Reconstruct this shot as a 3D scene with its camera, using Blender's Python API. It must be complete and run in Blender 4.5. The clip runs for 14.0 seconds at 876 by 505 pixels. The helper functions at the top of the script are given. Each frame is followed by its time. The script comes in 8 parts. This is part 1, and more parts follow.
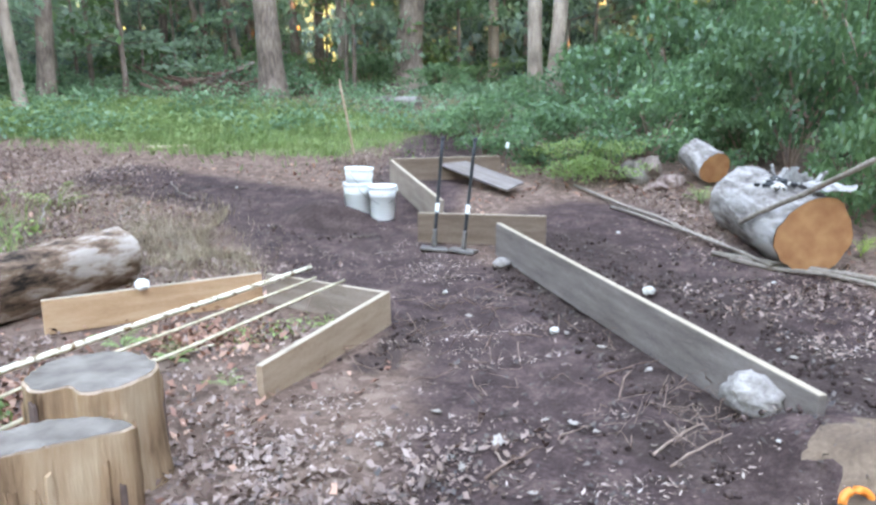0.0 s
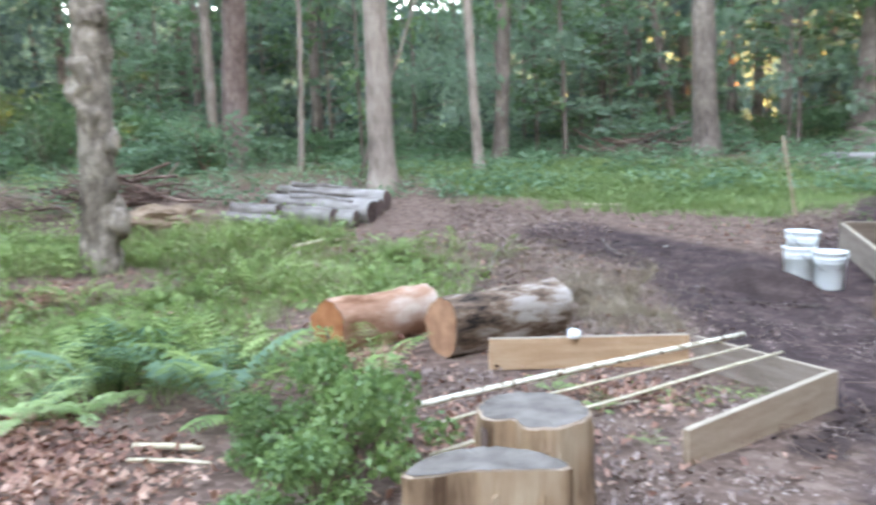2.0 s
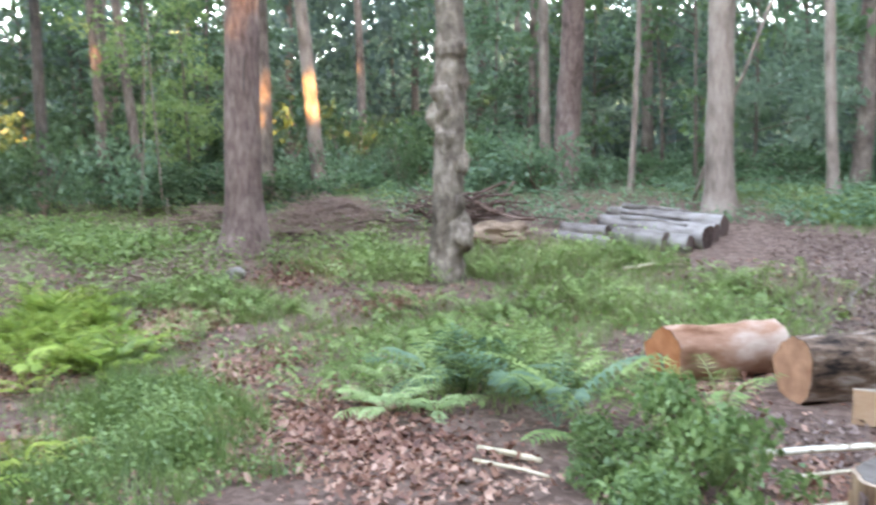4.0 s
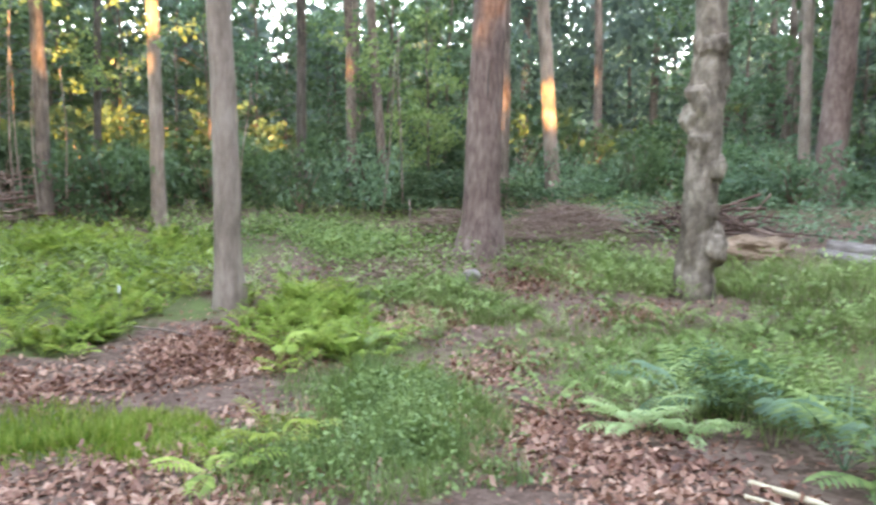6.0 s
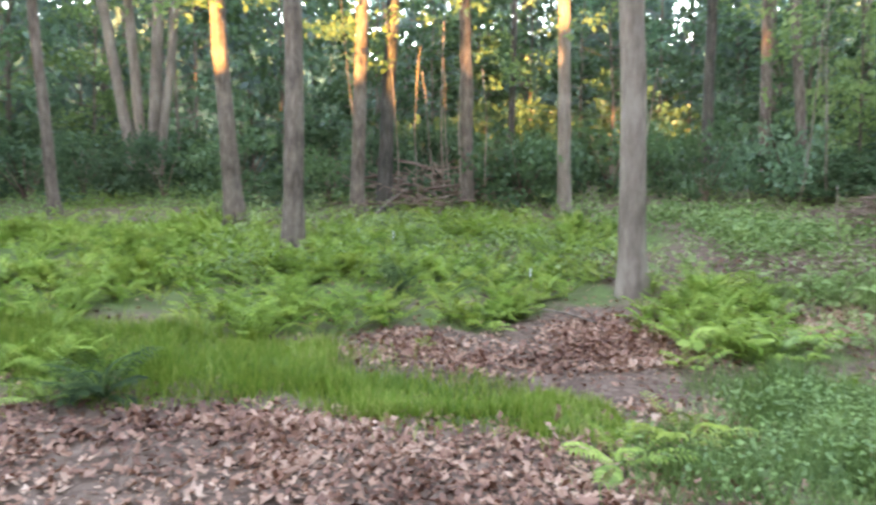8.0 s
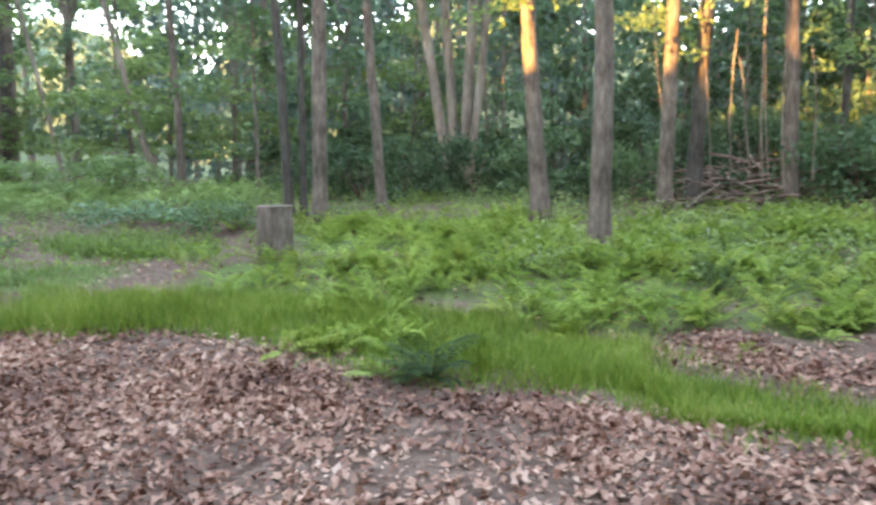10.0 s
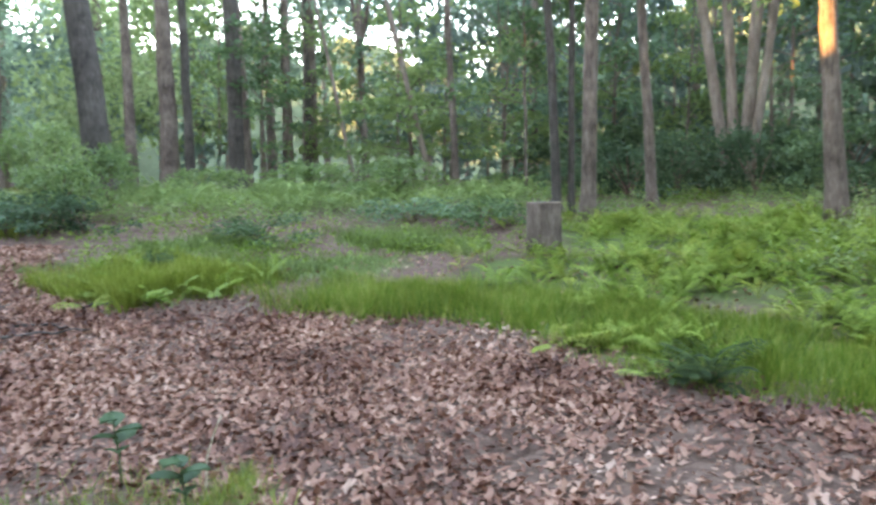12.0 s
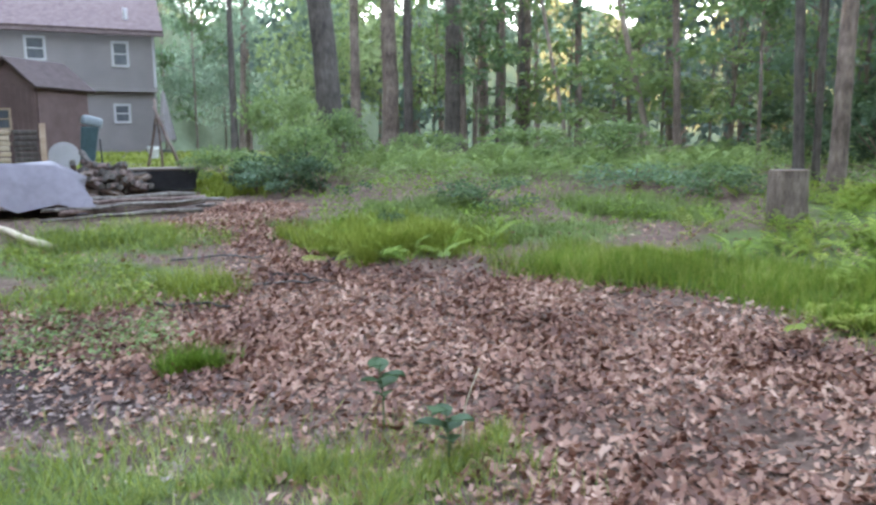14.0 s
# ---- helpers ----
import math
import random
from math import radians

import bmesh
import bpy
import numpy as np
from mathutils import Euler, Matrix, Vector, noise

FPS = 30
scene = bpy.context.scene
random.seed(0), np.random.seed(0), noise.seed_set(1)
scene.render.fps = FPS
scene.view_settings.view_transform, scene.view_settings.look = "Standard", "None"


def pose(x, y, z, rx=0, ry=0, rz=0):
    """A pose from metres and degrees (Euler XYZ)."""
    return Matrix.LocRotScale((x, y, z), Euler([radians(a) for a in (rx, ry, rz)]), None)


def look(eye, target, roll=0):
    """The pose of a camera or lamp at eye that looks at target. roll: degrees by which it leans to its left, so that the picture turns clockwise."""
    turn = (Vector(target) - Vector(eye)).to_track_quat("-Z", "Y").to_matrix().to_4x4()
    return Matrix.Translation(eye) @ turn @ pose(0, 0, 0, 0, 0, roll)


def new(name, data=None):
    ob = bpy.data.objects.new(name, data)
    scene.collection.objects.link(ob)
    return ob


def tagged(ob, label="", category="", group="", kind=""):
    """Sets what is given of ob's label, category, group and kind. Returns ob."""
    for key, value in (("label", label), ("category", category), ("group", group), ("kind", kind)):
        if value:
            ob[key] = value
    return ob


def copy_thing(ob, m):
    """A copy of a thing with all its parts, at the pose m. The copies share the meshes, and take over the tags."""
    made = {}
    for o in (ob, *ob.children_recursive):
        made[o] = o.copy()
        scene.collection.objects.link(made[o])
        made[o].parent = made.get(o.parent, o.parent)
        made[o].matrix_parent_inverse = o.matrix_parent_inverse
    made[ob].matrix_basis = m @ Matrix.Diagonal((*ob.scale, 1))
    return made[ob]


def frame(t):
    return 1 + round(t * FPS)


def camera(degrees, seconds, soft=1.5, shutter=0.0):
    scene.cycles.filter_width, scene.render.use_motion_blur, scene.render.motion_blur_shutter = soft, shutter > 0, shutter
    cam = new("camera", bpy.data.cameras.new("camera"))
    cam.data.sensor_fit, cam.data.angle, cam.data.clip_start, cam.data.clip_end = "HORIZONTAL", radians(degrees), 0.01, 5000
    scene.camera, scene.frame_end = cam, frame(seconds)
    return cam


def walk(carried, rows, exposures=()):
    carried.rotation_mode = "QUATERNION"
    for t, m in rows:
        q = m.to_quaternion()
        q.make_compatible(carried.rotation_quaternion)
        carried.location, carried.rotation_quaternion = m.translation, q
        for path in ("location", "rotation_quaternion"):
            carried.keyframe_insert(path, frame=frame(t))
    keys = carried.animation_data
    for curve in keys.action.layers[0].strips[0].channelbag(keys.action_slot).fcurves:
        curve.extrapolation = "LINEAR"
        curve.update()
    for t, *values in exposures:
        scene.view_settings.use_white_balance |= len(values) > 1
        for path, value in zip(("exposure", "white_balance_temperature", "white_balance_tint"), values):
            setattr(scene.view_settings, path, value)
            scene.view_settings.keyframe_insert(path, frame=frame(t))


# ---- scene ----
cam = camera(60.64, 14.0, soft=2.6, shutter=0.5)
PATH = [
    (0.0, -0.041, -0.084, 1.539, 78.00, 0.42, 11.03),
    (0.5, -0.020, -0.142, 1.563, 80.30, -0.28, 11.83),
    (1.0, -0.024, -0.133, 1.580, 82.78, 0.06, 21.53),
    (1.5, -0.055, -0.151, 1.571, 82.85, 0.47, 31.82),
    (2.0, -0.097, -0.170, 1.553, 82.96, 1.59, 42.45),
    (2.5, -0.117, -0.196, 1.556, 83.24, 1.06, 48.88),
    (3.0, -0.131, -0.229, 1.564, 83.78, 0.78, 54.70),
    (3.5, -0.144, -0.268, 1.573, 84.22, 0.76, 60.49),
    (4.0, -0.194, -0.328, 1.579, 84.88, 0.53, 66.46),
    (4.2, -0.219, -0.353, 1.576, 85.33, 0.28, 68.47),
    (6.3, -0.522, -0.505, 1.452, 85.54, -0.93, 86.08),
    (6.5, -0.520, -0.538, 1.479, 85.29, -0.73, 88.26),
    (7.0, -0.537, -0.535, 1.479, 84.81, -0.57, 98.06),
    (7.5, -0.586, -0.567, 1.473, 84.54, -0.89, 106.89),
    (8.0, -0.573, -0.569, 1.486, 84.32, -0.60, 112.91),
    (8.5, -0.574, -0.621, 1.469, 84.25, -0.32, 118.57),
    (9.0, -0.558, -0.672, 1.469, 84.14, 0.13, 124.66),
    (11.5, -0.471, -0.762, 1.427, 84.31, 0.77, 149.78),
    (12.0, -0.454, -0.777, 1.421, 84.37, 1.08, 154.98),
    (12.5, -0.425, -0.788, 1.415, 84.11, 0.92, 158.83),
    (13.0, -0.377, -0.811, 1.408, 83.36, 1.42, 164.61),
    (13.5, -0.301, -0.858, 1.400, 82.82, 1.52, 167.94),
    (14.0, -0.196, -0.900, 1.395, 82.06, 0.68, 170.33),
]
walk(cam, [(t, pose(x, y, z, rx, ry, rz)) for t, x, y, z, rx, ry, rz in PATH],
     [(0.0, 5.58, 8100, 22), (1.5, 5.47, 8050, 22.5), (3.0, 5.39, 7900, 24), (4.0, 5.34, 8000, 25.5), (6.5, 5.26, 8400, 23.5), (7.5, 5.19, 8150, 21), (9.0, 5.15, 8050, 20), (11.5, 4.98, 7900, 20.5), (12.5, 4.95, 7850, 22), (14.0, 4.97, 7900, 24.5)])

# ---------------------------------------------------------------- light
world = bpy.data.worlds.new("world")
scene.world = world
world.use_nodes = True
wn = world.node_tree.nodes
sky = wn.new("ShaderNodeTexSky")
sky.sky_type = "NISHITA"
sky.sun_disc = False
sky.sun_elevation = radians(9)
sky.sun_rotation = radians(86)
sky.air_density, sky.dust_density, sky.ozone_density = 1.0, 0.7, 1.0
wn["Background"].inputs["Strength"].default_value = 0.15
world.node_tree.links.new(sky.outputs["Color"], wn["Background"].inputs["Color"])
sun_data = bpy.data.lights.new("sun", "SUN")
sun_data.energy, sun_data.angle, sun_data.color = 1.35, radians(0.6), (1.0, 0.6, 0.2)
sun = new("sun", sun_data)
sun.matrix_world = look((40, -3, 6.6), (0, 0, 0))


# ---------------------------------------------------------------- materials
def shader(name):
    m = bpy.data.materials.new(name)
    m.use_nodes = True
    m.node_tree.nodes.clear()
    out = m.node_tree.nodes.new("ShaderNodeOutputMaterial")
    return m, m.node_tree.nodes, m.node_tree.links, out


def ramp_node(n, cols, spots=None):
    r = n.new("ShaderNodeValToRGB")
    els = r.color_ramp.elements
    while len(els) < len(cols):
        els.new(0.5)
    for i, c in enumerate(cols):
        els[i].position = spots[i] if spots else i / max(1, len(cols) - 1)
        els[i].color = (*c, 1)
    return r


def surface(name, cols, scale=4.0, rough=0.8, bump=0.3, fine=40.0, stretch=(1, 1, 1), metal=0.0, spots=None, island=0.0, spec=0.3, coat=0.0):
    """A two-scale noise material: broad stains between the colours, fine relief in the bump."""
    m, n, l, out = shader(name)
    b = n.new("ShaderNodeBsdfPrincipled")
    b.inputs["Roughness"].default_value = rough
    b.inputs["Metallic"].default_value = metal
    b.inputs["Specular IOR Level"].default_value = spec
    b.inputs["Coat Weight"].default_value = coat
    tc = n.new("ShaderNodeTexCoord")
    mp = n.new("ShaderNodeMapping")
    mp.inputs["Scale"].default_value = stretch
    l.new(tc.outputs["Object"], mp.inputs["Vector"])
    big = n.new("ShaderNodeTexNoise")
    big.inputs["Scale"].default_value = scale
    big.inputs["Detail"].default_value = 6
    l.new(mp.outputs[0], big.inputs["Vector"])
    small = n.new("ShaderNodeTexNoise")
    small.inputs["Scale"].default_value = fine
    small.inputs["Detail"].default_value = 4
    l.new(mp.outputs[0], small.inputs["Vector"])
    mix = n.new("ShaderNodeMix")
    mix.inputs[0].default_value = 0.4
    l.new(big.outputs["Fac"], mix.inputs[2])
    l.new(small.outputs["Fac"], mix.inputs[3])
    val = mix.outputs[0]
    if island:
        geo = n.new("ShaderNodeNewGeometry")
        obi = n.new("ShaderNodeObjectInfo")
        add = n.new("ShaderNodeMath")
        add.operation = "ADD"
        l.new(geo.outputs["Random Per Island"], add.inputs[0])
        l.new(obi.outputs["Random"], add.inputs[1])
        mul = n.new("ShaderNodeMath")
        mul.operation = "MULTIPLY_ADD"
        mul.inputs[1].default_value = island
        l.new(add.outputs[0], mul.inputs[0])
        sub = n.new("ShaderNodeMath")
        sub.operation = "SUBTRACT"
        sub.inputs[1].default_value = island
        l.new(val, sub.inputs[0])
        l.new(sub.outputs[0], mul.inputs[2])
        val = mul.outputs[0]
    r = ramp_node(n, cols, spots or [0.3 + 0.4 * i / max(1, len(cols) - 1) for i in range(len(cols))])
    l.new(val, r.inputs["Fac"])
    l.new(r.outputs["Color"], b.inputs["Base Color"])
    bp = n.new("ShaderNodeBump")
    bp.inputs["Strength"].default_value = bump
    bp.inputs["Distance"].default_value = 0.02
    l.new(mix.outputs[0], bp.inputs["Height"])
    l.new(bp.outputs[0], b.inputs["Normal"])
    l.new(b.outputs[0], out.inputs["Surface"])
    return m


def leaf_material(name, cols, thin=0.4, gloss=0.06, spots=None):
    """Thin leaves: each leaf its own tint, some light comes through."""
    m, n, l, out = shader(name)
    geo = n.new("ShaderNodeNewGeometry")
    obi = n.new("ShaderNodeObjectInfo")
    tc = n.new("ShaderNodeTexCoord")
    ns = n.new("ShaderNodeTexNoise")
    ns.inputs["Scale"].default_value = 0.9
    l.new(geo.outputs["Position"], ns.inputs["Vector"])
    a = n.new("ShaderNodeMath")
    a.operation = "MULTIPLY_ADD"
    a.inputs[1].default_value = 0.45
    l.new(geo.outputs["Random Per Island"], a.inputs[0])
    a2 = n.new("ShaderNodeMath")
    a2.operation = "MULTIPLY_ADD"
    a2.inputs[1].default_value = 0.25
    l.new(obi.outputs["Random"], a2.inputs[0])
    a3 = n.new("ShaderNodeMath")
    a3.operation = "MULTIPLY_ADD"
    a3.inputs[1].default_value = 0.9
    a3.inputs[2].default_value = -0.3
    l.new(ns.outputs["Fac"], a3.inputs[0])
    l.new(a3.outputs[0], a2.inputs[2])
    l.new(a2.outputs[0], a.inputs[2])
    r = ramp_node(n, cols, spots)
    l.new(a.outputs[0], r.inputs["Fac"])
    d = n.new("ShaderNodeBsdfDiffuse")
    t = n.new("ShaderNodeBsdfTranslucent")
    g = n.new("ShaderNodeBsdfGlossy")
    g.inputs["Roughness"].default_value = 0.45
    g.inputs["Color"].default_value = (0.9, 0.95, 1, 1)
    l.new(r.outputs[0], d.inputs["Color"])
    l.new(r.outputs[0], t.inputs["Color"])
    m1 = n.new("ShaderNodeMixShader")
    m1.inputs[0].default_value = thin
    l.new(d.outputs[0], m1.inputs[1])
    l.new(t.outputs[0], m1.inputs[2])
    m2 = n.new("ShaderNodeMixShader")
    m2.inputs[0].default_value = gloss
    l.new(m1.outputs[0], m2.inputs[1])
    l.new(g.outputs[0], m2.inputs[2])
    l.new(m2.outputs[0], out.inputs["Surface"])
    return m


def ground_material():
    """Leaf mould, dark trodden soil and mossy green, mixed by the ground's own soil and green weights."""
    m, n, l, out = shader("forest_floor")
    b = n.new("ShaderNodeBsdfPrincipled")
    b.inputs["Roughness"].default_value = 0.95
    b.inputs["Specular IOR Level"].default_value = 0.15
    geo = n.new("ShaderNodeNewGeometry")

    def noise_tex(scale, detail=8, rough=0.6):
        t = n.new("ShaderNodeTexNoise")
        t.inputs["Scale"].default_value, t.inputs["Detail"].default_value, t.inputs["Roughness"].default_value = scale, detail, rough
        l.new(geo.outputs["Position"], t.inputs["Vector"])
        return t
    big, mid, fine = noise_tex(0.7), noise_tex(5.0), noise_tex(38.0, 6, 0.7)
    vor = n.new("ShaderNodeTexVoronoi")
    vor.inputs["Scale"].default_value = 16
    vor.inputs["Randomness"].default_value = 1
    l.new(geo.outputs["Position"], vor.inputs["Vector"])
    mould = ramp_node(n, [(0.045, 0.027, 0.02), (0.115, 0.07, 0.053), (0.235, 0.155, 0.12)], [0.32, 0.52, 0.74])
    l.new(fine.outputs["Fac"], mould.inputs["Fac"])
    chips = ramp_node(n, [(0.06, 0.034, 0.025), (0.17, 0.105, 0.08), (0.28, 0.19, 0.148)], [0.1, 0.5, 0.9])
    l.new(vor.outputs["Color"], chips.inputs["Fac"])
    mm = n.new("ShaderNodeMix")
    mm.data_type = "RGBA"
    l.new(mid.outputs["Fac"], mm.inputs["Factor"])
    l.new(mould.outputs[0], mm.inputs["A"])
    l.new(chips.outputs[0], mm.inputs["B"])
    soil = ramp_node(n, [(0.018, 0.011, 0.0103), (0.05, 0.03, 0.0282), (0.102, 0.064, 0.057), (0.215, 0.148, 0.127)], [0.34, 0.48, 0.6, 0.74])
    sm = n.new("ShaderNodeMix")
    sm.inputs[0].default_value = 0.45
    l.new(mid.outputs["Fac"], sm.inputs[2])
    l.new(fine.outputs["Fac"], sm.inputs[3])
    l.new(sm.outputs[0], soil.inputs["Fac"])
    green = ramp_node(n, [(0.05, 0.07, 0.024), (0.1, 0.14, 0.043), (0.16, 0.17, 0.08)], [0.3, 0.55, 0.75])
    l.new(sm.outputs[0], green.inputs["Fac"])

    def blend(attr, under, over):
        at = n.new("ShaderNodeAttribute")
        at.attribute_name = attr
        e = n.new("ShaderNodeMath")
        e.operation = "MULTIPLY_ADD"
        e.inputs[1].default_value = 0.9
        l.new(big.outputs["Fac"], e.inputs[0])
        l.new(at.outputs["Fac"], e.inputs[2])
        e2 = n.new("ShaderNodeMath")
        e2.operation = "MULTIPLY_ADD"
        e2.inputs[1].default_value = 0.7
        l.new(mid.outputs["Fac"], e2.inputs[0])
        l.new(e.outputs[0], e2.inputs[2])
        ss = n.new("ShaderNodeMapRange")
        ss.interpolation_type = "SMOOTHSTEP"
        ss.inputs["From Min"].default_value, ss.inputs["From Max"].default_value = 1.02, 1.68
        l.new(e2.outputs[0], ss.inputs["Value"])
        x = n.new("ShaderNodeMix")
        x.data_type = "RGBA"
        l.new(ss.outputs[0], x.inputs["Factor"])
        l.new(under, x.inputs["A"])
        l.new(over, x.inputs["B"])
        return x.outputs["Result"]
    c = blend("green", mm.outputs["Result"], green.outputs[0])
    c = blend("soil", c, soil.outputs[0])
    damp = ramp_node(n, [(0.014, 0.0085, 0.0075), (0.036, 0.022, 0.019), (0.075, 0.049, 0.042), (0.15, 0.105, 0.09)], [0.34, 0.48, 0.6, 0.76])
    l.new(sm.outputs[0], damp.inputs["Fac"])
    c = blend("damp", c, damp.outputs[0])
    l.new(c, b.inputs["Base Color"])
    bp = n.new("ShaderNodeBump")
    bp.inputs["Strength"].default_value, bp.inputs["Distance"].default_value = 0.7, 0.03
    l.new(sm.outputs[0], bp.inputs["Height"])
    l.new(bp.outputs[0], b.inputs["Normal"])
    l.new(b.outputs[0], out.inputs["Surface"])
    return m


def bark_material(name, cols, scale=9.0, bump=0.8, stretch=(1, 1, 0.28), spots=None):
    m, n, l, out = shader(name)
    b = n.new("ShaderNodeBsdfPrincipled")
    b.inputs["Roughness"].default_value = 0.9
    b.inputs["Specular IOR Level"].default_value = 0.2
    tc = n.new("ShaderNodeTexCoord")
    mp = n.new("ShaderNodeMapping")
    mp.inputs["Scale"].default_value = stretch
    l.new(tc.outputs["Object"], mp.inputs["Vector"])
    ridge = n.new("ShaderNodeTexNoise")
    ridge.inputs["Scale"].default_value, ridge.inputs["Detail"].default_value, ridge.inputs["Roughness"].default_value = scale * 2, 8, 0.65
    l.new(mp.outputs[0], ridge.inputs["Vector"])
    patch = n.new("ShaderNodeTexNoise")
    patch.inputs["Scale"].default_value, patch.inputs["Detail"].default_value = 1.7, 5
    l.new(tc.outputs["Object"], patch.inputs["Vector"])
    obi = n.new("ShaderNodeObjectInfo")
    mix = n.new("ShaderNodeMix")
    mix.inputs[0].default_value = 0.45
    l.new(ridge.outputs["Fac"], mix.inputs[2])
    l.new(patch.outputs["Fac"], mix.inputs[3])
    r = ramp_node(n, cols, spots or [0.36 + 0.28 * i / (len(cols) - 1) for i in range(len(cols))])
    l.new(mix.outputs[0], r.inputs["Fac"])
    l.new(r.outputs[0], b.inputs["Base Color"])
    bp = n.new("ShaderNodeBump")
    bp.inputs["Strength"].default_value, bp.inputs["Distance"].default_value = bump, 0.03
    l.new(ridge.outputs["Fac"], bp.inputs["Height"])
    l.new(bp.outputs[0], b.inputs["Normal"])
    l.new(b.outputs[0], out.inputs["Surface"])
    return m


def cut_wood_material(name, light, dark, rings=26.0):
    """Sawn log end: growth rings round the heart, saw marks and stains."""
    m, n, l, out = shader(name)
    b = n.new("ShaderNodeBsdfPrincipled")
    b.inputs["Roughness"].default_value = 0.85
    b.inputs["Specular IOR Level"].default_value = 0.2
    tc = n.new("ShaderNodeTexCoord")
    w = n.new("ShaderNodeTexWave")
    w.wave_type, w.rings_direction = "RINGS", "Z"
    w.inputs["Scale"].default_value, w.inputs["Distortion"].default_value, w.inputs["Detail"].default_value = rings, 3.0, 3
    l.new(tc.outputs["Object"], w.inputs["Vector"])
    s = n.new("ShaderNodeTexNoise")
    s.inputs["Scale"].default_value, s.inputs["Detail"].default_value = 7, 6
    l.new(tc.outputs["Object"], s.inputs["Vector"])
    mix = n.new("ShaderNodeMix")
    mix.inputs[0].default_value = 0.9
    l.new(w.outputs["Fac"], mix.inputs[2])
    l.new(s.outputs["Fac"], mix.inputs[3])
    r = ramp_node(n, [dark, light], [0.3, 0.68])
    l.new(mix.outputs[0], r.inputs["Fac"])
    l.new(r.outputs[0], b.inputs["Base Color"])
    bp = n.new("ShaderNodeBump")
    bp.inputs["Strength"].default_value, bp.inputs["Distance"].default_value = 0.3, 0.01
    l.new(mix.outputs[0], bp.inputs["Height"])
    l.new(bp.outputs[0], b.inputs["Normal"])
    l.new(b.outputs[0], out.inputs["Surface"])
    return m


M_GROUND = ground_material()
M_BARK_BROWN = bark_material("brown_bark", [(0.07, 0.051, 0.042), (0.185, 0.136, 0.112), (0.325, 0.252, 0.21)])
M_BARK_RED = bark_material("reddish_bark", [(0.08, 0.05, 0.042), (0.19, 0.126, 0.108), (0.31, 0.23, 0.2)])
M_BARK_PALE = bark_material("pale_smooth_bark", [(0.14, 0.103, 0.081), (0.275, 0.208, 0.17), (0.41, 0.325, 0.27)], 5, 0.45)
M_BARK_DARK = bark_material("dark_bark", [(0.045, 0.037, 0.032), (0.1, 0.083, 0.072), (0.17, 0.145, 0.125)])
M_BARK_LUMP = bark_material("burled_bark", [(0.05, 0.036, 0.026), (0.2, 0.155, 0.12), (0.46, 0.375, 0.305)], 4, 1.0, (1, 1, 0.6))
M_BARK_GREY = bark_material("grey_weathered_bark", [(0.065, 0.052, 0.043), (0.17, 0.14, 0.118), (0.3, 0.255, 0.22)], 7, 0.7, (1, 1, 0.3))
M_BARK_ROT = bark_material("rotting_bark", [(0.022, 0.015, 0.012), (0.19, 0.12, 0.082), (0.4, 0.33, 0.285)], 5, 1.0, (0.3, 1, 1), [0.42, 0.5, 0.57])
M_WOOD_STRIPPED = bark_material("stripped_wood", [(0.109, 0.0588, 0.0336), (0.378, 0.231, 0.139), (0.538, 0.395, 0.269)], 5, 0.9, (1, 1, 0.1), [0.37, 0.49, 0.62])
M_LOG_PEELED = bark_material("peeled_log", [(0.15, 0.058, 0.026), (0.38, 0.2, 0.13), (0.56, 0.42, 0.34)], 2.4, 0.9, (0.35, 1, 1), [0.38, 0.49, 0.61])
M_CUT_ORANGE = cut_wood_material("orange_cut_wood", (0.58, 0.235, 0.11), (0.36, 0.11, 0.047))
M_CUT_TAN = cut_wood_material("tan_cut_wood", (0.52, 0.275, 0.165), (0.27, 0.12, 0.068), 18.0)
M_CUT_OCHRE = cut_wood_material("ochre_cut_wood", (0.41, 0.195, 0.088), (0.25, 0.1, 0.042), 20.0)
M_LOG_GREY = bark_material("pale_log_bark", [(0.07, 0.055, 0.048), (0.2, 0.168, 0.152), (0.34, 0.3, 0.28)], 6, 1.0, (0.35, 1, 1), [0.38, 0.47, 0.56])
M_TORN = bark_material("torn_pale_bark", [(0.15, 0.128, 0.115), (0.31, 0.28, 0.265), (0.46, 0.43, 0.41)], 8, 0.9, (1, 1, 0.4))
M_CUT_GREY = cut_wood_material("grey_cut_wood", (0.21, 0.175, 0.15), (0.085, 0.067, 0.054), 55.0)
M_BOARD = surface("sawn_tan_board", [(0.27, 0.17, 0.11), (0.38, 0.26, 0.18), (0.48, 0.35, 0.255)], 2.5, 0.75, 0.25, 30, (1, 7, 7))
M_BOARD_ORANGE = surface("sawn_orange_board", [(0.33, 0.175, 0.095), (0.46, 0.27, 0.155), (0.54, 0.36, 0.235)], 2.5, 0.75, 0.25, 30, (1, 7, 7))
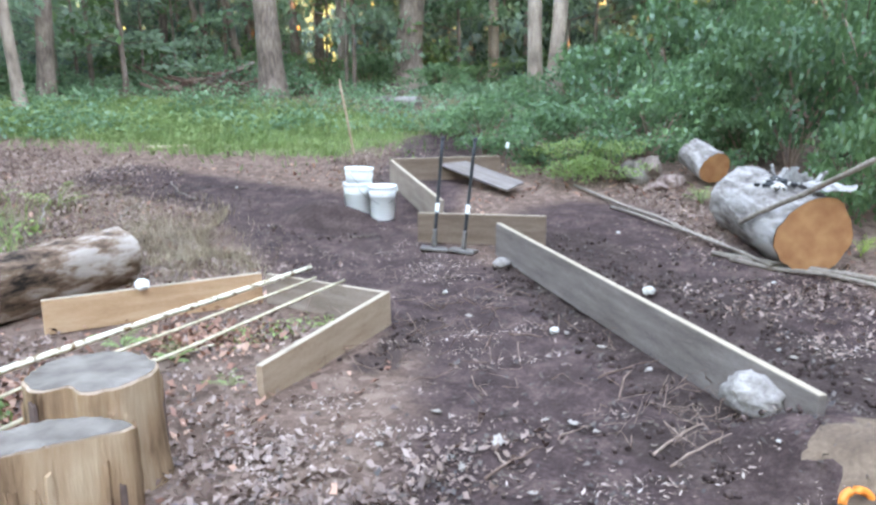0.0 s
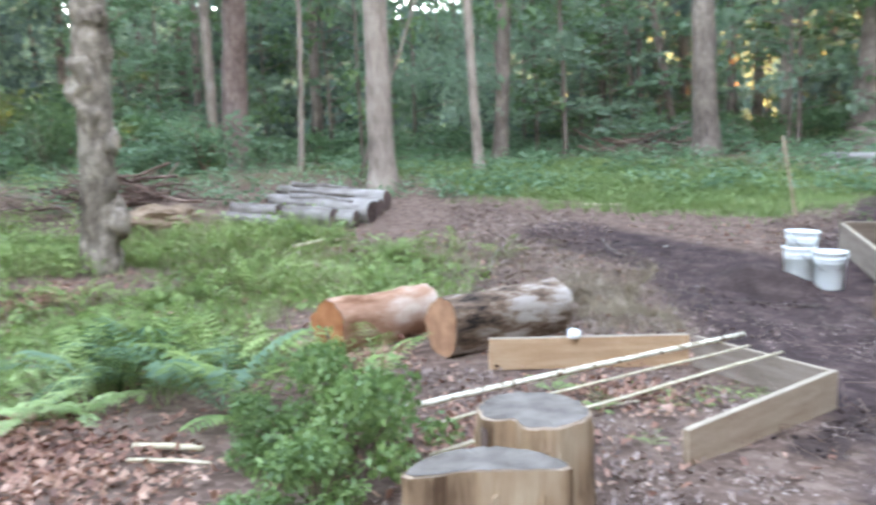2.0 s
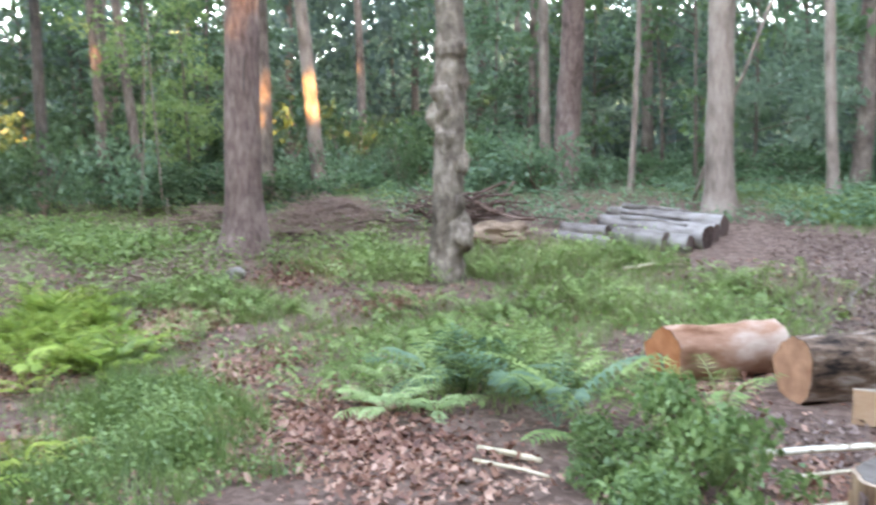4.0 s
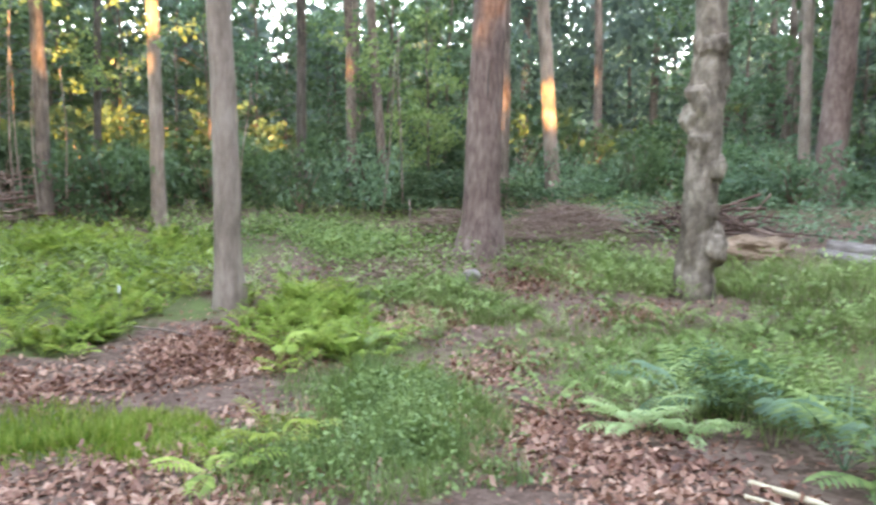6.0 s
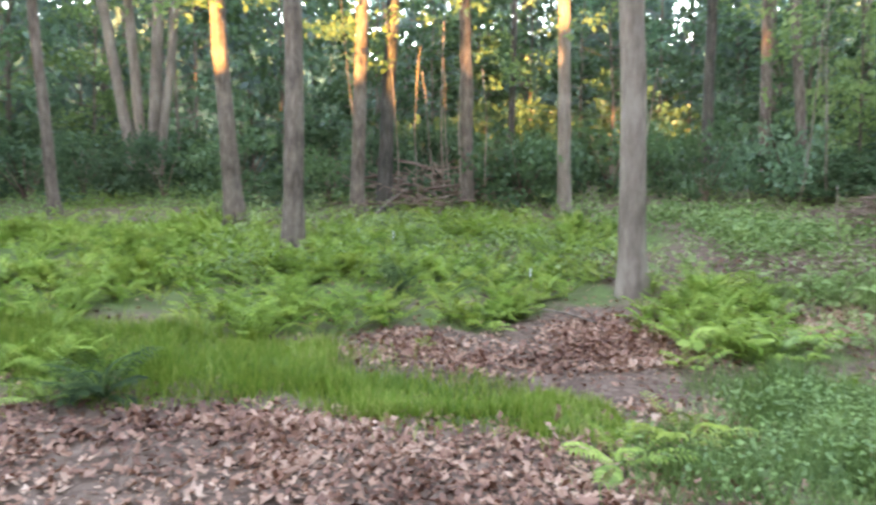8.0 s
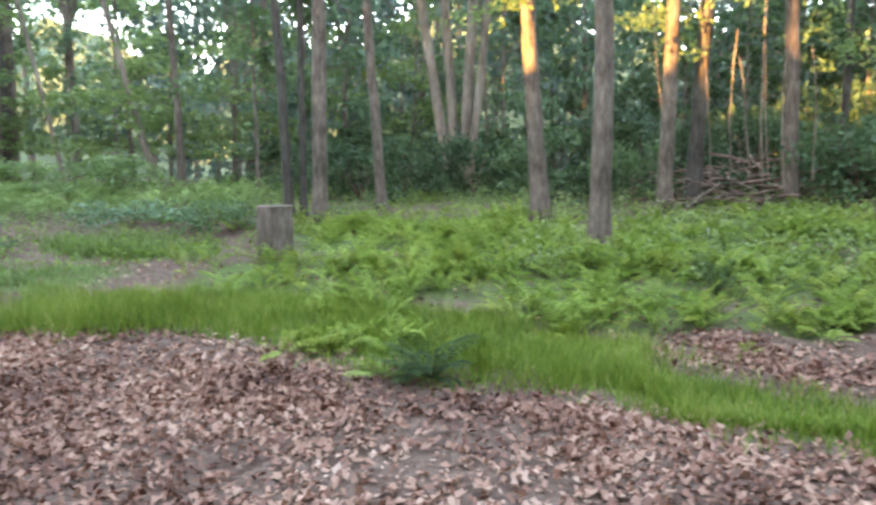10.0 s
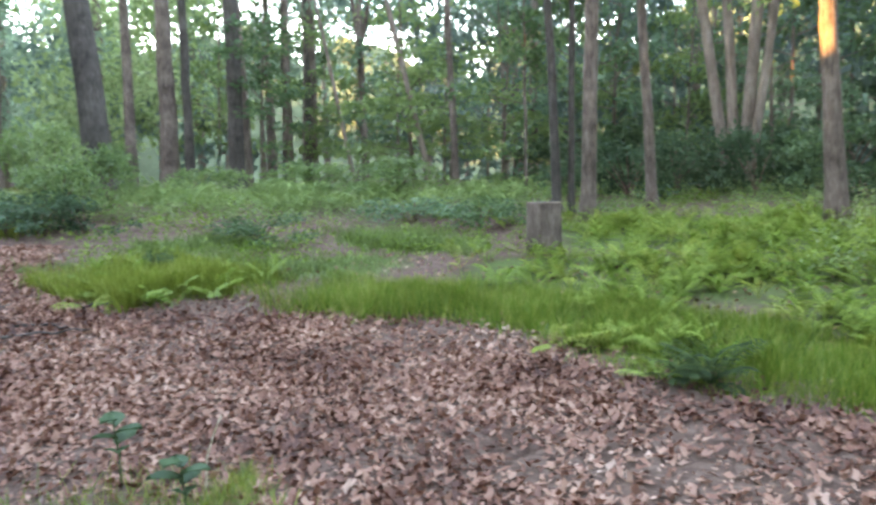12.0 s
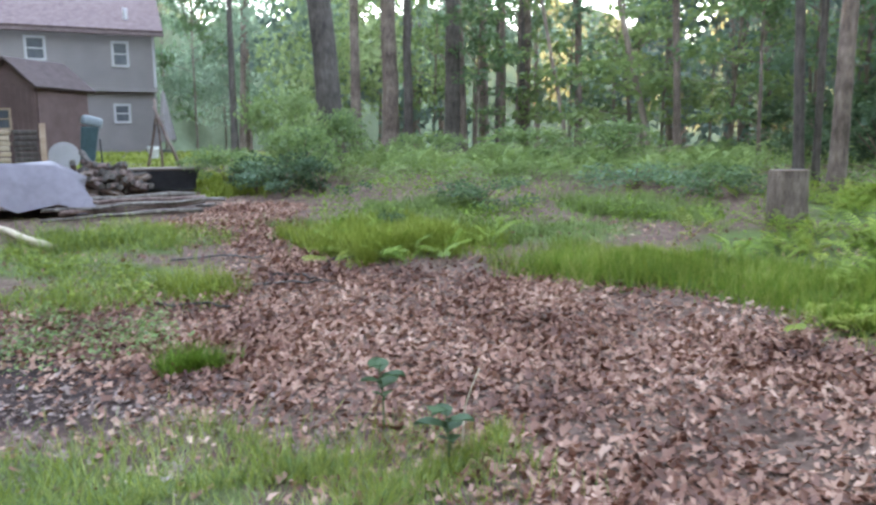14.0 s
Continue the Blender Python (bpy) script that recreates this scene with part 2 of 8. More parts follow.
M_BOARD_GREY = surface("weathered_grey_board", [(0.17, 0.122, 0.092), (0.26, 0.195, 0.155), (0.34, 0.268, 0.222)], 2.5, 0.8, 0.25, 30, (1, 7, 7))
M_BOARD_DARK = surface("damp_grey_board", [(0.1, 0.077, 0.066), (0.165, 0.132, 0.117), (0.235, 0.194, 0.174)], 2.5, 0.8, 0.25, 30, (1, 7, 7))
M_BOARD_BROWN = surface("damp_brown_board", [(0.1, 0.063, 0.043), (0.155, 0.103, 0.073), (0.215, 0.152, 0.113)], 2.5, 0.8, 0.25, 30, (1, 7, 7))
M_BOARD_EDGE = surface("pale_board_edge", [(0.29, 0.225, 0.165), (0.41, 0.325, 0.245)], 6, 0.8, 0.2, 40, (1, 6, 6))
M_STICK = surface("peeled_stick", [(0.33, 0.25, 0.15), (0.53, 0.435, 0.3), (0.66, 0.57, 0.43)], 8, 0.7, 0.3, 30, (1, 5, 5))
M_STICK_PATCHY = surface("patchy_peeled_stick", [(0.24, 0.15, 0.085), (0.66, 0.57, 0.43), (0.78, 0.71, 0.58)], 22, 0.7, 0.3, 30, (1, 1, 1), spots=[0.42, 0.47, 0.6])
M_POLE_GREY = surface("grey_pole_wood", [(0.115, 0.086, 0.066), (0.215, 0.17, 0.137), (0.325, 0.27, 0.226)], 5, 0.8, 0.4, 30, (1, 6, 6))
M_TWIG = surface("twig_bark", [(0.09, 0.052, 0.04), (0.19, 0.117, 0.09), (0.32, 0.22, 0.175)], 5, 0.9, 0.3, 30, island=0.3)
M_BUCKET = surface("white_bucket_plastic", [(0.8, 0.8, 0.78), (0.88, 0.88, 0.87)], 5, 0.4, 0.03, 60, spec=0.4)
M_DARK = surface("black_painted_steel", [(0.02, 0.02, 0.022), (0.05, 0.05, 0.055)], 8, 0.45, 0.1, 60, metal=0.3)
M_STEEL = surface("grey_steel", [(0.13, 0.11, 0.1), (0.26, 0.235, 0.22)], 8, 0.55, 0.1, 60, metal=0.8)
M_STONE = surface("pale_grey_stone", [(0.15, 0.122, 0.108), (0.26, 0.222, 0.2), (0.38, 0.335, 0.305)], 9, 0.9, 1.0, 50)
M_WHITE = surface("white_quartz", [(0.42, 0.385, 0.34), (0.57, 0.53, 0.48)], 12, 0.6, 0.3, 60)
M_SAWDUST = surface("tan_sawdust", [(0.13, 0.08, 0.052), (0.23, 0.15, 0.1), (0.32, 0.22, 0.155)], 6, 0.95, 0.8, 40)
M_LOG_BLEACHED = bark_material("bleached_log", [(0.085, 0.066, 0.054), (0.205, 0.172, 0.152), (0.33, 0.29, 0.268)], 5, 0.9, (0.3, 1, 1), [0.36, 0.47, 0.6])
M_SAND = surface("tan_sand", [(0.065, 0.042, 0.03), (0.12, 0.078, 0.053), (0.19, 0.13, 0.088)], 4, 0.95, 0.8, 45)
M_LITTER = leaf_material("dry_leaves", [(0.075, 0.031, 0.022), (0.275, 0.128, 0.087), (0.48, 0.275, 0.195), (0.66, 0.46, 0.36)], 0.12, 0.02, [0.15, 0.44, 0.68, 0.94])
M_LITTER_BROWN = leaf_material("old_brown_leaves", [(0.1, 0.06, 0.047), (0.235, 0.15, 0.12), (0.39, 0.28, 0.235), (0.56, 0.46, 0.41)], 0.1, 0.03, [0.15, 0.45, 0.7, 0.97])
M_LITTER_PALE = leaf_material("pale_dry_leaf", [(0.22, 0.175, 0.145), (0.34, 0.285, 0.245), (0.46, 0.4, 0.355)], 0.1, 0.03, [0.2, 0.55, 0.9])
M_CLOD = surface("crumbly_dark_earth", [(0.045, 0.029, 0.026), (0.085, 0.056, 0.05), (0.16, 0.11, 0.096)], 9, 0.97, 0.7, 60, island=0.4, spec=0.1)
M_CHIP = leaf_material("dark_debris", [(0.05, 0.036, 0.03), (0.12, 0.085, 0.068), (0.24, 0.18, 0.145)], 0.1, 0.03, [0.2, 0.6, 0.95])
M_LEAF = leaf_material("green_leaves", [(0.062, 0.116, 0.05), (0.11, 0.19, 0.075), (0.18, 0.26, 0.098)], 0.45, 0.03, [0.15, 0.55, 0.95])
M_LEAF_DEEP = leaf_material("deep_green_leaves", [(0.046, 0.088, 0.044), (0.08, 0.138, 0.064), (0.125, 0.19, 0.086)], 0.42, 0.02, [0.15, 0.55, 0.95])
# bluish and pale: distance haze is put into this leaf colour
M_LEAF_FAR = leaf_material("hazed_distant_leaves", [(0.085, 0.13, 0.102), (0.143, 0.208, 0.16), (0.205, 0.275, 0.21)], 0.55, 0.03, [0.15, 0.55, 0.95])
M_LEAF_THICKET = leaf_material("thicket_leaves", [(0.055, 0.12, 0.05), (0.108, 0.21, 0.083), (0.185, 0.3, 0.125)], 0.45, 0.05, [0.15, 0.55, 0.95])
# darker leaf copy: the tall bushes' shade is put into the colour
M_LEAF_SHADE = leaf_material("shade_toned_leaves", [(0.036, 0.082, 0.034), (0.068, 0.135, 0.05), (0.12, 0.195, 0.074)], 0.42, 0.03, [0.15, 0.55, 0.95])
# leaf green lightened to stand for haze over the woods
M_LEAF_HAZE = leaf_material("haze_paled_leaves", [(0.13, 0.195, 0.125), (0.22, 0.31, 0.2), (0.32, 0.41, 0.28)], 0.6, 0.03, [0.15, 0.55, 0.95])
# part of the pale, cool tone is haze put into the colour
M_LEAF_COOL = leaf_material("cool_green_leaves", [(0.078, 0.154, 0.083), (0.144, 0.247, 0.129), (0.23, 0.34, 0.182)], 0.48, 0.04, [0.15, 0.55, 0.95])
# raised yellow-green: light on and through leaves is put into the colour
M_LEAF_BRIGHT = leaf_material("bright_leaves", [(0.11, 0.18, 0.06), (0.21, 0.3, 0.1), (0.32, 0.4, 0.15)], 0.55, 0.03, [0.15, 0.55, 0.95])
M_LEAF_SHRUB = leaf_material("shrub_leaves", [(0.075, 0.135, 0.042), (0.155, 0.245, 0.078), (0.29, 0.385, 0.14)], 0.35, 0.03, [0.15, 0.55, 0.95])
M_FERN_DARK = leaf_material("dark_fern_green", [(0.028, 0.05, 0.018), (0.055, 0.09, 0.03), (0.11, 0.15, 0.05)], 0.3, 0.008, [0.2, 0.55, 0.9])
M_FERN = leaf_material("fern_green", [(0.16, 0.24, 0.045), (0.28, 0.38, 0.072), (0.42, 0.49, 0.125)], 0.38, 0.02, [0.2, 0.55, 0.9])
M_FERN_PALE = leaf_material("pale_fern_green", [(0.12, 0.19, 0.055), (0.215, 0.305, 0.092), (0.33, 0.41, 0.15)], 0.35, 0.03, [0.2, 0.55, 0.9])
M_GRASS = leaf_material("grass_green", [(0.1, 0.175, 0.024), (0.175, 0.29, 0.036), (0.29, 0.385, 0.075)], 0.3, 0.02, [0.2, 0.55, 0.9])
M_GRASS_DRY = leaf_material("yellow_grass", [(0.16, 0.205, 0.028), (0.275, 0.33, 0.055), (0.41, 0.43, 0.13)], 0.3, 0.02, [0.2, 0.55, 0.9])
M_STRAW = leaf_material("dry_straw", [(0.2, 0.14, 0.095), (0.35, 0.265, 0.18), (0.5, 0.405, 0.29)], 0.2, 0.03, [0.2, 0.55, 0.9])
M_FERN_LIGHT = leaf_material("light_fern_green", [(0.22, 0.31, 0.11), (0.34, 0.44, 0.18), (0.47, 0.55, 0.26)], 0.35, 0.03, [0.2, 0.55, 0.9])
# darker grass copy with the shade of the woods' edge painted in
M_GRASS_NORTH = leaf_material("shade_toned_grass", [(0.105, 0.165, 0.056), (0.185, 0.26, 0.09), (0.3, 0.345, 0.155)], 0.3, 0.02, [0.2, 0.55, 0.9])
M_GRASS_DULL = leaf_material("dull_grass", [(0.14, 0.2, 0.06), (0.235, 0.315, 0.1), (0.38, 0.42, 0.195)], 0.3, 0.03, [0.2, 0.55, 0.9])


# ---------------------------------------------------------------- mesh helpers
CX, CY = -0.3, -0.4
RNG = np.random.default_rng(7)


def capsule(x, y, x0, y0, x1, y1, r):
    """Weight 1 inside a rounded strip, falling to 0 at its rim and below beyond."""
    px, py, dx, dy = x - x0, y - y0, x1 - x0, y1 - y0
    h = np.clip((px * dx + py * dy) / (dx * dx + dy * dy + 1e-9), 0, 1)
    return 1 - np.hypot(px - h * dx, py - h * dy) / r


def ground_np(x, y):
    """Height of the ground: level in the clearing, rising towards the woods, a heap of earth at the end of the long board."""
    dx, dy = np.asarray(x, float) - CX, np.asarray(y, float) - CY
    r = np.hypot(dx, dy) + 1e-9
    k = 0.105 + 0.045 * np.maximum(0, (dy * 0.9 - dx * 0.45) / r)

    def climb(s):
        a = np.maximum(0, s - 5.0)
        return np.where(a < 3, a * a / 6, a - 1.5)
    earth = np.clip(1.25 * capsule(dx + CX, dy + CY, 1.02, 3.06, 1.5, 2.7, 0.62), 0, 1)
    return k * (climb(np.minimum(r, 16)) + 0.25 * np.clip(r - 16, 0, 14)) + 0.19 * earth * earth * (3 - 2 * earth)


def gz(x, y):
    return float(ground_np(x, y))


def mesh_np(name, verts, faces, material, smooth=False):
    """A mesh from arrays; all faces have the same number of corners."""
    me = bpy.data.meshes.new(name)
    verts, faces = np.asarray(verts, np.float32), np.asarray(faces, np.int32)
    k = faces.shape[1]
    me.vertices.add(len(verts))
    me.vertices.foreach_set("co", verts.ravel())
    me.loops.add(faces.size)
    me.loops.foreach_set("vertex_index", faces.ravel())
    me.polygons.add(len(faces))
    me.polygons.foreach_set("loop_start", np.arange(0, faces.size, k, dtype=np.int32))
    me.polygons.foreach_set("loop_total", np.full(len(faces), k, np.int32))
    if smooth:
        me.polygons.foreach_set("use_smooth", np.ones(len(faces), bool))
    me.update(calc_edges=True)
    me.validate()
    if material:
        me.materials.append(material)
    return me


def rot_z(a):
    c, s, o, i = np.cos(a), np.sin(a), np.zeros_like(a), np.ones_like(a)
    return np.stack([np.stack([c, -s, o], -1), np.stack([s, c, o], -1), np.stack([o, o, i], -1)], -2)


def rot_x(a):
    c, s, o, i = np.cos(a), np.sin(a), np.zeros_like(a), np.ones_like(a)
    return np.stack([np.stack([i, o, o], -1), np.stack([o, c, -s], -1), np.stack([o, s, c], -1)], -2)


def rot_y(a):
    c, s, o, i = np.cos(a), np.sin(a), np.zeros_like(a), np.ones_like(a)
    return np.stack([np.stack([c, o, s], -1), np.stack([o, i, o], -1), np.stack([-s, o, c], -1)], -2)


def scatter(tv, tf, places, rots, sizes):
    """Copies of a small template (verts, faces) at many places, as one pair of arrays."""
    tv, tf = np.asarray(tv, float), np.asarray(tf, int)
    sizes = np.asarray(sizes, float)
    if sizes.ndim == 1:
        sizes = sizes[:, None]
    v = np.einsum("nij,nvj->nvi", rots, tv[None] * sizes[:, None, :]) + np.asarray(places)[:, None, :]
    f = tf[None] + (np.arange(len(places)) * len(tv))[:, None, None]
    return v.reshape(-1, 3), f.reshape(-1, tf.shape[1])


def merge(pairs):
    vs, fs, base = [], [], 0
    for v, f in pairs:
        vs.append(np.asarray(v, float))
        fs.append(np.asarray(f, int) + base)
        base += len(v)
    return np.concatenate(vs), np.concatenate(fs)


def tube(points, radii, sides=10, rough=0.0, seed=0, caps=True):
    """A bent, tapered tube as quads; rough: unevenness as a share of the radius."""
    rng = np.random.default_rng(seed)
    pts = np.asarray(points, float)
    n = len(pts)
    tan = np.gradient(pts, axis=0)
    tan /= np.linalg.norm(tan, axis=1)[:, None] + 1e-12
    ref = np.array([1.0, 0, 0]) if abs(tan[0][0]) < 0.8 else np.array([0, 1.0, 0])
    ang = np.linspace(0, 2 * np.pi, sides, endpoint=False)
    verts = []
    lobes = rng.normal(0, 1, (3, 2))
    for i in range(n):
        a = np.cross(tan[i], ref)
        a /= np.linalg.norm(a)
        b = np.cross(tan[i], a)
        s = 1 + rough * (0.5 * np.sin(2 * ang + lobes[0, 0] + i * 0.15) + 0.35 * np.sin(3 * ang + lobes[1, 0] - i * 0.1) + rng.normal(0, 0.35, sides))
        verts.append(pts[i] + radii[i] * s[:, None] * (np.cos(ang)[:, None] * a + np.sin(ang)[:, None] * b))
    verts = np.concatenate(verts)
    faces = []
    for i in range(n - 1):
        for j in range(sides):
            k = (j + 1) % sides
            faces.append((i * sides + j, i * sides + k, (i + 1) * sides + k, (i + 1) * sides + j))
    if caps:
        for i, flip in ((0, 1), (n - 1, 0)):
            verts = np.vstack([verts, pts[i]])
            c = len(verts) - 1
            for j in range(0, sides, 2):
                q = [i * sides + j, i * sides + (j + 1) % sides, i * sides + (j + 2) % sides, c]
                faces.append(tuple(q[::-1] if flip else q))
    return verts, np.array(faces)


def part(name, bm, material, parent, label=""):
    """Links a bmesh (or a mesh) as one mesh object under a thing."""
    if isinstance(bm, bmesh.types.BMesh):
        me = bpy.data.meshes.new(name)
        bm.to_mesh(me)
        bm.free()
        me.materials.append(material)
    else:
        me = bm
    ob = new(name, me)
    if parent:
        ob.parent = parent
    if label:
        ob["label"] = label
    return ob


def holder(name, x, y, z, label, category, group="", rz=0, rx=0, ry=0):
    e = new(name)
    e.empty_display_size = 0.1
    e.matrix_world = pose(x, y, z, rx, ry, rz)
    return tagged(e, label, category, group)


def box(bm, size, at=(0, 0, 0), turn=None, bevel=0.0, bend=0.0):
    """A box with bevelled edges."""
    r = bmesh.ops.create_cube(bm, size=1)
    vs = r["verts"]
    bmesh.ops.scale(bm, vec=size, verts=vs)
    if bevel:
        es = list({e for v in vs for e in v.link_edges})
        out = bmesh.ops.bevel(bm, geom=es, offset=bevel, segments=2, profile=0.6, affect="EDGES")
        vs = list({v for f in out["faces"] for v in f.verts} | {v for v in vs if v.is_valid})
    m = Matrix.Translation(at) @ (turn or Matrix.Identity(4))
    bmesh.ops.transform(bm, matrix=m, verts=vs)
    return vs


def rod(name, a, b, radius, material, parent=None, sides=8, taper=1.0, bend=0.0, rough=0.05, seed=1, label=""):
    a, b = np.array(a, float), np.array(b, float)
    s = np.linspace(0, 1, 7)
    rng = np.random.default_rng(seed)
    side = np.array([-(b - a)[1], (b - a)[0], 0])
    side = side / (np.linalg.norm(side) + 1e-9)
    p = a + (b - a) * s[:, None] + side * (bend * np.sin(np.pi * s))[:, None] + rng.normal(0, abs(bend) * 0.15 + 0.001, (7, 3))
    v, f = tube(p, radius * (1 + (taper - 1) * s), sides, rough, seed)
    return part(name, mesh_np(name, v, f, material, True), material, parent, label)


# ---------------------------------------------------------------- the ground and its cover
def cover(x, y, strips):
    w = np.full(np.shape(x), -9.0)
    for s in strips:
        w = np.maximum(w, capsule(x, y, *s))
    return w


SOIL = [(0.1, 0.8, -0.2, 4.4, 1.0), (-0.5, 4.8, -3.2, 7.6, 1.1), (-3.4, 7.8, -5.6, 8.3, 0.8), (0.7, 4.3, 0.0, 7.6, 1.15), (-2.0, 7.8, -2.2, 11.5, 0.8), (0.6, 2.0, 1.4, 4.6, 0.8), (1.5, -5.5, 2.6, -6.0, 0.8), (1.7, 4.5, 1.2, 6.4, 0.9)]
DAMP = [(1.5, -5.5, 2.4, -6.2, 0.55), (0.95, -5.0, 1.2, -5.1, 0.3), (-0.74, 6.25, 0.6, 3.5, 0.2), (-0.2, 7.0, 0.95, 5.2, 0.5), (1.1, 4.9, 1.45, 3.9, 0.4), (0.3, 3.2, 0.75, 2.75, 0.25), (-2.85, 7.35, -2.5, 7.25, 0.45), (-1.1, 4.75, -1.2, 3.9, 0.2)]
GRASS_NORTH = [(-12.5, 12.0, -4.0, 12.2, 2.1), (-8.6, 10.6, -4.0, 11.0, 1.2)]
GRASS_ARC = [(-4.85, -1.1, -5.0, -2.0, 0.38), (-6.4, 0.2, -5.6, -0.2, 0.4), (-4.35, -4.75, -4.6, -5.7, 0.45), (-5.4, -6.3, -4.7, -7.4, 0.5), (-4.9, -1.9, -5.3, -3.6, 0.55), (-5.3, -3.6, -4.9, -5.8, 0.6), (-4.9, -5.8, -3.3, -7.8, 0.6), (-3.3, -7.8, -2.4, -8.3, 0.45)]
GRASS_CLUMP = [(-4.35, -0.3, -6.0, -0.2, 0.55)]
GRASS_SOUTH = [(-3.6, -9.7, -0.3, -10.6, 0.85), (-2.6, -11.6, -1.4, -11.9, 0.6), (-5.2, -10.2, -4.2, -11.4, 0.7)]
GRASS_NEAR = [(2.0, -3.9, -0.5, -3.45, 0.75), (1.2, -4.25, -0.3, -4.3, 0.45), (-0.9, -3.85, -0.4, -3.6, 0.4)]
WEEDS_SOUTH = [(1.5, -8.4, 2.9, -9.2, 0.75), (0.9, -7.6, 2.3, -7.7, 0.5), (1.2, -9.8, 2.7, -10.1, 0.6), (1.7, -10.2, 2.3, -10.4, 0.45), (0.63, -7.8, 0.68, -7.95, 0.2)]
FERNS = [(-8.0, -2.7, -7.3, -3.1, 0.55), (-9.2, -2.6, -8.6, -2.2, 0.6), (-7.2, -1.1, -6.9, -0.6, 0.4), (-4.4, -4.9, -4.8, -5.9, 0.35), (-3.9, -5.4, -4.1, -5.6, 0.2), (-11.6, -2.6, -12.3, -6.4, 1.4), (-10.2, -8.2, -7.4, -10.4, 1.2), (-9.2, -0.7, -7.6, -0.9, 0.8), (-9.6, -3.4, -7.0, -6.6, 1.7), (-7.0, -6.6, -5.2, -8.3, 1.3), (-10.5, -5.5, -7.4, -9.4, 1.4), (-1.7, -9.5, -0.8, -9.5, 0.8), (-7.2, -3.2, -6.3, -5.2, 0.7), (-8.4, -0.8, -8.0, -1.0, 0.8)]
WEEDS_WEST = [(-7.4, -0.2, -8.6, 0.8, 0.6), (-6.6, 1.4, -6.9, 3.4, 1.3), (-7.3, 4.6, -6.0, 5.6, 1.3), (-8.5, 1.2, -9.2, 0.2, 0.7), (-5.6, 2.4, -5.2, 3.0, 0.8), (-10.2, 2.2, -8.4, 6.0, 1.0)]
LITTER = [(-3.1, -4.1, -3.3, -5.8, 0.65), (-2.6, -7.1, -1.6, -7.9, 0.5), (-1.2, -8.0, 0.4, -8.3, 0.5), (-5.9, -2.5, -6.3, -2.9, 0.4), (-9.4, 1.5, -10.4, 2.6, 0.6), (-7.9, 2.3, -8.3, 2.9, 0.4), (-9.6, 4.6, -10.2, 5.4, 0.5), (1.0, -6.2, 2.0, -7.4, 0.9), (1.2, -11.0, 1.6, -10.8, 0.5), (-1.9, -4.6, -1.4, -6.8, 2.1), (0.3, -5.2, 0.2, -7.8, 1.0), (-3.6, -3.1, -4.3, -0.9, 0.75), (0.3, -9.6, 0.7, -11.9, 0.8), (1.2, -11.9, 0.2, -12.2, 0.5), (-0.2, -8.5, 0.3, -9.4, 0.5), (-5.6, 0.6, -3.6, 1.3, 0.8), (-7.1, -1.4, -6.2, -2.1, 0.55), (-7.7, -1.9, -7.2, -1.5, 0.45), (-8.6, -1.3, -7.9, -1.2, 0.35),
          (-6.5, -3.2, -6.0, -3.4, 0.5), (-8.4, 0.2, -8.0, 0.3, 0.6), (-2.9, 3.0, -2.3, 2.8, 0.5), (-3.9, -4.0, -4.35, -2.5, 0.42), (-7.3, -1.95, -6.8, -1.0, 0.5), (-5.1, -0.5, -5.5, -1.1, 0.3), (-6.2, 0.5, -6.9, 1.1, 0.4), (-2.6, 4.2, -2.3, 4.0, 0.4), (-4.3, 3.3, -5.0, 4.2, 0.5), (-1.0, -3.6, -2.6, -2.9, 0.8)
          ]


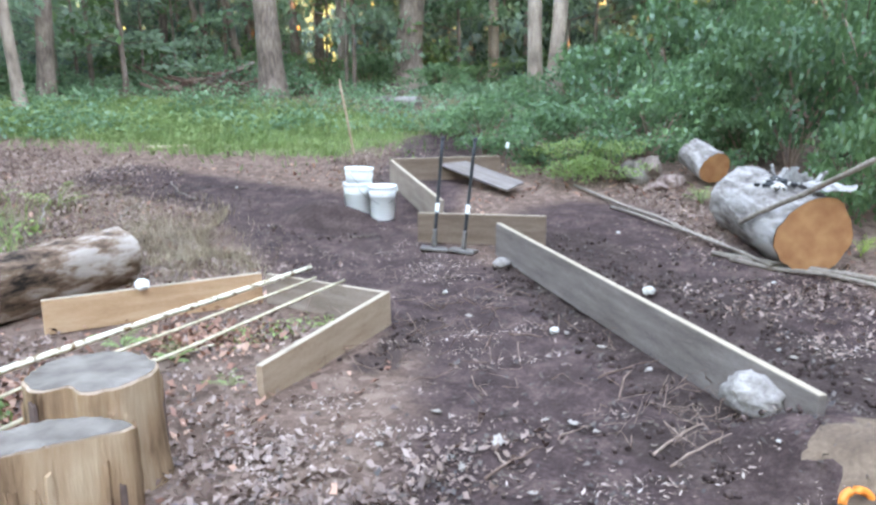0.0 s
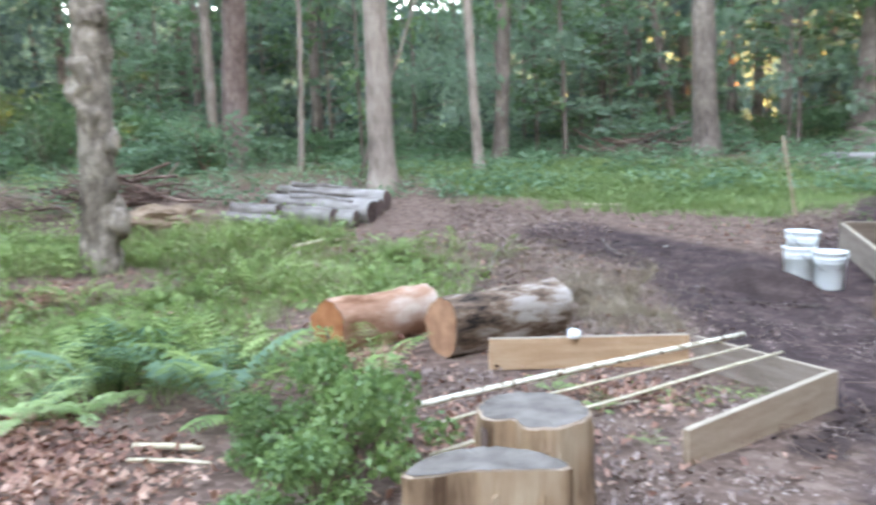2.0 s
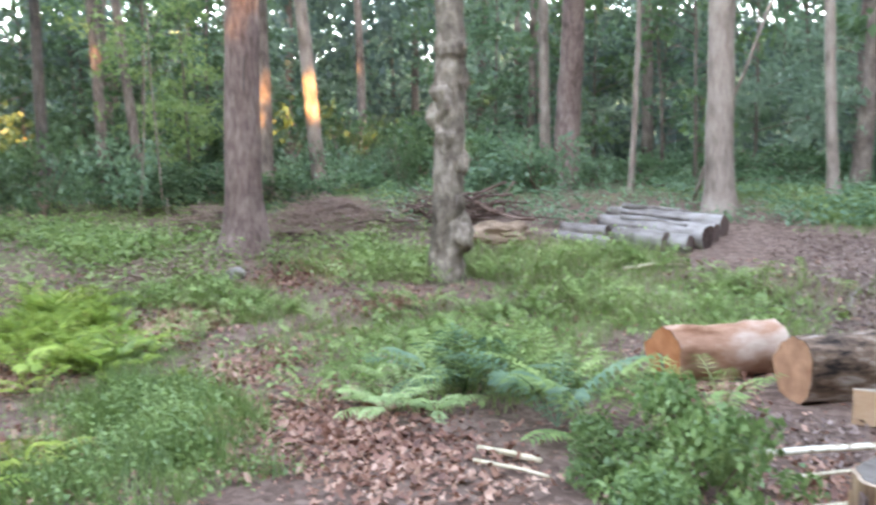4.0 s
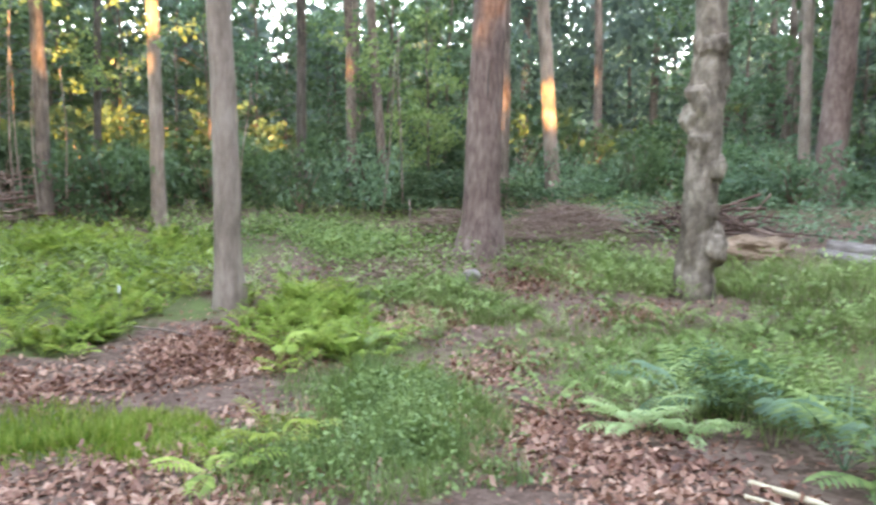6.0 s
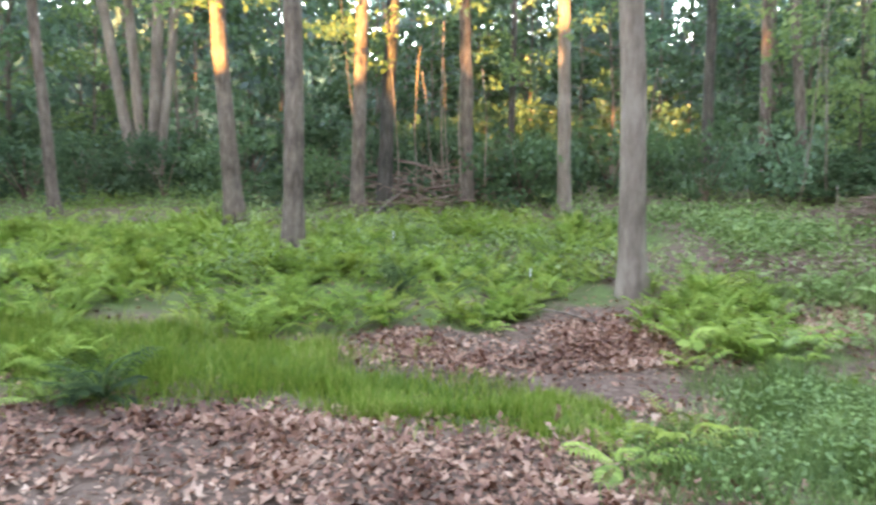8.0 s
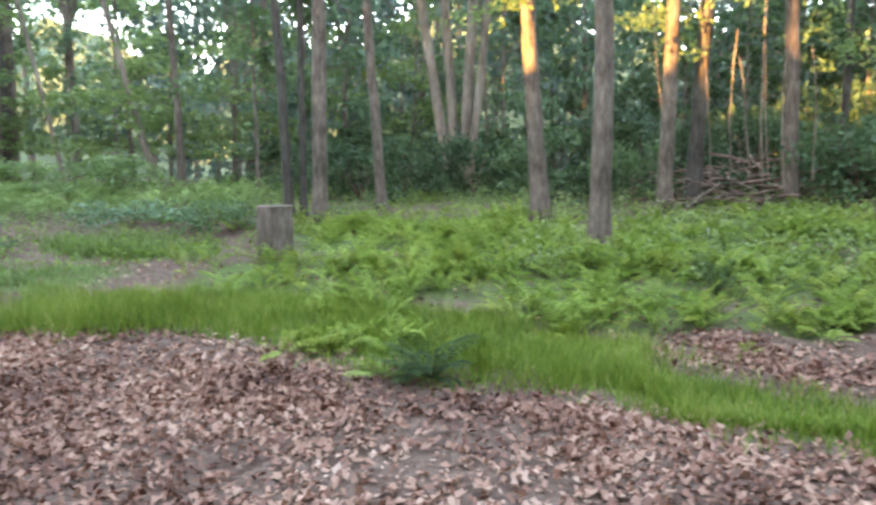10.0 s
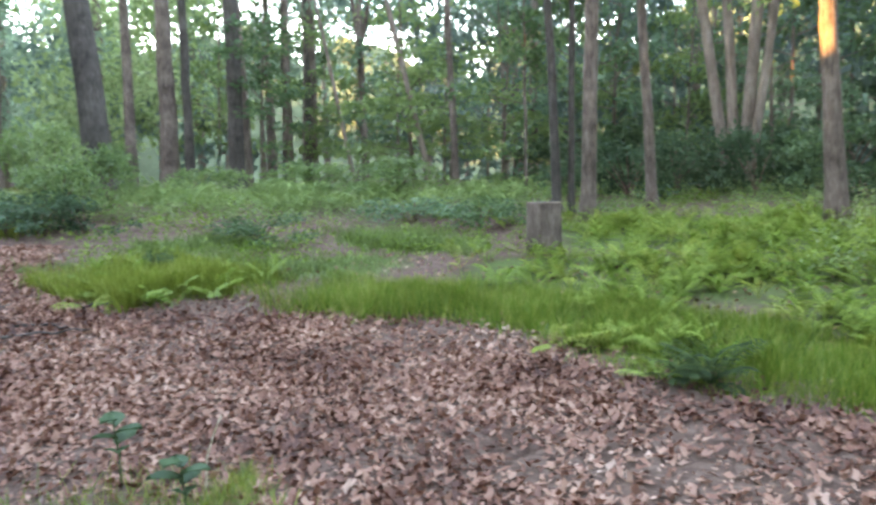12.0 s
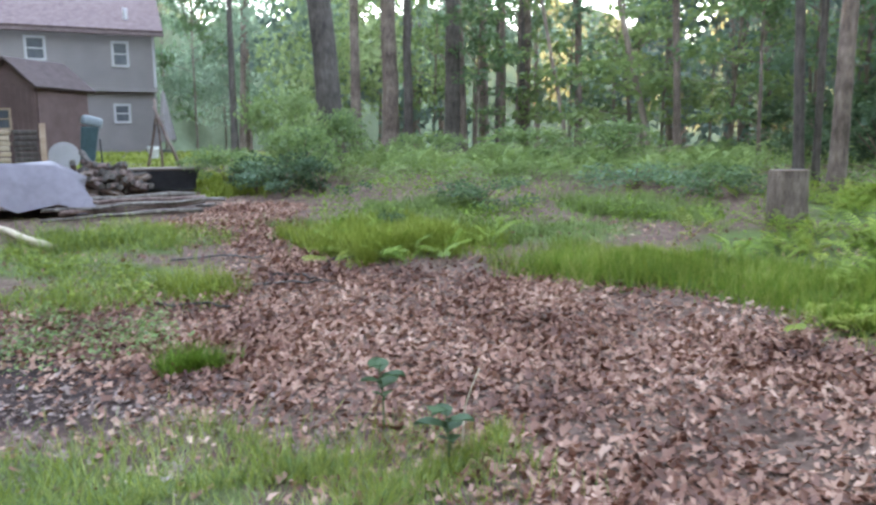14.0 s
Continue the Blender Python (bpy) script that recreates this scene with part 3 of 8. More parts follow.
def build_ground():
    rings = np.concatenate([np.linspace(0.05, 16, 150), np.geomspace(16.4, 420, 34)])
    n_a = 230
    ang = np.linspace(0, 2 * np.pi, n_a, endpoint=False)
    rr, aa = np.meshgrid(rings, ang, indexing="ij")
    x, y = CX + rr * np.cos(aa), CY + rr * np.sin(aa)
    z = ground_np(x, y)
    soil = np.clip(cover(x, y, SOIL) * 2.2, -1, 0.9)
    lumps = np.array([noise.fractal(Vector((a * 1.6, b * 1.6, 3)), 0.7, 2.1, 5) for a, b in zip(x.ravel(), y.ravel())]).reshape(x.shape)
    z = z + np.where(rr < 17, lumps * 0.018, lumps * 0.03) - 0.006
    mound = np.clip(capsule(x, y, -10.5, 4.6, -9.9, 5.4, 0.9), 0, 1)
    z = z + 0.2 * mound * mound * (3 - 2 * mound)
    heap = np.clip(capsule(x, y, -2.8, 7.36, -2.55, 7.3, 0.5), 0, 1)
    z = z + 0.2 * heap * heap * (3 - 2 * heap)
    verts = np.stack([x, y, z], -1).reshape(-1, 3)
    i, j = np.meshgrid(np.arange(len(rings) - 1), np.arange(n_a), indexing="ij")
    k = (j + 1) % n_a
    faces = np.stack([i * n_a + j, (i + 1) * n_a + j, (i + 1) * n_a + k, i * n_a + k], -1).reshape(-1, 4)
    me = mesh_np("ground", verts, faces, M_GROUND, True)
    green = np.maximum(np.clip(cover(x, y, GRASS_SOUTH + GRASS_NORTH + GRASS_ARC + GRASS_CLUMP + GRASS_NEAR + FERNS + WEEDS_WEST + WEEDS_SOUTH) * 1.6, -1, 0.75), np.clip((rr - 13) / 6, -1, 0.45))
    green = np.where(cover(x, y, LITTER) > 0, -0.6, green)
    for name, w in (("soil", soil), ("green", green), ("damp", np.clip(cover(x, y, DAMP) * 2.6 + 0.1, -1, 0.7))):
        at = me.attributes.new(name, "FLOAT", "POINT")
        at.data.foreach_set("value", w.ravel().astype(np.float32))
    return tagged(new("ground", me), "brown leaf-strewn forest floor with trodden dark soil", "ground", kind="structure")


build_ground()


def sow(strips, count, seed, warp=0.13):
    """Random places in the strips, thinning out towards their rims."""
    rng = np.random.default_rng(seed)
    areas = np.array([np.pi * s[4] ** 2 + 2 * s[4] * math.hypot(s[2] - s[0], s[3] - s[1]) for s in strips])
    pick = rng.choice(len(strips), count, p=areas / areas.sum())
    s = np.array(strips)[pick]
    t = rng.uniform(0, 1, count)
    reach_r = rng.uniform(0, 1, count) ** 0.62 * s[:, 4] * (1 + 0.25 * rng.normal(0, 1, count))
    a = rng.uniform(0, 2 * np.pi, count)
    x = s[:, 0] + t * (s[:, 2] - s[:, 0]) + reach_r * np.cos(a)
    y = s[:, 1] + t * (s[:, 3] - s[:, 1]) + reach_r * np.sin(a)
    wx = np.sin(x * 2.3 + 1.7 * y) + np.sin(y * 3.9 - 0.8 * x + 2) + 0.6 * np.sin(x * 7.1 + y * 5.3)
    wy = np.sin(y * 2.7 - 1.3 * x + 1) + np.sin(x * 4.3 + 0.9 * y) + 0.6 * np.sin(y * 6.7 - x * 5.9)
    return x + warp * wx, y + warp * wy


def stuff(name, v, f, material, label, category, smooth=False):
    return tagged(new(name, mesh_np(name, v, f, material, smooth)), label, category, kind="stuff")


# dry oak leaf: lobed outline, curled, two quads
LEAF_DRY_V = [(0, 0, 0), (-0.42, 0.36, 0.12), (-0.13, 0.68, 0.04), (0.04, 1.05, 0.16), (0.36, 0.66, 0.2), (0.12, 0.3, 0.0)]
LEAF_DRY_F = [(0, 3, 2, 1), (0, 5, 4, 3)]
LEAF_V = [(0, 0, 0), (-0.3, 0.45, 0.06), (0, 1.0, -0.03), (0.3, 0.45, 0.06)]
LEAF_F = [(0, 3, 2, 1)]


def lay_litter():
    x1, y1 = sow(LITTER, 64000, 21, 0.04)
    rng = np.random.default_rng(5)
    a, r = rng.uniform(0, 2 * np.pi, 17000), 2.0 + 8.5 * np.sqrt(rng.uniform(0, 1, 17000))
    x2, y2 = CX + r * np.cos(a), CY + r * np.sin(a)
    keep = (cover(x2, y2, SOIL) < 0.1) & ~((x2 > 1.5) & (y2 > -3) & (y2 < 3))
    x, y = np.concatenate([x1, x2[keep]]), np.concatenate([y1, y2[keep]])
    n = len(x)
    z = ground_np(x, y) + rng.uniform(0.0, 0.025, n)
    rots = rot_z(rng.uniform(0, 6.28, n)) @ rot_x(rng.normal(0, 0.4, n)) @ rot_y(rng.normal(0, 0.4, n))
    size = 0.021 + 0.057 * rng.uniform(0, 1, n) ** 1.2
    v, f = scatter(LEAF_DRY_V, LEAF_DRY_F, np.stack([x, y, z], -1), rots, np.stack([size * rng.uniform(0.7, 1.1, n), size, size * rng.uniform(0.4, 2.2, n)], -1))
    stuff("leaf_litter", v, f, M_LITTER, "curled dry brown oak leaves strewn over the ground", "leaf litter")
    # a few leaves and chips on the trodden soil
    xs, ys = sow(SOIL + [(-2.4, 3.2, -0.6, 1.6, 0.9), (-2.4, 4.2, -1.7, 4.0, 0.5), (-4.5, 8.5, -0.8, 6.2, 1.3), (1.6, 5.5, 0.9, 7.5, 0.9)], 15000, 31)
    m = len(xs)
    rots = rot_z(rng.uniform(0, 6.28, m)) @ rot_x(rng.normal(0, 0.3, m))
    sz = 0.008 + 0.035 * rng.uniform(0, 1, m) ** 2.5
    v, f = scatter(LEAF_DRY_V, LEAF_DRY_F, np.stack([xs, ys, ground_np(xs, ys) + 0.008], -1), rots, sz)
    stuff("scattered_debris", v, f, M_CHIP, "scattered dry leaves and chips on dark soil", "leaf litter")


lay_litter()


def lay_old_litter():
    """Trodden brown leaves and bits along the soil and round the stumps."""
    rng = np.random.default_rng(6)
    x, y = sow([(-1.65, 2.95, -1.0, 2.2, 0.34), (-3.9, 3.5, -2.9, 3.3, 0.6), (-3.1, 5.5, -4.6, 6.4, 0.8), (-5.0, 5.2, -5.6, 6.6, 0.7), (2.0, 6.0, 2.6, 4.6, 0.6), (-2.6, 3.4, -0.9, 1.5, 0.8), (-2.6, 4.4, -1.8, 4.0, 0.5), (-4.6, 6.0, -2.9, 5.4, 0.9), (-6.2, 8.0, -4.2, 6.6, 0.8), (1.0, 8.9, 1.2, 6.9, 0.6), (0.5, 9.2, 1.0, 8.6, 0.5), (1.3, 5.6, 2.2, 5.2, 0.7), (-1.0, 1.9, -0.5, 3.0, 0.5), (-3.2, 9.2, -2.8, 10.4, 0.6), (1.4, -5.3, 0.3, -4.7, 0.7), (-7.6, 3.6, -6.6, 5.6, 0.8), (-12.2, 0.0, -11.0, 3.0, 0.8), (-5.0, 6.9, -7.4, 8.1, 0.55), (-5.6, 8.4, -7.8, 8.7, 0.7)], 36000, 23, 0.08)
    n = len(x)
    rots = rot_z(rng.uniform(0, 6.28, n)) @ rot_x(rng.normal(0, 0.4, n)) @ rot_y(rng.normal(0, 0.4, n))
    size = 0.012 + 0.05 * rng.uniform(0, 1, n) ** 1.8
    v, f = scatter(LEAF_DRY_V, LEAF_DRY_F, np.stack([x, y, ground_np(x, y) + rng.uniform(0.0, 0.02, n)], -1), rots, np.stack([size * 0.9, size, size * rng.uniform(0.4, 2.0, n)], -1))
    stuff("leaf_litter", v, f, M_LITTER_BROWN, "trodden brown leaves and bits of bark on soil", "leaf litter")


lay_old_litter()


def lay_clods():
    """Crumbs and clods of dug earth, and pale shreds of dry leaf trodden into the path."""
    bm = bmesh.new()
    bmesh.ops.create_icosphere(bm, subdivisions=1, radius=1.0)
    rng = np.random.default_rng(66)
    tv = [tuple(np.array(v.co) * rng.uniform(0.7, 1.2)) for v in bm.verts]
    tf = [tuple(v.index for v in f.verts) for f in bm.faces]
    bm.free()
    x, y = sow(DAMP + [(0.5, 3.35, 0.95, 2.9, 0.2), (-2.9, 7.1, -2.3, 7.0, 0.35), (-0.9, 6.1, 0.5, 3.5, 0.12), (-1.05, 4.7, -1.2, 4.1, 0.16)], 2600, 67, 0.05)
    keep = (y > 3.15) | (x < 0.6)
    x, y = x[keep], y[keep]
    n = len(x)
    r = 0.004 + 0.02 * rng.uniform(0, 1, n) ** 2.4
    rots = rot_z(rng.uniform(0, 6.28, n)) @ rot_x(rng.normal(0, 0.6, n)) @ rot_y(rng.normal(0, 0.6, n))
    v, f = scatter(tv, tf, np.stack([x, y, ground_np(x, y) + r * 0.2], -1), rots, np.stack([r, r * rng.uniform(0.6, 1.2, n), r * rng.uniform(0.5, 0.9, n)], -1))
    stuff("soil_clods", v, f, M_CLOD, "dark crumbly clods of dug earth", "soil", True)
    a = rng.uniform(0, 1, 60)
    spots = [(-0.1 - 1.9 * t + u, 2.2 + 5.2 * t + w, -0.1 - 1.9 * t + u + q, 2.2 + 5.2 * t + w + 0.5 * q, 0.05 + 0.16 * abs(q)) for t, u, w, q in zip(a, rng.normal(0, 0.5, 60), rng.normal(0, 0.3, 60), rng.normal(0, 0.3, 60))]
    spots += [(0.9 + u, 5.0 + w, 1.1 + u, 5.1 + w, 0.12) for u, w in zip(rng.normal(0.4, 0.5, 14), rng.normal(0, 0.8, 14))]
    x, y = sow(spots, 4600, 68, 0.05)
    n = len(x)
    rots = rot_z(rng.uniform(0, 6.28, n)) @ rot_x(rng.normal(0, 0.25, n)) @ rot_y(rng.normal(0, 0.25, n))
    r = 0.006 + 0.022 * rng.uniform(0, 1, n) ** 2
    v, f = scatter(LEAF_DRY_V, LEAF_DRY_F, np.stack([x, y, ground_np(x, y) + 0.006], -1), rots, np.stack([r * rng.uniform(0.3, 1, n), r * rng.uniform(1, 2, n), r], -1))
    stuff("leaf_shreds", v, f, M_LITTER_BROWN, "pale shreds of dry leaf trodden into dark soil", "leaf litter")


lay_clods()


def grow_grass(name, strips, count, low, high, material, label, seed, width=0.006):
    rng = np.random.default_rng(seed)
    x, y = sow(strips, count, seed)
    h = rng.uniform(low, high, count) * (0.6 + 0.4 * rng.uniform(0, 1, count))
    tv = [(-1, 0, 0), (1, 0, 0), (0.35, 0.22, 0.9), (-0.15, 0.22, 0.92)]
    tf = [(0, 1, 2, 3)]
    rots = rot_z(rng.uniform(0, 6.28, count)) @ rot_x(rng.normal(-0.1, 0.45, count)) @ rot_y(rng.normal(0, 0.3, count))
    v, f = scatter(tv, tf, np.stack([x, y, ground_np(x, y) - 0.01], -1), rots, np.stack([np.full(count, width) * rng.uniform(0.6, 1.5, count), h, h], -1))
    return stuff(name, v, f, material, label, "grass")


grow_grass("grass_strip", GRASS_ARC, 30000, 0.08, 0.3, M_GRASS, "soft bright green grass in a curved strip", 41, 0.0035)
grow_grass("grass_strip", GRASS_ARC, 13000, 0.1, 0.34, M_GRASS_DRY, "pale yellow-green grass in a curved strip", 141, 0.0035)
grow_grass("grass_patch", GRASS_CLUMP, 4500, 0.08, 0.32, M_GRASS_DULL, "soft green grass and weeds in a clump", 241, 0.004)
grow_grass("grass_patch", GRASS_CLUMP, 4500, 0.08, 0.3, M_LEAF_SHRUB, "deeper green grass in a clump", 242, 0.004)
grow_grass("grass_strip", GRASS_SOUTH, 11000, 0.08, 0.26, M_GRASS_DULL, "thin dull grass before the southern woods", 142, 0.007)
grow_grass("grass_tuft", [(0.62, -7.9, 0.7, -7.98, 0.22)], 1100, 0.1, 0.34, M_GRASS_DRY, "yellow grass tuft in leaf litter", 143, 0.004)
grow_grass("grass_strip", GRASS_NORTH, 34000, 0.05, 0.17, M_GRASS_NORTH, "low green grass along the edge of the woods", 42, 0.008)
grow_grass("grass_tuft", GRASS_NEAR, 5200, 0.05, 0.2, M_GRASS_DRY, "yellow-green grass beside the leaf litter", 43, 0.003)
grow_grass("grass_tuft", GRASS_NEAR, 5200, 0.05, 0.18, M_GRASS_DULL, "green grass beside the leaf litter", 243, 0.003)
grow_grass("grass_patch", WEEDS_SOUTH, 3000, 0.06, 0.3, M_GRASS_DRY, "yellowish weedy grass beside the log poles", 44, 0.005)
grow_grass("grass_patch", WEEDS_SOUTH, 4500, 0.06, 0.28, M_GRASS_DULL, "dull weedy grass beside the log poles", 144, 0.005)
grow_grass("grass_patch", WEEDS_WEST, 21000, 0.08, 0.34, M_GRASS_DULL, "thin dull green grass and weeds", 45, 0.005)
grow_grass("grass_patch", WEEDS_WEST, 9000, 0.05, 0.26, M_STRAW, "dry straw-coloured grass among green weeds", 145, 0.004)
grow_grass("grass_tuft", [(-1.9, -9.9, -0.55, -9.95, 0.62), (-1.5, -9.2, -0.9, -9.2, 0.5)], 13000, 0.12, 0.42, M_GRASS_DRY, "tall yellow-green grass among ferns", 47, 0.005)
grow_grass("grass_tuft", [(0.78, -5.58, 0.8, -5.62, 0.17)], 900, 0.1, 0.28, M_GRASS, "small green tuft in leaf litter", 48, 0.004)
grow_grass("grass_patch", [(-5.6, 7.2, -3.6, 6.2, 0.8), (-4.6, 5.2, -3.6, 5.6, 0.5), (-3.2, 5.6, -4.2, 6.6, 0.6)], 10000, 0.03, 0.16, M_STRAW, "dry straw and dead grass beside the soil", 146, 0.004)
grow_grass("grass_patch", [(2.0, -15.4, 0.9, -13.9, 0.7), (1.4, -13.5, 1.2, -13.3, 0.3)], 3600, 0.08, 0.3, M_GRASS_DRY, "yellow-green grass beside the trough", 147, 0.008)
grow_grass("lawn", [(3.0, -22, 12, -24, 7.0), (3, -16.5, 7, -16.5, 2.0)], 18000, 0.06, 0.16, M_GRASS_DRY, "sunlit mown lawn before the house", 46, 0.02)


def frond(pairs=9, curl=0.9, gap=0.42):
    """One fern frond: arching midrib with tapering pairs of leaflets, as quads."""
    vs, fs = [], []
    for i in range(pairs):
        s0 = 0.14 + 0.86 * i / pairs
        y, z = s0 * math.cos(curl * s0 * 0.5), s0 * math.sin(0.95) * (1 - 0.62 * s0)
        w = 0.21 * math.sin(math.pi * min(1, 0.14 + 0.9 * (1 - s0) + 0.05)) * (1.15 - s0 * 0.5) + 0.01
        step = 0.8 / pairs
        for sg in (-1, 1):
            b = len(vs)
            vs += [(0, y - step * 0.3, z), (sg * w * 0.6, y - step * 0.05, z + 0.012), (sg * w, y + 0.06, z - 0.04), (sg * w * 0.3, y + step * gap, z)]
            fs.append((b, b + 1, b + 2, b + 3) if sg > 0 else (b + 3, b + 2, b + 1, b))
    for i in range(4):
        b = len(vs)
        for s0 in (i / 4, (i + 1) / 4):
            y, z = s0 * math.cos(curl * s0 * 0.5), s0 * math.sin(0.95) * (1 - 0.62 * s0) - 0.004
            vs += [(-0.006, y, z), (0.006, y, z)]
        fs.append((b, b + 1, b + 3, b + 2))
    return np.array(vs), np.array(fs)


FROND_V, FROND_F = frond()
FINE_V, FINE_F = frond(11, 0.9, 0.26)


def fern_arrays(x, y, size, seed, low=5, high=9):
    rng = np.random.default_rng(seed)
    cnt = rng.integers(low, high + 1, len(x))
    idx = np.repeat(np.arange(len(x)), cnt)
    n = len(idx)
    ang = rng.uniform(0, 6.28, n)
    rots = rot_z(ang) @ rot_x(rng.normal(0.34, 0.26, n)) @ rot_y(rng.normal(0, 0.2, n))
    s = size[idx] * rng.uniform(0.65, 1.1, n)
    z = ground_np(x, y)
    return scatter(FROND_V, FROND_F, np.stack([x[idx], y[idx], z[idx] - 0.01], -1), rots, s)


yx, yy = sow(FERNS, 240, 151)
v, f = fern_arrays(yx, yy, np.random.default_rng(13).uniform(0.22, 0.44, len(yx)), 152, 5, 7)
stuff("fern_bed", v, f, M_GRASS_DRY, "yellow-green ferns among greener ones", "ferns")
fx, fy = sow(FERNS, 960, 51)
v, f = fern_arrays(fx, fy, np.random.default_rng(3).uniform(0.2, 0.44, len(fx)), 52, 5, 7)
stuff("fern_bed", v, f, M_FERN, "dense bed of bright green ferns", "ferns")
gx, gy = sow(FERNS, 200, 251)
v, f = fern_arrays(gx, gy, np.random.default_rng(14).uniform(0.2, 0.4, len(gx)), 252, 5, 7)
stuff("fern_bed", v, f, M_GRASS, "darker green ferns scattered among bright ones", "ferns")


def ring_places(count, y0, y1, r0, r1, seed):
    rng = np.random.default_rng(seed)
    a, r = np.radians(rng.uniform(y0, y1, count)), rng.uniform(r0, r1, count)
    x, y = CX - r * np.sin(a), CY + r * np.cos(a)
    clump = np.array([noise.noise(Vector((p * 0.55, q * 0.55, seed))) for p, q in zip(x, y)])
    keep = (clump > rng.uniform(-0.5, 0.25, count)) & (cover(x, y, LITTER) < 0)
    return x[keep], y[keep]


FRONDS = {}


def fern(x, y, size, material, label, seed, low=8, high=11, up=0.05):
    """A single fern: a ring of fronds that share one mesh."""
    if material.name not in FRONDS:
        FRONDS[material.name] = mesh_np("frond", FINE_V, FINE_F, material)
    rng = np.random.default_rng(seed)
    n = int(rng.integers(low, high + 1))
    e = holder("fern", x, y, gz(x, y) - 0.01, label, "fern", "single ferns")
    for i in range(n):
        o = part("frond", FRONDS[material.name], None, e)
        s = size * rng.uniform(0.7, 1.12)
        o.matrix_basis = pose(0, 0, 0, 0, 0, i * 360 / n + rng.normal(0, 14)) @ pose(0, 0, 0, math.degrees(rng.normal(up, 0.2)), math.degrees(rng.normal(0, 0.15)), 0) @ Matrix.Scale(s, 4)
    return e


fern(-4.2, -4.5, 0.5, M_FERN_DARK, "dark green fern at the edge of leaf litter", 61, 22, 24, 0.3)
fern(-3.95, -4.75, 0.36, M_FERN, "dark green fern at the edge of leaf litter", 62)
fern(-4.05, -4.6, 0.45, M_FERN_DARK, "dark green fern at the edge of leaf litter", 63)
wx, wy = sow(WEEDS_WEST, 130, 53)
v, f = fern_arrays(wx, wy, np.random.default_rng(4).uniform(0.22, 0.48, len(wx)), 54, 4, 6)
stuff("fern_bed", v, f, M_FERN_PALE, "thin bed of pale green ferns in weedy grass", "ferns")
sx, sy = ring_places(420, 148, 182, 14.0, 19.5, 9)
v, f = fern_arrays(sx, sy, np.random.default_rng(15).uniform(0.35, 0.65, len(sx)), 254, 4, 6)
stuff("fern_bed", v, f, M_FERN_PALE, "tall pale green ferns at the edge of the southern woods", "ferns")
fern(-5.1, 1.4, 0.46, M_FERN_LIGHT, "light green fern drooping over dry leaves", 164, 22, 24, 0.0)
fern(-4.95, 1.7, 0.42, M_FERN_LIGHT, "light green fern drooping over dry leaves", 165, 12, 14, -0.05)
# the hollow's shade is put into this fern's dark green
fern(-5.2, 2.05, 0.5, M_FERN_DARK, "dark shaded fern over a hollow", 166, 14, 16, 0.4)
fern(-5.5, 1.65, 0.45, M_FERN_LIGHT, "pale green fern drooping over dry leaves", 64, 10, 13)
fern(-4.85, 2.65, 0.85, M_FERN_PALE, "tall bluish-green fern beside the stripped log", 65, 10, 12, 0.3)
fern(-5.25, 2.35, 0.75, M_LEAF_COOL, "tall green fern beside the stripped log", 66, 9, 11)
fern(-5.7, 2.0, 0.75, M_LEAF_COOL, "tall green fern in the weeds", 67, 9, 11)
fern(-3.95, 2.3, 0.78, M_FERN_PALE, "pale fern beside the leafy shrub", 68, 9, 11, 0.35)
fern(-3.72, 2.72, 0.6, M_FERN_PALE, "soft green fern before the sawn logs", 268, 8, 10, 0.2)
fern(-4.3, 2.3, 0.8, M_LEAF_COOL, "tall green fern beside the leafy shrub", 168, 9, 11, 0.35)
fern(-3.85, 3.3, 0.66, M_FERN_PALE, "pale fern in front of the sawn log", 69, 7, 9, 0.35)
fern(-4.4, -1.15, 0.42, M_FERN, "small yellow-green fern in dry leaves", 70)
fern(-4.9, -0.85, 0.45, M_GRASS_DRY, "small yellow-green fern in the grass", 71)
fern(-7.1, -1.0, 0.6, M_FERN, "green fern beside a tree trunk", 72)
fern(-7.3, -0.3, 0.55, M_FERN, "green fern beside a tree trunk", 73)
for k, (fx0, fy0) in enumerate(((-1.3, -9.2), (-0.95, -8.8), (-0.6, -9.1), (-1.6, -8.9), (-1.0, -9.4))):
    fern(fx0, fy0, 0.4, M_FERN, "bright green fern in a clump behind the litter", 75 + k, 10, 12)
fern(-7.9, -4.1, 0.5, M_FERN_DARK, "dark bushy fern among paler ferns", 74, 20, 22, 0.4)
fern(-2.85, 3.92, 0.24, M_FERN_PALE, "small pale fern inside the board frame", 174, 7, 9)
fern(-2.4, 3.75, 0.22, M_FERN_PALE, "small pale fern inside the board frame", 175, 7, 9)
fern(-1.9, 3.45, 0.16, M_FERN_PALE, "small pale fern by the board frame", 176, 6, 8)
fern(2.3, 6.75, 0.24, M_FERN, "small bright fern against the thick log", 177, 8, 10, 0.4)
fern(1.22, 8.42, 0.3, M_FERN_PALE, "small green fern beside the thick log", 178, 8, 10, 0.4)


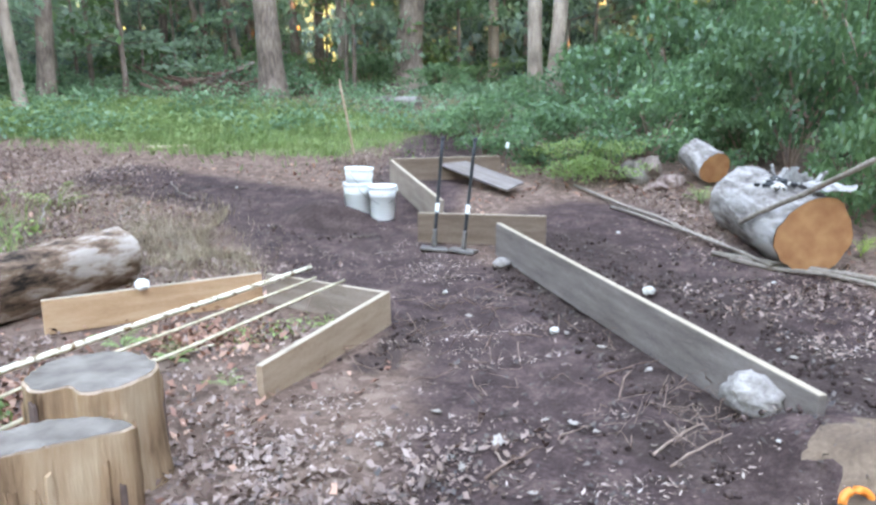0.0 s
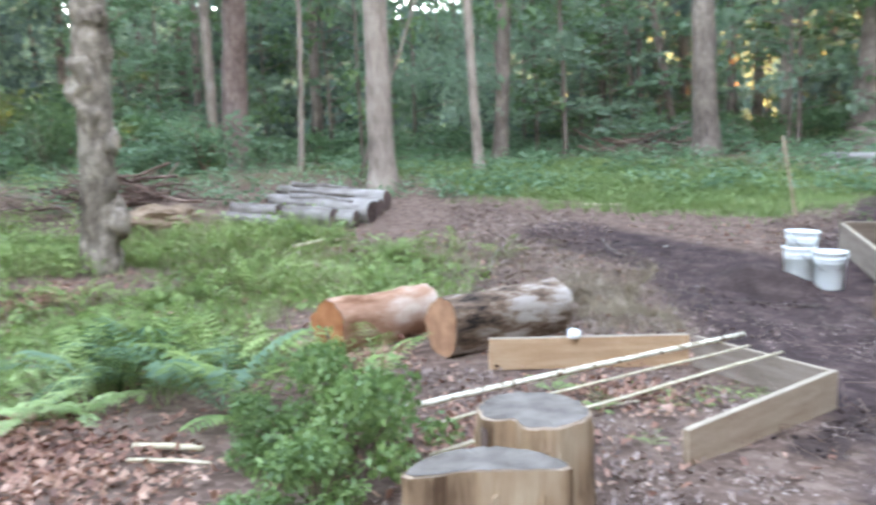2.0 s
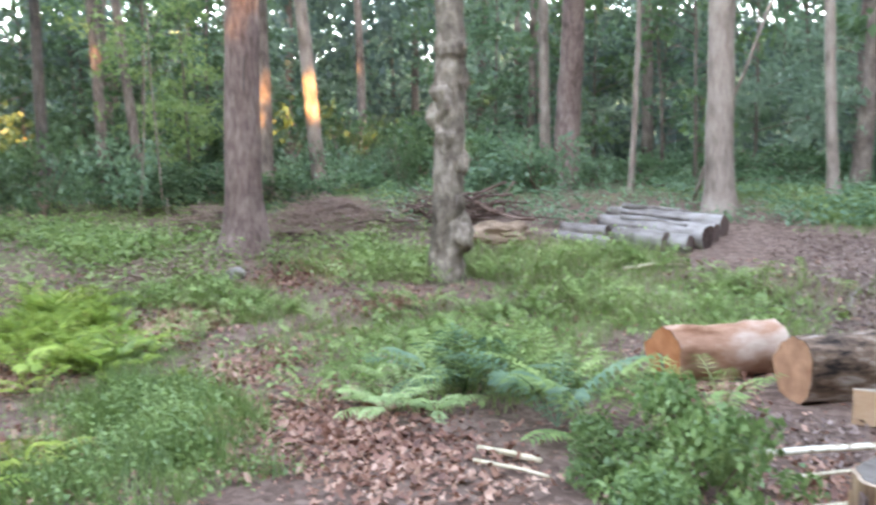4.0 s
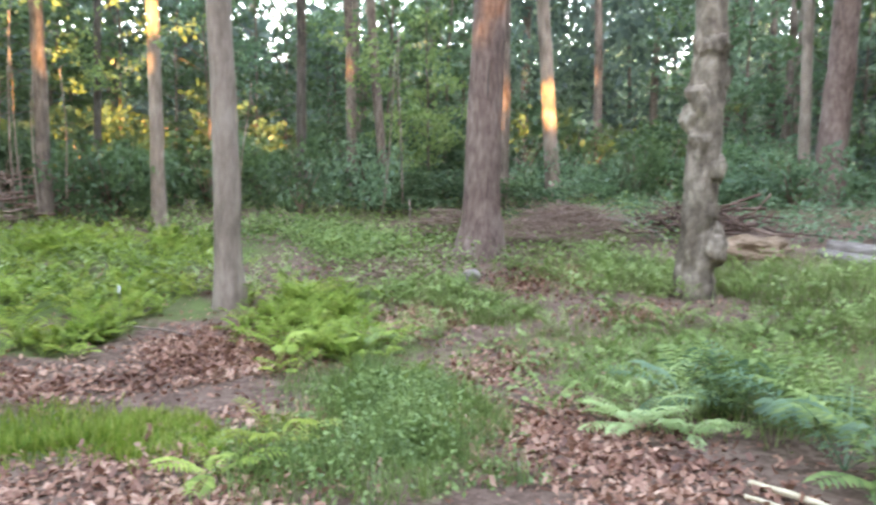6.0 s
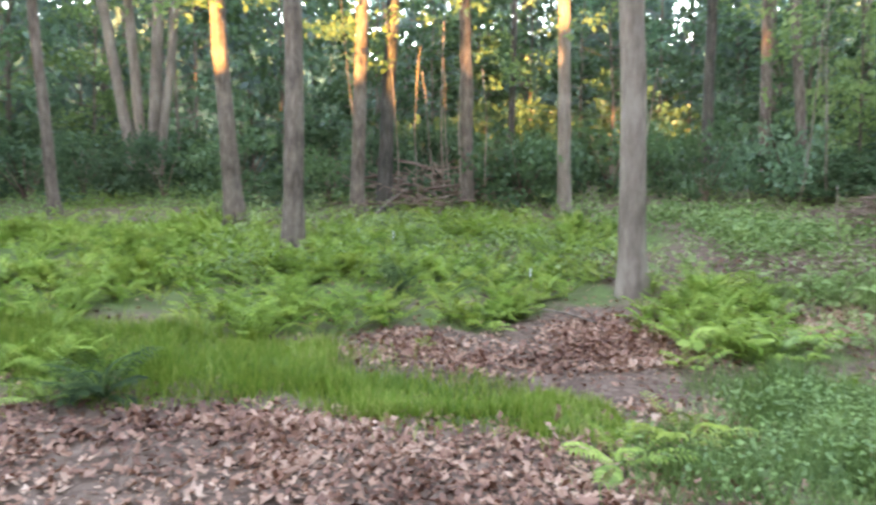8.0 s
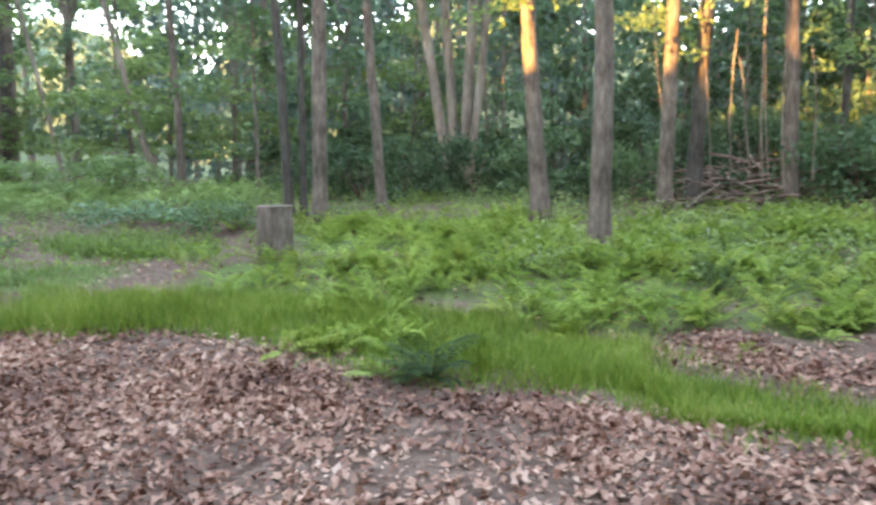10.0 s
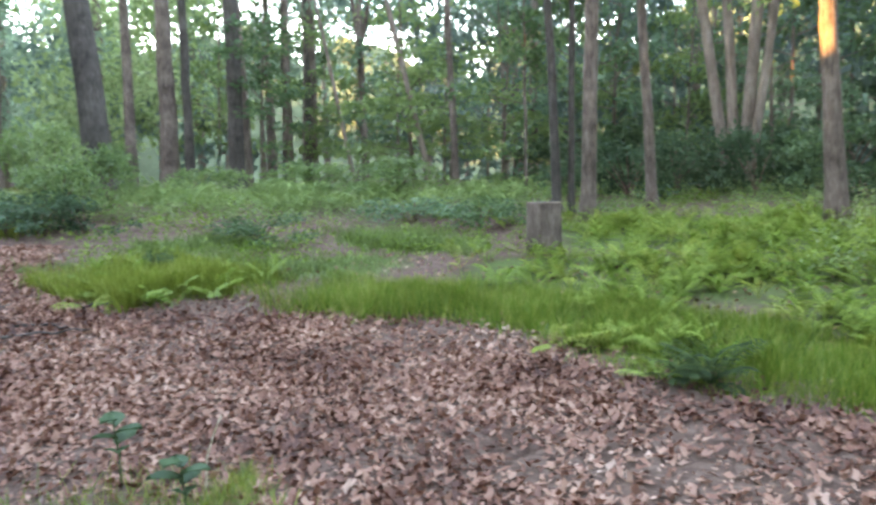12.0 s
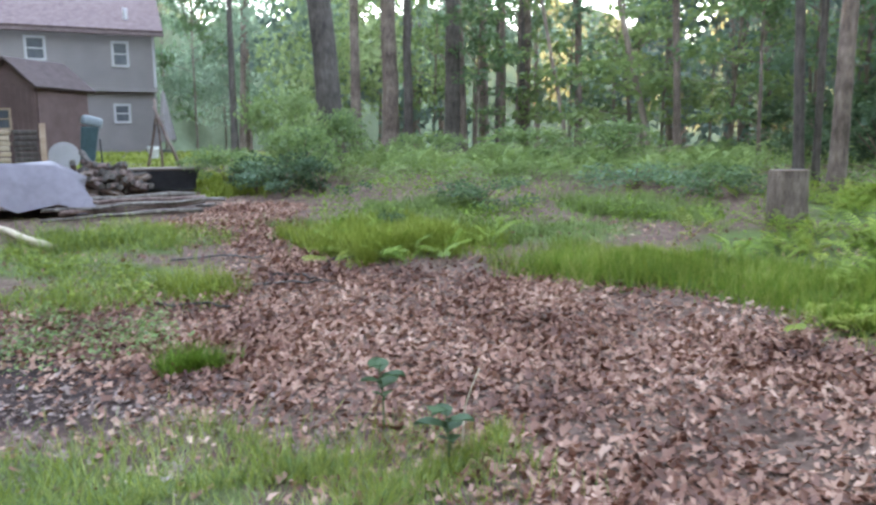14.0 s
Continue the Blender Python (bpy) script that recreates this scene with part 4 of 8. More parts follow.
def weed_bed(name, x, y, low, high, leaf, material, label, seed, leaves=12):
    """Low leafy plants: a few leaves round each stem."""
    rng = np.random.default_rng(seed)
    n = len(x)
    idx = np.repeat(np.arange(n), leaves)
    m = len(idx)
    hh = rng.uniform(low, high, n)
    a, q = rng.uniform(0, 6.28, m), rng.uniform(0.0, 0.16, m)
    p = np.stack([x[idx] + q * np.cos(a), y[idx] + q * np.sin(a), ground_np(x, y)[idx] + hh[idx] * rng.uniform(0.1, 1, m)], -1)
    rots = rot_z(a - 1.57) @ rot_x(rng.normal(-0.1, 0.5, m)) @ rot_y(rng.normal(0, 0.4, m))
    v, f = scatter(LEAF_V, LEAF_F, p, rots, leaf * rng.uniform(0.6, 1.4, m))
    return stuff(name, v, f, material, label, "undergrowth")


weed_bed("undergrowth", *ring_places(3000, 128, 186, 13.0, 20, 1), 0.1, 0.4, 0.06, M_LEAF_BRIGHT, "leafy green undergrowth before the southern woods", 81)
weed_bed("undergrowth", *ring_places(2600, 128, 182, 10.0, 19, 2), 0.06, 0.3, 0.05, M_GRASS, "bright green undergrowth before the southern woods", 82)
weed_bed("undergrowth", *ring_places(2400, 66, 130, 9.0, 17, 3), 0.1, 0.4, 0.065, M_GRASS_DULL, "leafy green undergrowth before the western woods", 83)
weed_bed("undergrowth", *ring_places(1900, 0, 72, 12.5, 18.5, 4), 0.1, 0.4, 0.09, M_LEAF_COOL, "leafy green undergrowth before the northern woods", 84)
weed_bed("weeds", *sow(WEEDS_WEST, 210, 85), 0.04, 0.3, 0.055, M_GRASS_DULL, "low dull green weeds in thin grass", 85)
weed_bed("undergrowth", *sow([(-13.6, -2.4, -12.4, 1.0, 1.2), (-12.0, -0.6, -10.6, -0.4, 0.7)], 700, 185), 0.08, 0.4, 0.07, M_FERN_PALE, "pale leafy weeds between the trees", 185)
weed_bed("weeds", *sow(WEEDS_WEST, 190, 86), 0.08, 0.36, 0.075, M_FERN_PALE, "low pale green weeds in thin grass", 86)
weed_bed("weeds", *sow(WEEDS_SOUTH, 200, 87), 0.04, 0.22, 0.04, M_GRASS_DRY, "low yellowish weeds by the poles", 87)
weed_bed("weeds", *sow([(1.5, -6.7, 2.6, -6.2, 0.6), (0.9, -6.3, 1.2, -6.6, 0.35)], 210, 187), 0.03, 0.2, 0.034, M_FERN_PALE, "bluish-green weeds in leaf litter", 187)
weed_bed("weeds", *sow([(-2.5, 4.1, -2.0, 4.3, 0.35)], 26, 189), 0.02, 0.08, 0.03, M_FERN_PALE, "low sparse weeds inside the board frame", 189)
weed_bed("weeds", *sow(GRASS_NORTH, 520, 88), 0.03, 0.2, 0.06, M_GRASS_NORTH, "low weeds in the northern grass", 88)
weed_bed("weeds", *sow([(-4.3, -0.3, -5.9, -0.2, 0.6), (-5.0, -0.4, -5.5, -0.2, 0.5)], 420, 89), 0.04, 0.3, 0.035, M_FERN_PALE, "low green weeds in thin grass", 89)


# ---------------------------------------------------------------- leafy plants and trees
def leaf_blob(centres, radii, count, size, seed, flat=0.55, tilt=0.8, template=(LEAF_V, LEAF_F)):
    """Leaves in clumps: a share of them round each centre, mostly level, thinning outwards."""
    rng = np.random.default_rng(seed)
    c = np.asarray(centres, float)
    r = np.asarray(radii, float)
    pick = rng.choice(len(c), count, p=r ** 2 / (r ** 2).sum())
    d = rng.normal(0, 1, (count, 3))
    d /= np.linalg.norm(d, axis=1)[:, None]
    p = c[pick] + d * (r[pick] * rng.uniform(0.25, 1.0, count) ** 0.6)[:, None] * np.array([1, 1, flat])
    rots = rot_z(rng.uniform(0, 6.28, count)) @ rot_x(rng.normal(-0.25, tilt, count)) @ rot_y(rng.normal(0, tilt, count))
    return scatter(template[0], template[1], p, rots, size * rng.uniform(0.6, 1.3, count))


def shrub_mesh(seed, w, h, count, leaf, material, clumps=16):
    rng = np.random.default_rng(seed)
    a, q = rng.uniform(0, 6.28, clumps), np.sqrt(rng.uniform(0, 1, clumps))
    zz = h * rng.uniform(0.12, 0.9, clumps)
    wide = w * (1 - 0.55 * (zz / h) ** 2)
    c = np.stack([wide * q * np.cos(a), wide * q * np.sin(a), zz], -1)
    v, f = leaf_blob(c, rng.uniform(0.2, 0.42, clumps) * w, count, leaf, seed)
    return mesh_np("leaves", v, f, material)


def stem_mesh(seed, w, h, n, radius, material):
    rng = np.random.default_rng(seed)
    pairs = []
    for i in range(n):
        a, q = rng.uniform(0, 6.28), w * rng.uniform(0.2, 0.8)
        t = np.linspace(0, 1, 5)
        p = np.stack([q * np.cos(a) * t ** 1.3, q * np.sin(a) * t ** 1.3, h * rng.uniform(0.6, 0.9) * t - 0.03], -1)
        pairs.append(tube(p, radius * (1 - 0.7 * t), 4, 0.05, seed + i, False))
    return mesh_np("stems", *merge(pairs), material, True)


SHRUBS = {}


def shrub(x, y, w, h, kind, label, turn=0.0, group="shrubs at the edge of the woods"):
    """A bush of stems and leaves; bushes of one kind share their meshes."""
    if kind not in SHRUBS:
        seed, leaf, count, mt = {"near": (81, 0.085, 3400, M_LEAF_SHRUB), "thicket": (87, 0.068, 2900, M_LEAF_THICKET), "edge": (82, 0.09, 1200, M_LEAF), "deep": (83, 0.095, 1200, M_LEAF_DEEP), "pale": (84, 0.085, 1600, M_LEAF_BRIGHT), "edge2": (85, 0.09, 1200, M_LEAF_COOL), "deep2": (86, 0.1, 1200, M_LEAF_DEEP), "low": (89, 0.06, 2600, M_LEAF_BRIGHT), "tall": (88, 0.048, 4200, M_LEAF_SHADE)}[kind]
        SHRUBS[kind] = (shrub_mesh(seed, 1.0, 1.0, count, leaf, mt), stem_mesh(seed, 0.8, 1.0, 9, 0.014, M_TWIG))
    e = holder("shrub", x, y, gz(x, y), label, "shrub", group, turn)
    e.scale = (w, w, h)
    for nm, me in zip(("foliage", "stem_mass"), SHRUBS[kind]):
        part(nm, me, None, e)["kind"] = "stuff"
    return e


def crown_mesh(seed, top, spread, low, count, leaf, material, clumps=26):
    rng = np.random.default_rng(seed)
    a, q = rng.uniform(0, 6.28, clumps), np.sqrt(rng.uniform(0.02, 1, clumps))
    zz = rng.uniform(low, top, clumps)
    wide = spread * np.clip(1.15 - np.abs((zz - low) / (top - low) - 0.4), 0.3, 1)
    c = np.stack([wide * q * np.cos(a), wide * q * np.sin(a), zz], -1)
    v, f = leaf_blob(c, rng.uniform(0.25, 0.45, clumps) * spread, count, leaf, seed, 0.4)
    return mesh_np("crown", v, f, material), c


CROWNS = [crown_mesh(90 + i, 15.5, 3.4, 8.0 + i % 2, 950, 0.23, M_LEAF if i % 2 else M_LEAF_DEEP) for i in range(4)]


def trunk_path(h, lx, ly, seed, bend=0.12, rings=26):
    rng = np.random.default_rng(seed)
    t = np.linspace(0, 1, rings) ** 1.5
    z = h * t - 0.12
    wob = np.cumsum(rng.normal(0, bend * 0.75, (26, 2)), axis=0)
    wob = np.stack([np.interp(t, np.linspace(0, 1, 26) ** 1.5, wob[:, i]) for i in (0, 1)], -1) * (t * 0.45)[:, None]
    return np.stack([lx * z / 3.4 + wob[:, 0], ly * z / 3.4 + wob[:, 1], z], -1)


def tree(x, y, d, lx=0.0, ly=0.0, bark=None, label="tall brown forest tree with a straight bare trunk", h=14.0, seed=None, rough=0.05, flare=1.35, fork=0.0, crown=True, burl=0.0, group="trees round the clearing"):
    """A trunk with root flare and lean, bare limbs high up and a crown. lx, ly: lean over the first 3.4 m."""
    seed = seed if seed is not None else int(abs(x * 131 + y * 71)) % 9973
    rng = np.random.default_rng(seed)
    e = holder("tree", x, y, gz(x, y), label, "tree", group)
    p = trunk_path(h, lx, ly, seed, 0.05 + 0.25 * d, 90 if burl else 26)
    t = p[:, 2] / h
    r = d / 2 * (1 - 0.62 * np.clip(t, 0, 1)) * (1 + (flare - 1) * np.exp(-np.maximum(p[:, 2], 0) / 0.28))
    tv, tf = tube(p, r, 16, rough * 0.4, seed)
    ax = np.repeat(p, 16, axis=0)
    off = np.array([noise.fractal(Vector((q[0] * (9 if burl else 5) + seed, q[1] * (9 if burl else 5), q[2] * (5 if burl else 1.6))), 0.8, 2.0, 3) for q in tv[:len(ax)]])
    tv[:len(ax)] += (tv[:len(ax)] - ax) * (off * (burl or 1.6 * rough))[:, None]
    pairs = [(tv, tf)]
    if fork:
        k = int(np.argmin(np.abs(p[:, 2] - fork)))
        for s in (-1, 1):
            u = np.linspace(0, 1, 8)
            a = rng.uniform(0, 6.28)
            q = p[k] + np.stack([s * math.cos(a) * 1.6 * u, s * math.sin(a) * 1.6 * u, (h - fork) * 0.75 * u], -1)
            pairs.append(tube(q, r[k] * 0.75 * (1 - 0.6 * u), 10, rough, seed + s))
    part("trunk", mesh_np("trunk", *merge(pairs), bark or M_BARK_BROWN, True), None, e)
    for i in range(5):
        k = int(rng.integers(int(len(p) * 0.68), len(p) - 1))
        a, ln = rng.uniform(0, 6.28), rng.uniform(1.4, 3.0)
        u = np.linspace(0, 1, 6)
        q = p[k] + np.stack([math.cos(a) * ln * u, math.sin(a) * ln * u, ln * 0.55 * u ** 1.4], -1)
        part("limb", mesh_np("limb", *tube(q, max(0.025, r[k] * 0.4) * (1 - 0.75 * u), 7, 0.05, seed + 20 + i), bark or M_BARK_BROWN, True), None, e)
    if crown:
        o = part("crown", CROWNS[seed % 4][0], None, e)
        o["kind"] = "stuff"
        o.location = (p[-1][0] * 0.8, p[-1][1] * 0.8, h - 14.5)
        o.rotation_euler = (0, 0, rng.uniform(0, 6.28))
    return e


PALE = "tall tree with smooth pale grey-tan bark"
DARKT = "slim dark-barked tree at the edge of the woods"
RED = "stout tree with reddish-brown furrowed bark"
SLIM = "slim grey tree in the woods"
# north of the clearing
tree(-6.73, 15.55, 0.55, -0.12, -0.04, M_BARK_BROWN, "stout tree with brown furrowed bark")
tree(-4.68, 19.42, 0.72, 0.25, 0.05, M_BARK_BROWN, "large old tree with spreading roots", flare=2.1)
tree(-1.22, 17.49, 0.34, -0.02, 0.0, M_BARK_PALE, "pale twin tree at the edge of the woods")
tree(-0.8, 17.54, 0.36, 0.16, 0.0, M_BARK_PALE, "pale twin tree at the edge of the woods")
tree(-10.45, 13.2, 0.34, 0.11, 0.15, M_BARK_BROWN, SLIM)
tree(-17.2, 10.2, 0.3, -0.07, -0.1, M_BARK_PALE, SLIM)
tree(-13.4, 17.1, 0.46, 0.08, 0.06, M_BARK_RED, RED)
tree(-9.91, 11.8, 0.21, -0.13, -0.1, M_BARK_PALE, "slender pale birch with a light peeling base")
tree(-10.0, 9.17, 0.5, 0.02, 0.02, M_BARK_PALE, "straight pale tree behind the row of old logs")
tree(-15.77, 9.82, 0.66, 0.06, 0.1, M_BARK_RED, RED)
tree(-10.2, 21.6, 0.27, -0.56, -0.27, M_BARK_BROWN, "slim leaning tree in the woods")
tree(-11.2, 21.1, 0.2, -0.38, -0.2, M_BARK_BROWN, "slim leaning tree in the woods")
tree(-8.8, 22.2, 0.27, -0.05, -0.02, M_BARK_BROWN, SLIM)
tree(-7.4, 22.7, 0.36, -0.07, -0.02, M_BARK_PALE, SLIM)
tree(-12.84, 9.52, 0.13, 0.07, 0.1, M_BARK_PALE, "thin pale sapling trunk", h=8, crown=False)
tree(-18.8, 14.8, 0.38, -0.02, -0.02, M_BARK_BROWN, SLIM)
tree(-21.8, 12.9, 0.45, 0.0, 0.02, M_BARK_PALE, SLIM)
tree(3.2, 19.5, 0.4, 0.05, 0.0, M_BARK_DARK, DARKT)
tree(-2.9, 23.5, 0.34, 0.0, 0.0, M_BARK_PALE, SLIM)
# west of the clearing
crack_tree = tree(-11.44, 1.46, 0.57, 0.0, 0.05, M_BARK_RED, "stout tree with furrowed reddish bark and a dark crack", flare=1.6)
rod("bark_crack", (0.29, -0.02, 0.2), (0.25, 0.03, 3.0), 0.02, M_BARK_DARK, crack_tree, 6, 0.6, 0.02, 0.3, 7, "dark crack in the bark")
tree(-15.85, 2.6, 0.4, 0.0, -0.03, M_BARK_BROWN, SLIM)
tree(-16.44, 3.95, 0.34, -0.08, -0.3, M_BARK_PALE, "pale forked tree caught by low golden sun", fork=5.2)
burl_tree = tree(-8.74, 3.52, 0.42, 0.02, 0.02, M_BARK_LUMP, "old tree with a knobbly burled trunk", rough=0.1, flare=1.15, burl=0.21)
for i, (bx, by, bz, br) in enumerate(((0.17, 0.13, 1.49, 0.13), (0.15, 0.1, 1.0, 0.12), (0.15, 0.16, 0.62, 0.17), (0.16, -0.02, 1.25, 0.1), (0.12, 0.06, 2.84, 0.17), (0.1, -0.12, 2.25, 0.14), (0.13, -0.08, 1.76, 0.13), (0.14, 0.05, 0.42, 0.12), (0.05, 0.19, 2.5, 0.14), (0.0, -0.2, 2.0, 0.12))):
    bm = bmesh.new()
    bmesh.ops.create_icosphere(bm, subdivisions=3, radius=br * 1.05)
    for q in bm.verts:
        q.co *= 1 + 0.45 * noise.noise(q.co * (2.2 / br) * 0.5 + Vector((i * 3.1, 0, 0))) + 0.25 * noise.noise(q.co * (5 / br) * 0.5)
        q.co.z *= 1.55
    bmesh.ops.translate(bm, verts=bm.verts, vec=(bx * 0.6, by * 0.6, bz))
    part("burl", bm, M_BARK_LUMP, burl_tree)
lump_shoots = leaf_blob([(-8.95, 3.25, 3.6), (-8.6, 3.2, 4.2), (-9.0, 3.5, 3.0), (-8.8, 3.3, 4.8)], [0.3, 0.35, 0.22, 0.4], 420, 0.07, 444)
stuff("trunk_shoots", *lump_shoots, M_LEAF, "leafy shoots sprouting from the burled trunk", "foliage")
tree(-22.4, 6.9, 0.3, -0.03, -0.1, M_BARK_BROWN, SLIM, fork=6.0)
tree(-27.4, 10.6, 0.33, 0.0, 0.03, M_BARK_BROWN, SLIM)
tree(-8.79, -1.74, 0.3, 0.02, -0.13, M_BARK_PALE, "straight pale tree standing in ferns")
tree(-13.63, -3.66, 0.24, 0.01, -0.05, M_BARK_PALE, "slim pale tree caught by low golden sun")
tree(-13.79, -5.55, 0.25, 0.03, -0.08, M_BARK_BROWN, "slim brown tree caught by low golden sun")
tree(-13.43, -7.14, 0.29, -0.05, 0.09, M_BARK_DARK, "dark forked tree at the edge of the woods", fork=4.4)
tree(-17.2, -5.8, 0.17, 0.0, 0.01, M_BARK_DARK, DARKT)
tree(-18.3, -1.6, 0.26, 0.0, -0.02, M_BARK_DARK, DARKT)
tree(-17.6, -0.4, 0.25, 0.0, -0.1, M_BARK_BROWN, SLIM)
tree(-16.0, 0.25, 0.21, -0.01, -0.28, M_BARK_BROWN, SLIM)
tree(-9.25, -6.39, 0.29, -0.02, 0.03, M_BARK_BROWN, "straight brown tree standing in ferns", flare=1.5)
tree(-10.63, -8.43, 0.29, 0.18, -0.22, M_BARK_BROWN, "leaning brown tree with a bumpy trunk", rough=0.09)
tree(-12.64, -7.27, 0.26, -0.03, 0.06, M_BARK_BROWN, SLIM)
tree(-7.9, -10.92, 0.26, -0.07, 0.05, M_BARK_BROWN, "brown tree behind the tall stump", fork=5.6)
tree(-7.84, -11.72, 0.17, 0.09, -0.06, M_BARK_DARK, DARKT)
tree(-8.05, -11.6, 0.12, 0.01, -0.01, M_BARK_DARK, DARKT)
tree(-9.59, -11.31, 0.19, 0.14, -0.11, M_BARK_BROWN, SLIM, fork=4.2)
# south of the clearing
tree(-0.72, -18.28, 0.62, 0.06, 0.0, M_BARK_DARK, "stout dark tree at the edge of the lawn")
tree(-2.81, -25.34, 0.58, -0.01, 0.0, M_BARK_BROWN, "stout brown tree at the edge of the lawn")
tree(-3.35, -24.96, 0.32, -0.02, 0.0, M_BARK_DARK, DARKT)
tree(-4.59, -24.05, 0.5, 0.0, 0.0, M_BARK_DARK, DARKT)
tree(-7.31, -28.63, 0.42, 0.0, 0.0, M_BARK_DARK, DARKT)
tree(-7.93, -28.02, 0.3, -0.02, 0.0, M_BARK_DARK, DARKT)
tree(-9.12, -25.16, 0.26, 0.04, -0.02, M_BARK_BROWN, SLIM, fork=4.5)
tree(-8.13, -23.35, 0.13, 0.6, -0.18, M_BARK_PALE, "thin pale leaning tree trunk", crown=False)
tree(-8.92, -19.22, 0.17, 0.7, -0.3, M_BARK_PALE, "thin pale leaning tree trunk", crown=False)
tree(-9.38, -18.75, 0.2, 0.12, -0.06, M_BARK_BROWN, SLIM)
tree(2.38, -28.5, 0.24, -0.02, 0.0, M_BARK_DARK, DARKT)
tree(1.66, -20.5, 0.15, -0.03, 0.0, M_BARK_DARK, DARKT)


def stem_clump(x, y):
    """Four stems from one root."""
    e = holder("tree", x, y, gz(x, y), "clump of four pale stems from one root", "tree", "trees round the clearing")
    for i, (dx, dy, lx, ly, d) in enumerate(((0.09, -0.13, 0.3, -0.43, 0.25), (0.02, -0.03, 0.1, -0.15, 0.24), (-0.06, 0.09, -0.1, 0.15, 0.27), (-0.11, 0.16, -0.24, 0.35, 0.2))):
        p = trunk_path(13.0, lx, ly, 700 + i, 0.05) + np.array([dx, dy, 0])
        r = d / 2 * (1 - 0.6 * np.clip(p[:, 2] / 13, 0, 1))
        part("stem", mesh_np("stem", *tube(p, r, 10, 0.05, 710 + i), M_BARK_PALE, True), None, e)
    o = part("crown", CROWNS[1][0], None, e)
    o["kind"] = "stuff"
    o.location = (0, 0, -1)


stem_clump(-12.9, -12.5)

# saplings and undergrowth between the trees
SAPLINGS = []
for i in range(6):
    rng = np.random.default_rng(300 + i)
    hh = 6.0
    k = 22
    zz = rng.uniform(0.9, hh, k)
    aa = rng.uniform(0, 6.28, k)
    wide = 1.5 * np.clip(1.1 - np.abs(zz / hh - 0.45), 0.3, 1) * np.sqrt(rng.uniform(0.05, 1, k))
    cen = np.stack([wide * np.cos(aa), wide * np.sin(aa), zz], -1)
    # the last tint has haze painted in, the one before it lit leaves
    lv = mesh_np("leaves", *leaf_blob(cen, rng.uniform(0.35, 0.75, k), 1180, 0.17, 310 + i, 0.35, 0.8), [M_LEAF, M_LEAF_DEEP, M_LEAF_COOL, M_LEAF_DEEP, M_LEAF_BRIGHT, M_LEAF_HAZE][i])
    pp = trunk_path(hh, 0.05, 0.05, 320 + i, 0.06)
    stem = mesh_np("stem", *tube(pp, 0.045 * (1 - 0.8 * pp[:, 2] / hh), 7, 0.05, 330 + i), M_BARK_BROWN, True)
    tw = []
    for c in cen:
        b = np.array([pp[int(np.argmin(np.abs(pp[:, 2] - c[2] * 0.85)))], c])
        u = np.linspace(0, 1, 4)[:, None]
        tw.append(tube(b[0] + (b[1] - b[0]) * u, 0.014 * (1 - 0.6 * u[:, 0]), 3, 0, 340, False))
    SAPLINGS.append((lv, stem, mesh_np("twig_mass", *merge(tw), M_BARK_BROWN, True)))


def sapling(x, y, s, w, i, turn):
    e = holder("sapling", x, y, gz(x, y), "young leafy tree under the tall trees" if i < 4 else ("young yellow-green leafy tree", "young leafy tree in haze-paled green")[i - 4], "sapling", "saplings in the woods", turn)
    e.scale = (w, w, s)
    part("foliage", SAPLINGS[i][0], None, e)["kind"] = "stuff"
    part("stem", SAPLINGS[i][1], None, e)
    part("twig_mass", SAPLINGS[i][2], None, e)["kind"] = "stuff"


def around(yaw, r):
    """A place at a bearing (degrees to the left of north) and distance from the middle of the clearing."""
    return CX - r * math.sin(radians(yaw)), CY + r * math.cos(radians(yaw))


rng = np.random.default_rng(77)
for yaw in np.arange(-24, 158, 2.2):
    for ring in (0, 1):
        a = yaw + rng.uniform(-1.6, 1.6)
        r = (rng.uniform(17.5, 23) if ring == 0 else rng.uniform(23, 31))
        if 60 < a < 128 and ring == 0:
            r += 2.5
        if ring == 0 and rng.uniform() < 0.3:
            continue
        if 65 < a < 79:
            r += 12 if ring == 0 else 8
        x, y = around(a, r)
        sapling(x, y, rng.uniform(0.75, 1.7), rng.uniform(0.9, 1.5), int(rng.choice([4, 4, 0, 2] if a > 135 else ([2, 5, 5, 0] if a < 62 else ([5, 1, 2, 0] if a < 94 else [0, 1, 2, 3])))), rng.uniform(0, 360))
for a, r, s in ((84.3, 17.0, 0.95), (86.5, 18.5, 0.8), (165, 27, 1.2), (168, 24, 0.9), (171, 31, 1.5), (161, 30, 1.4), (158, 26, 1.0), (188, 37, 1.9), (186, 42, 2.0), (179, 36, 1.8), (175, 33, 1.7), (172, 38, 1.9), (168, 35, 1.8), (190, 46, 2.2), (164, 34, 1.7)):
    x, y = around(a, r)
    sapling(x, y, s, 1.2 if a > 100 else 0.7, 4 if int(a) % 2 or a < 100 else int(a) % 4, a * 7)

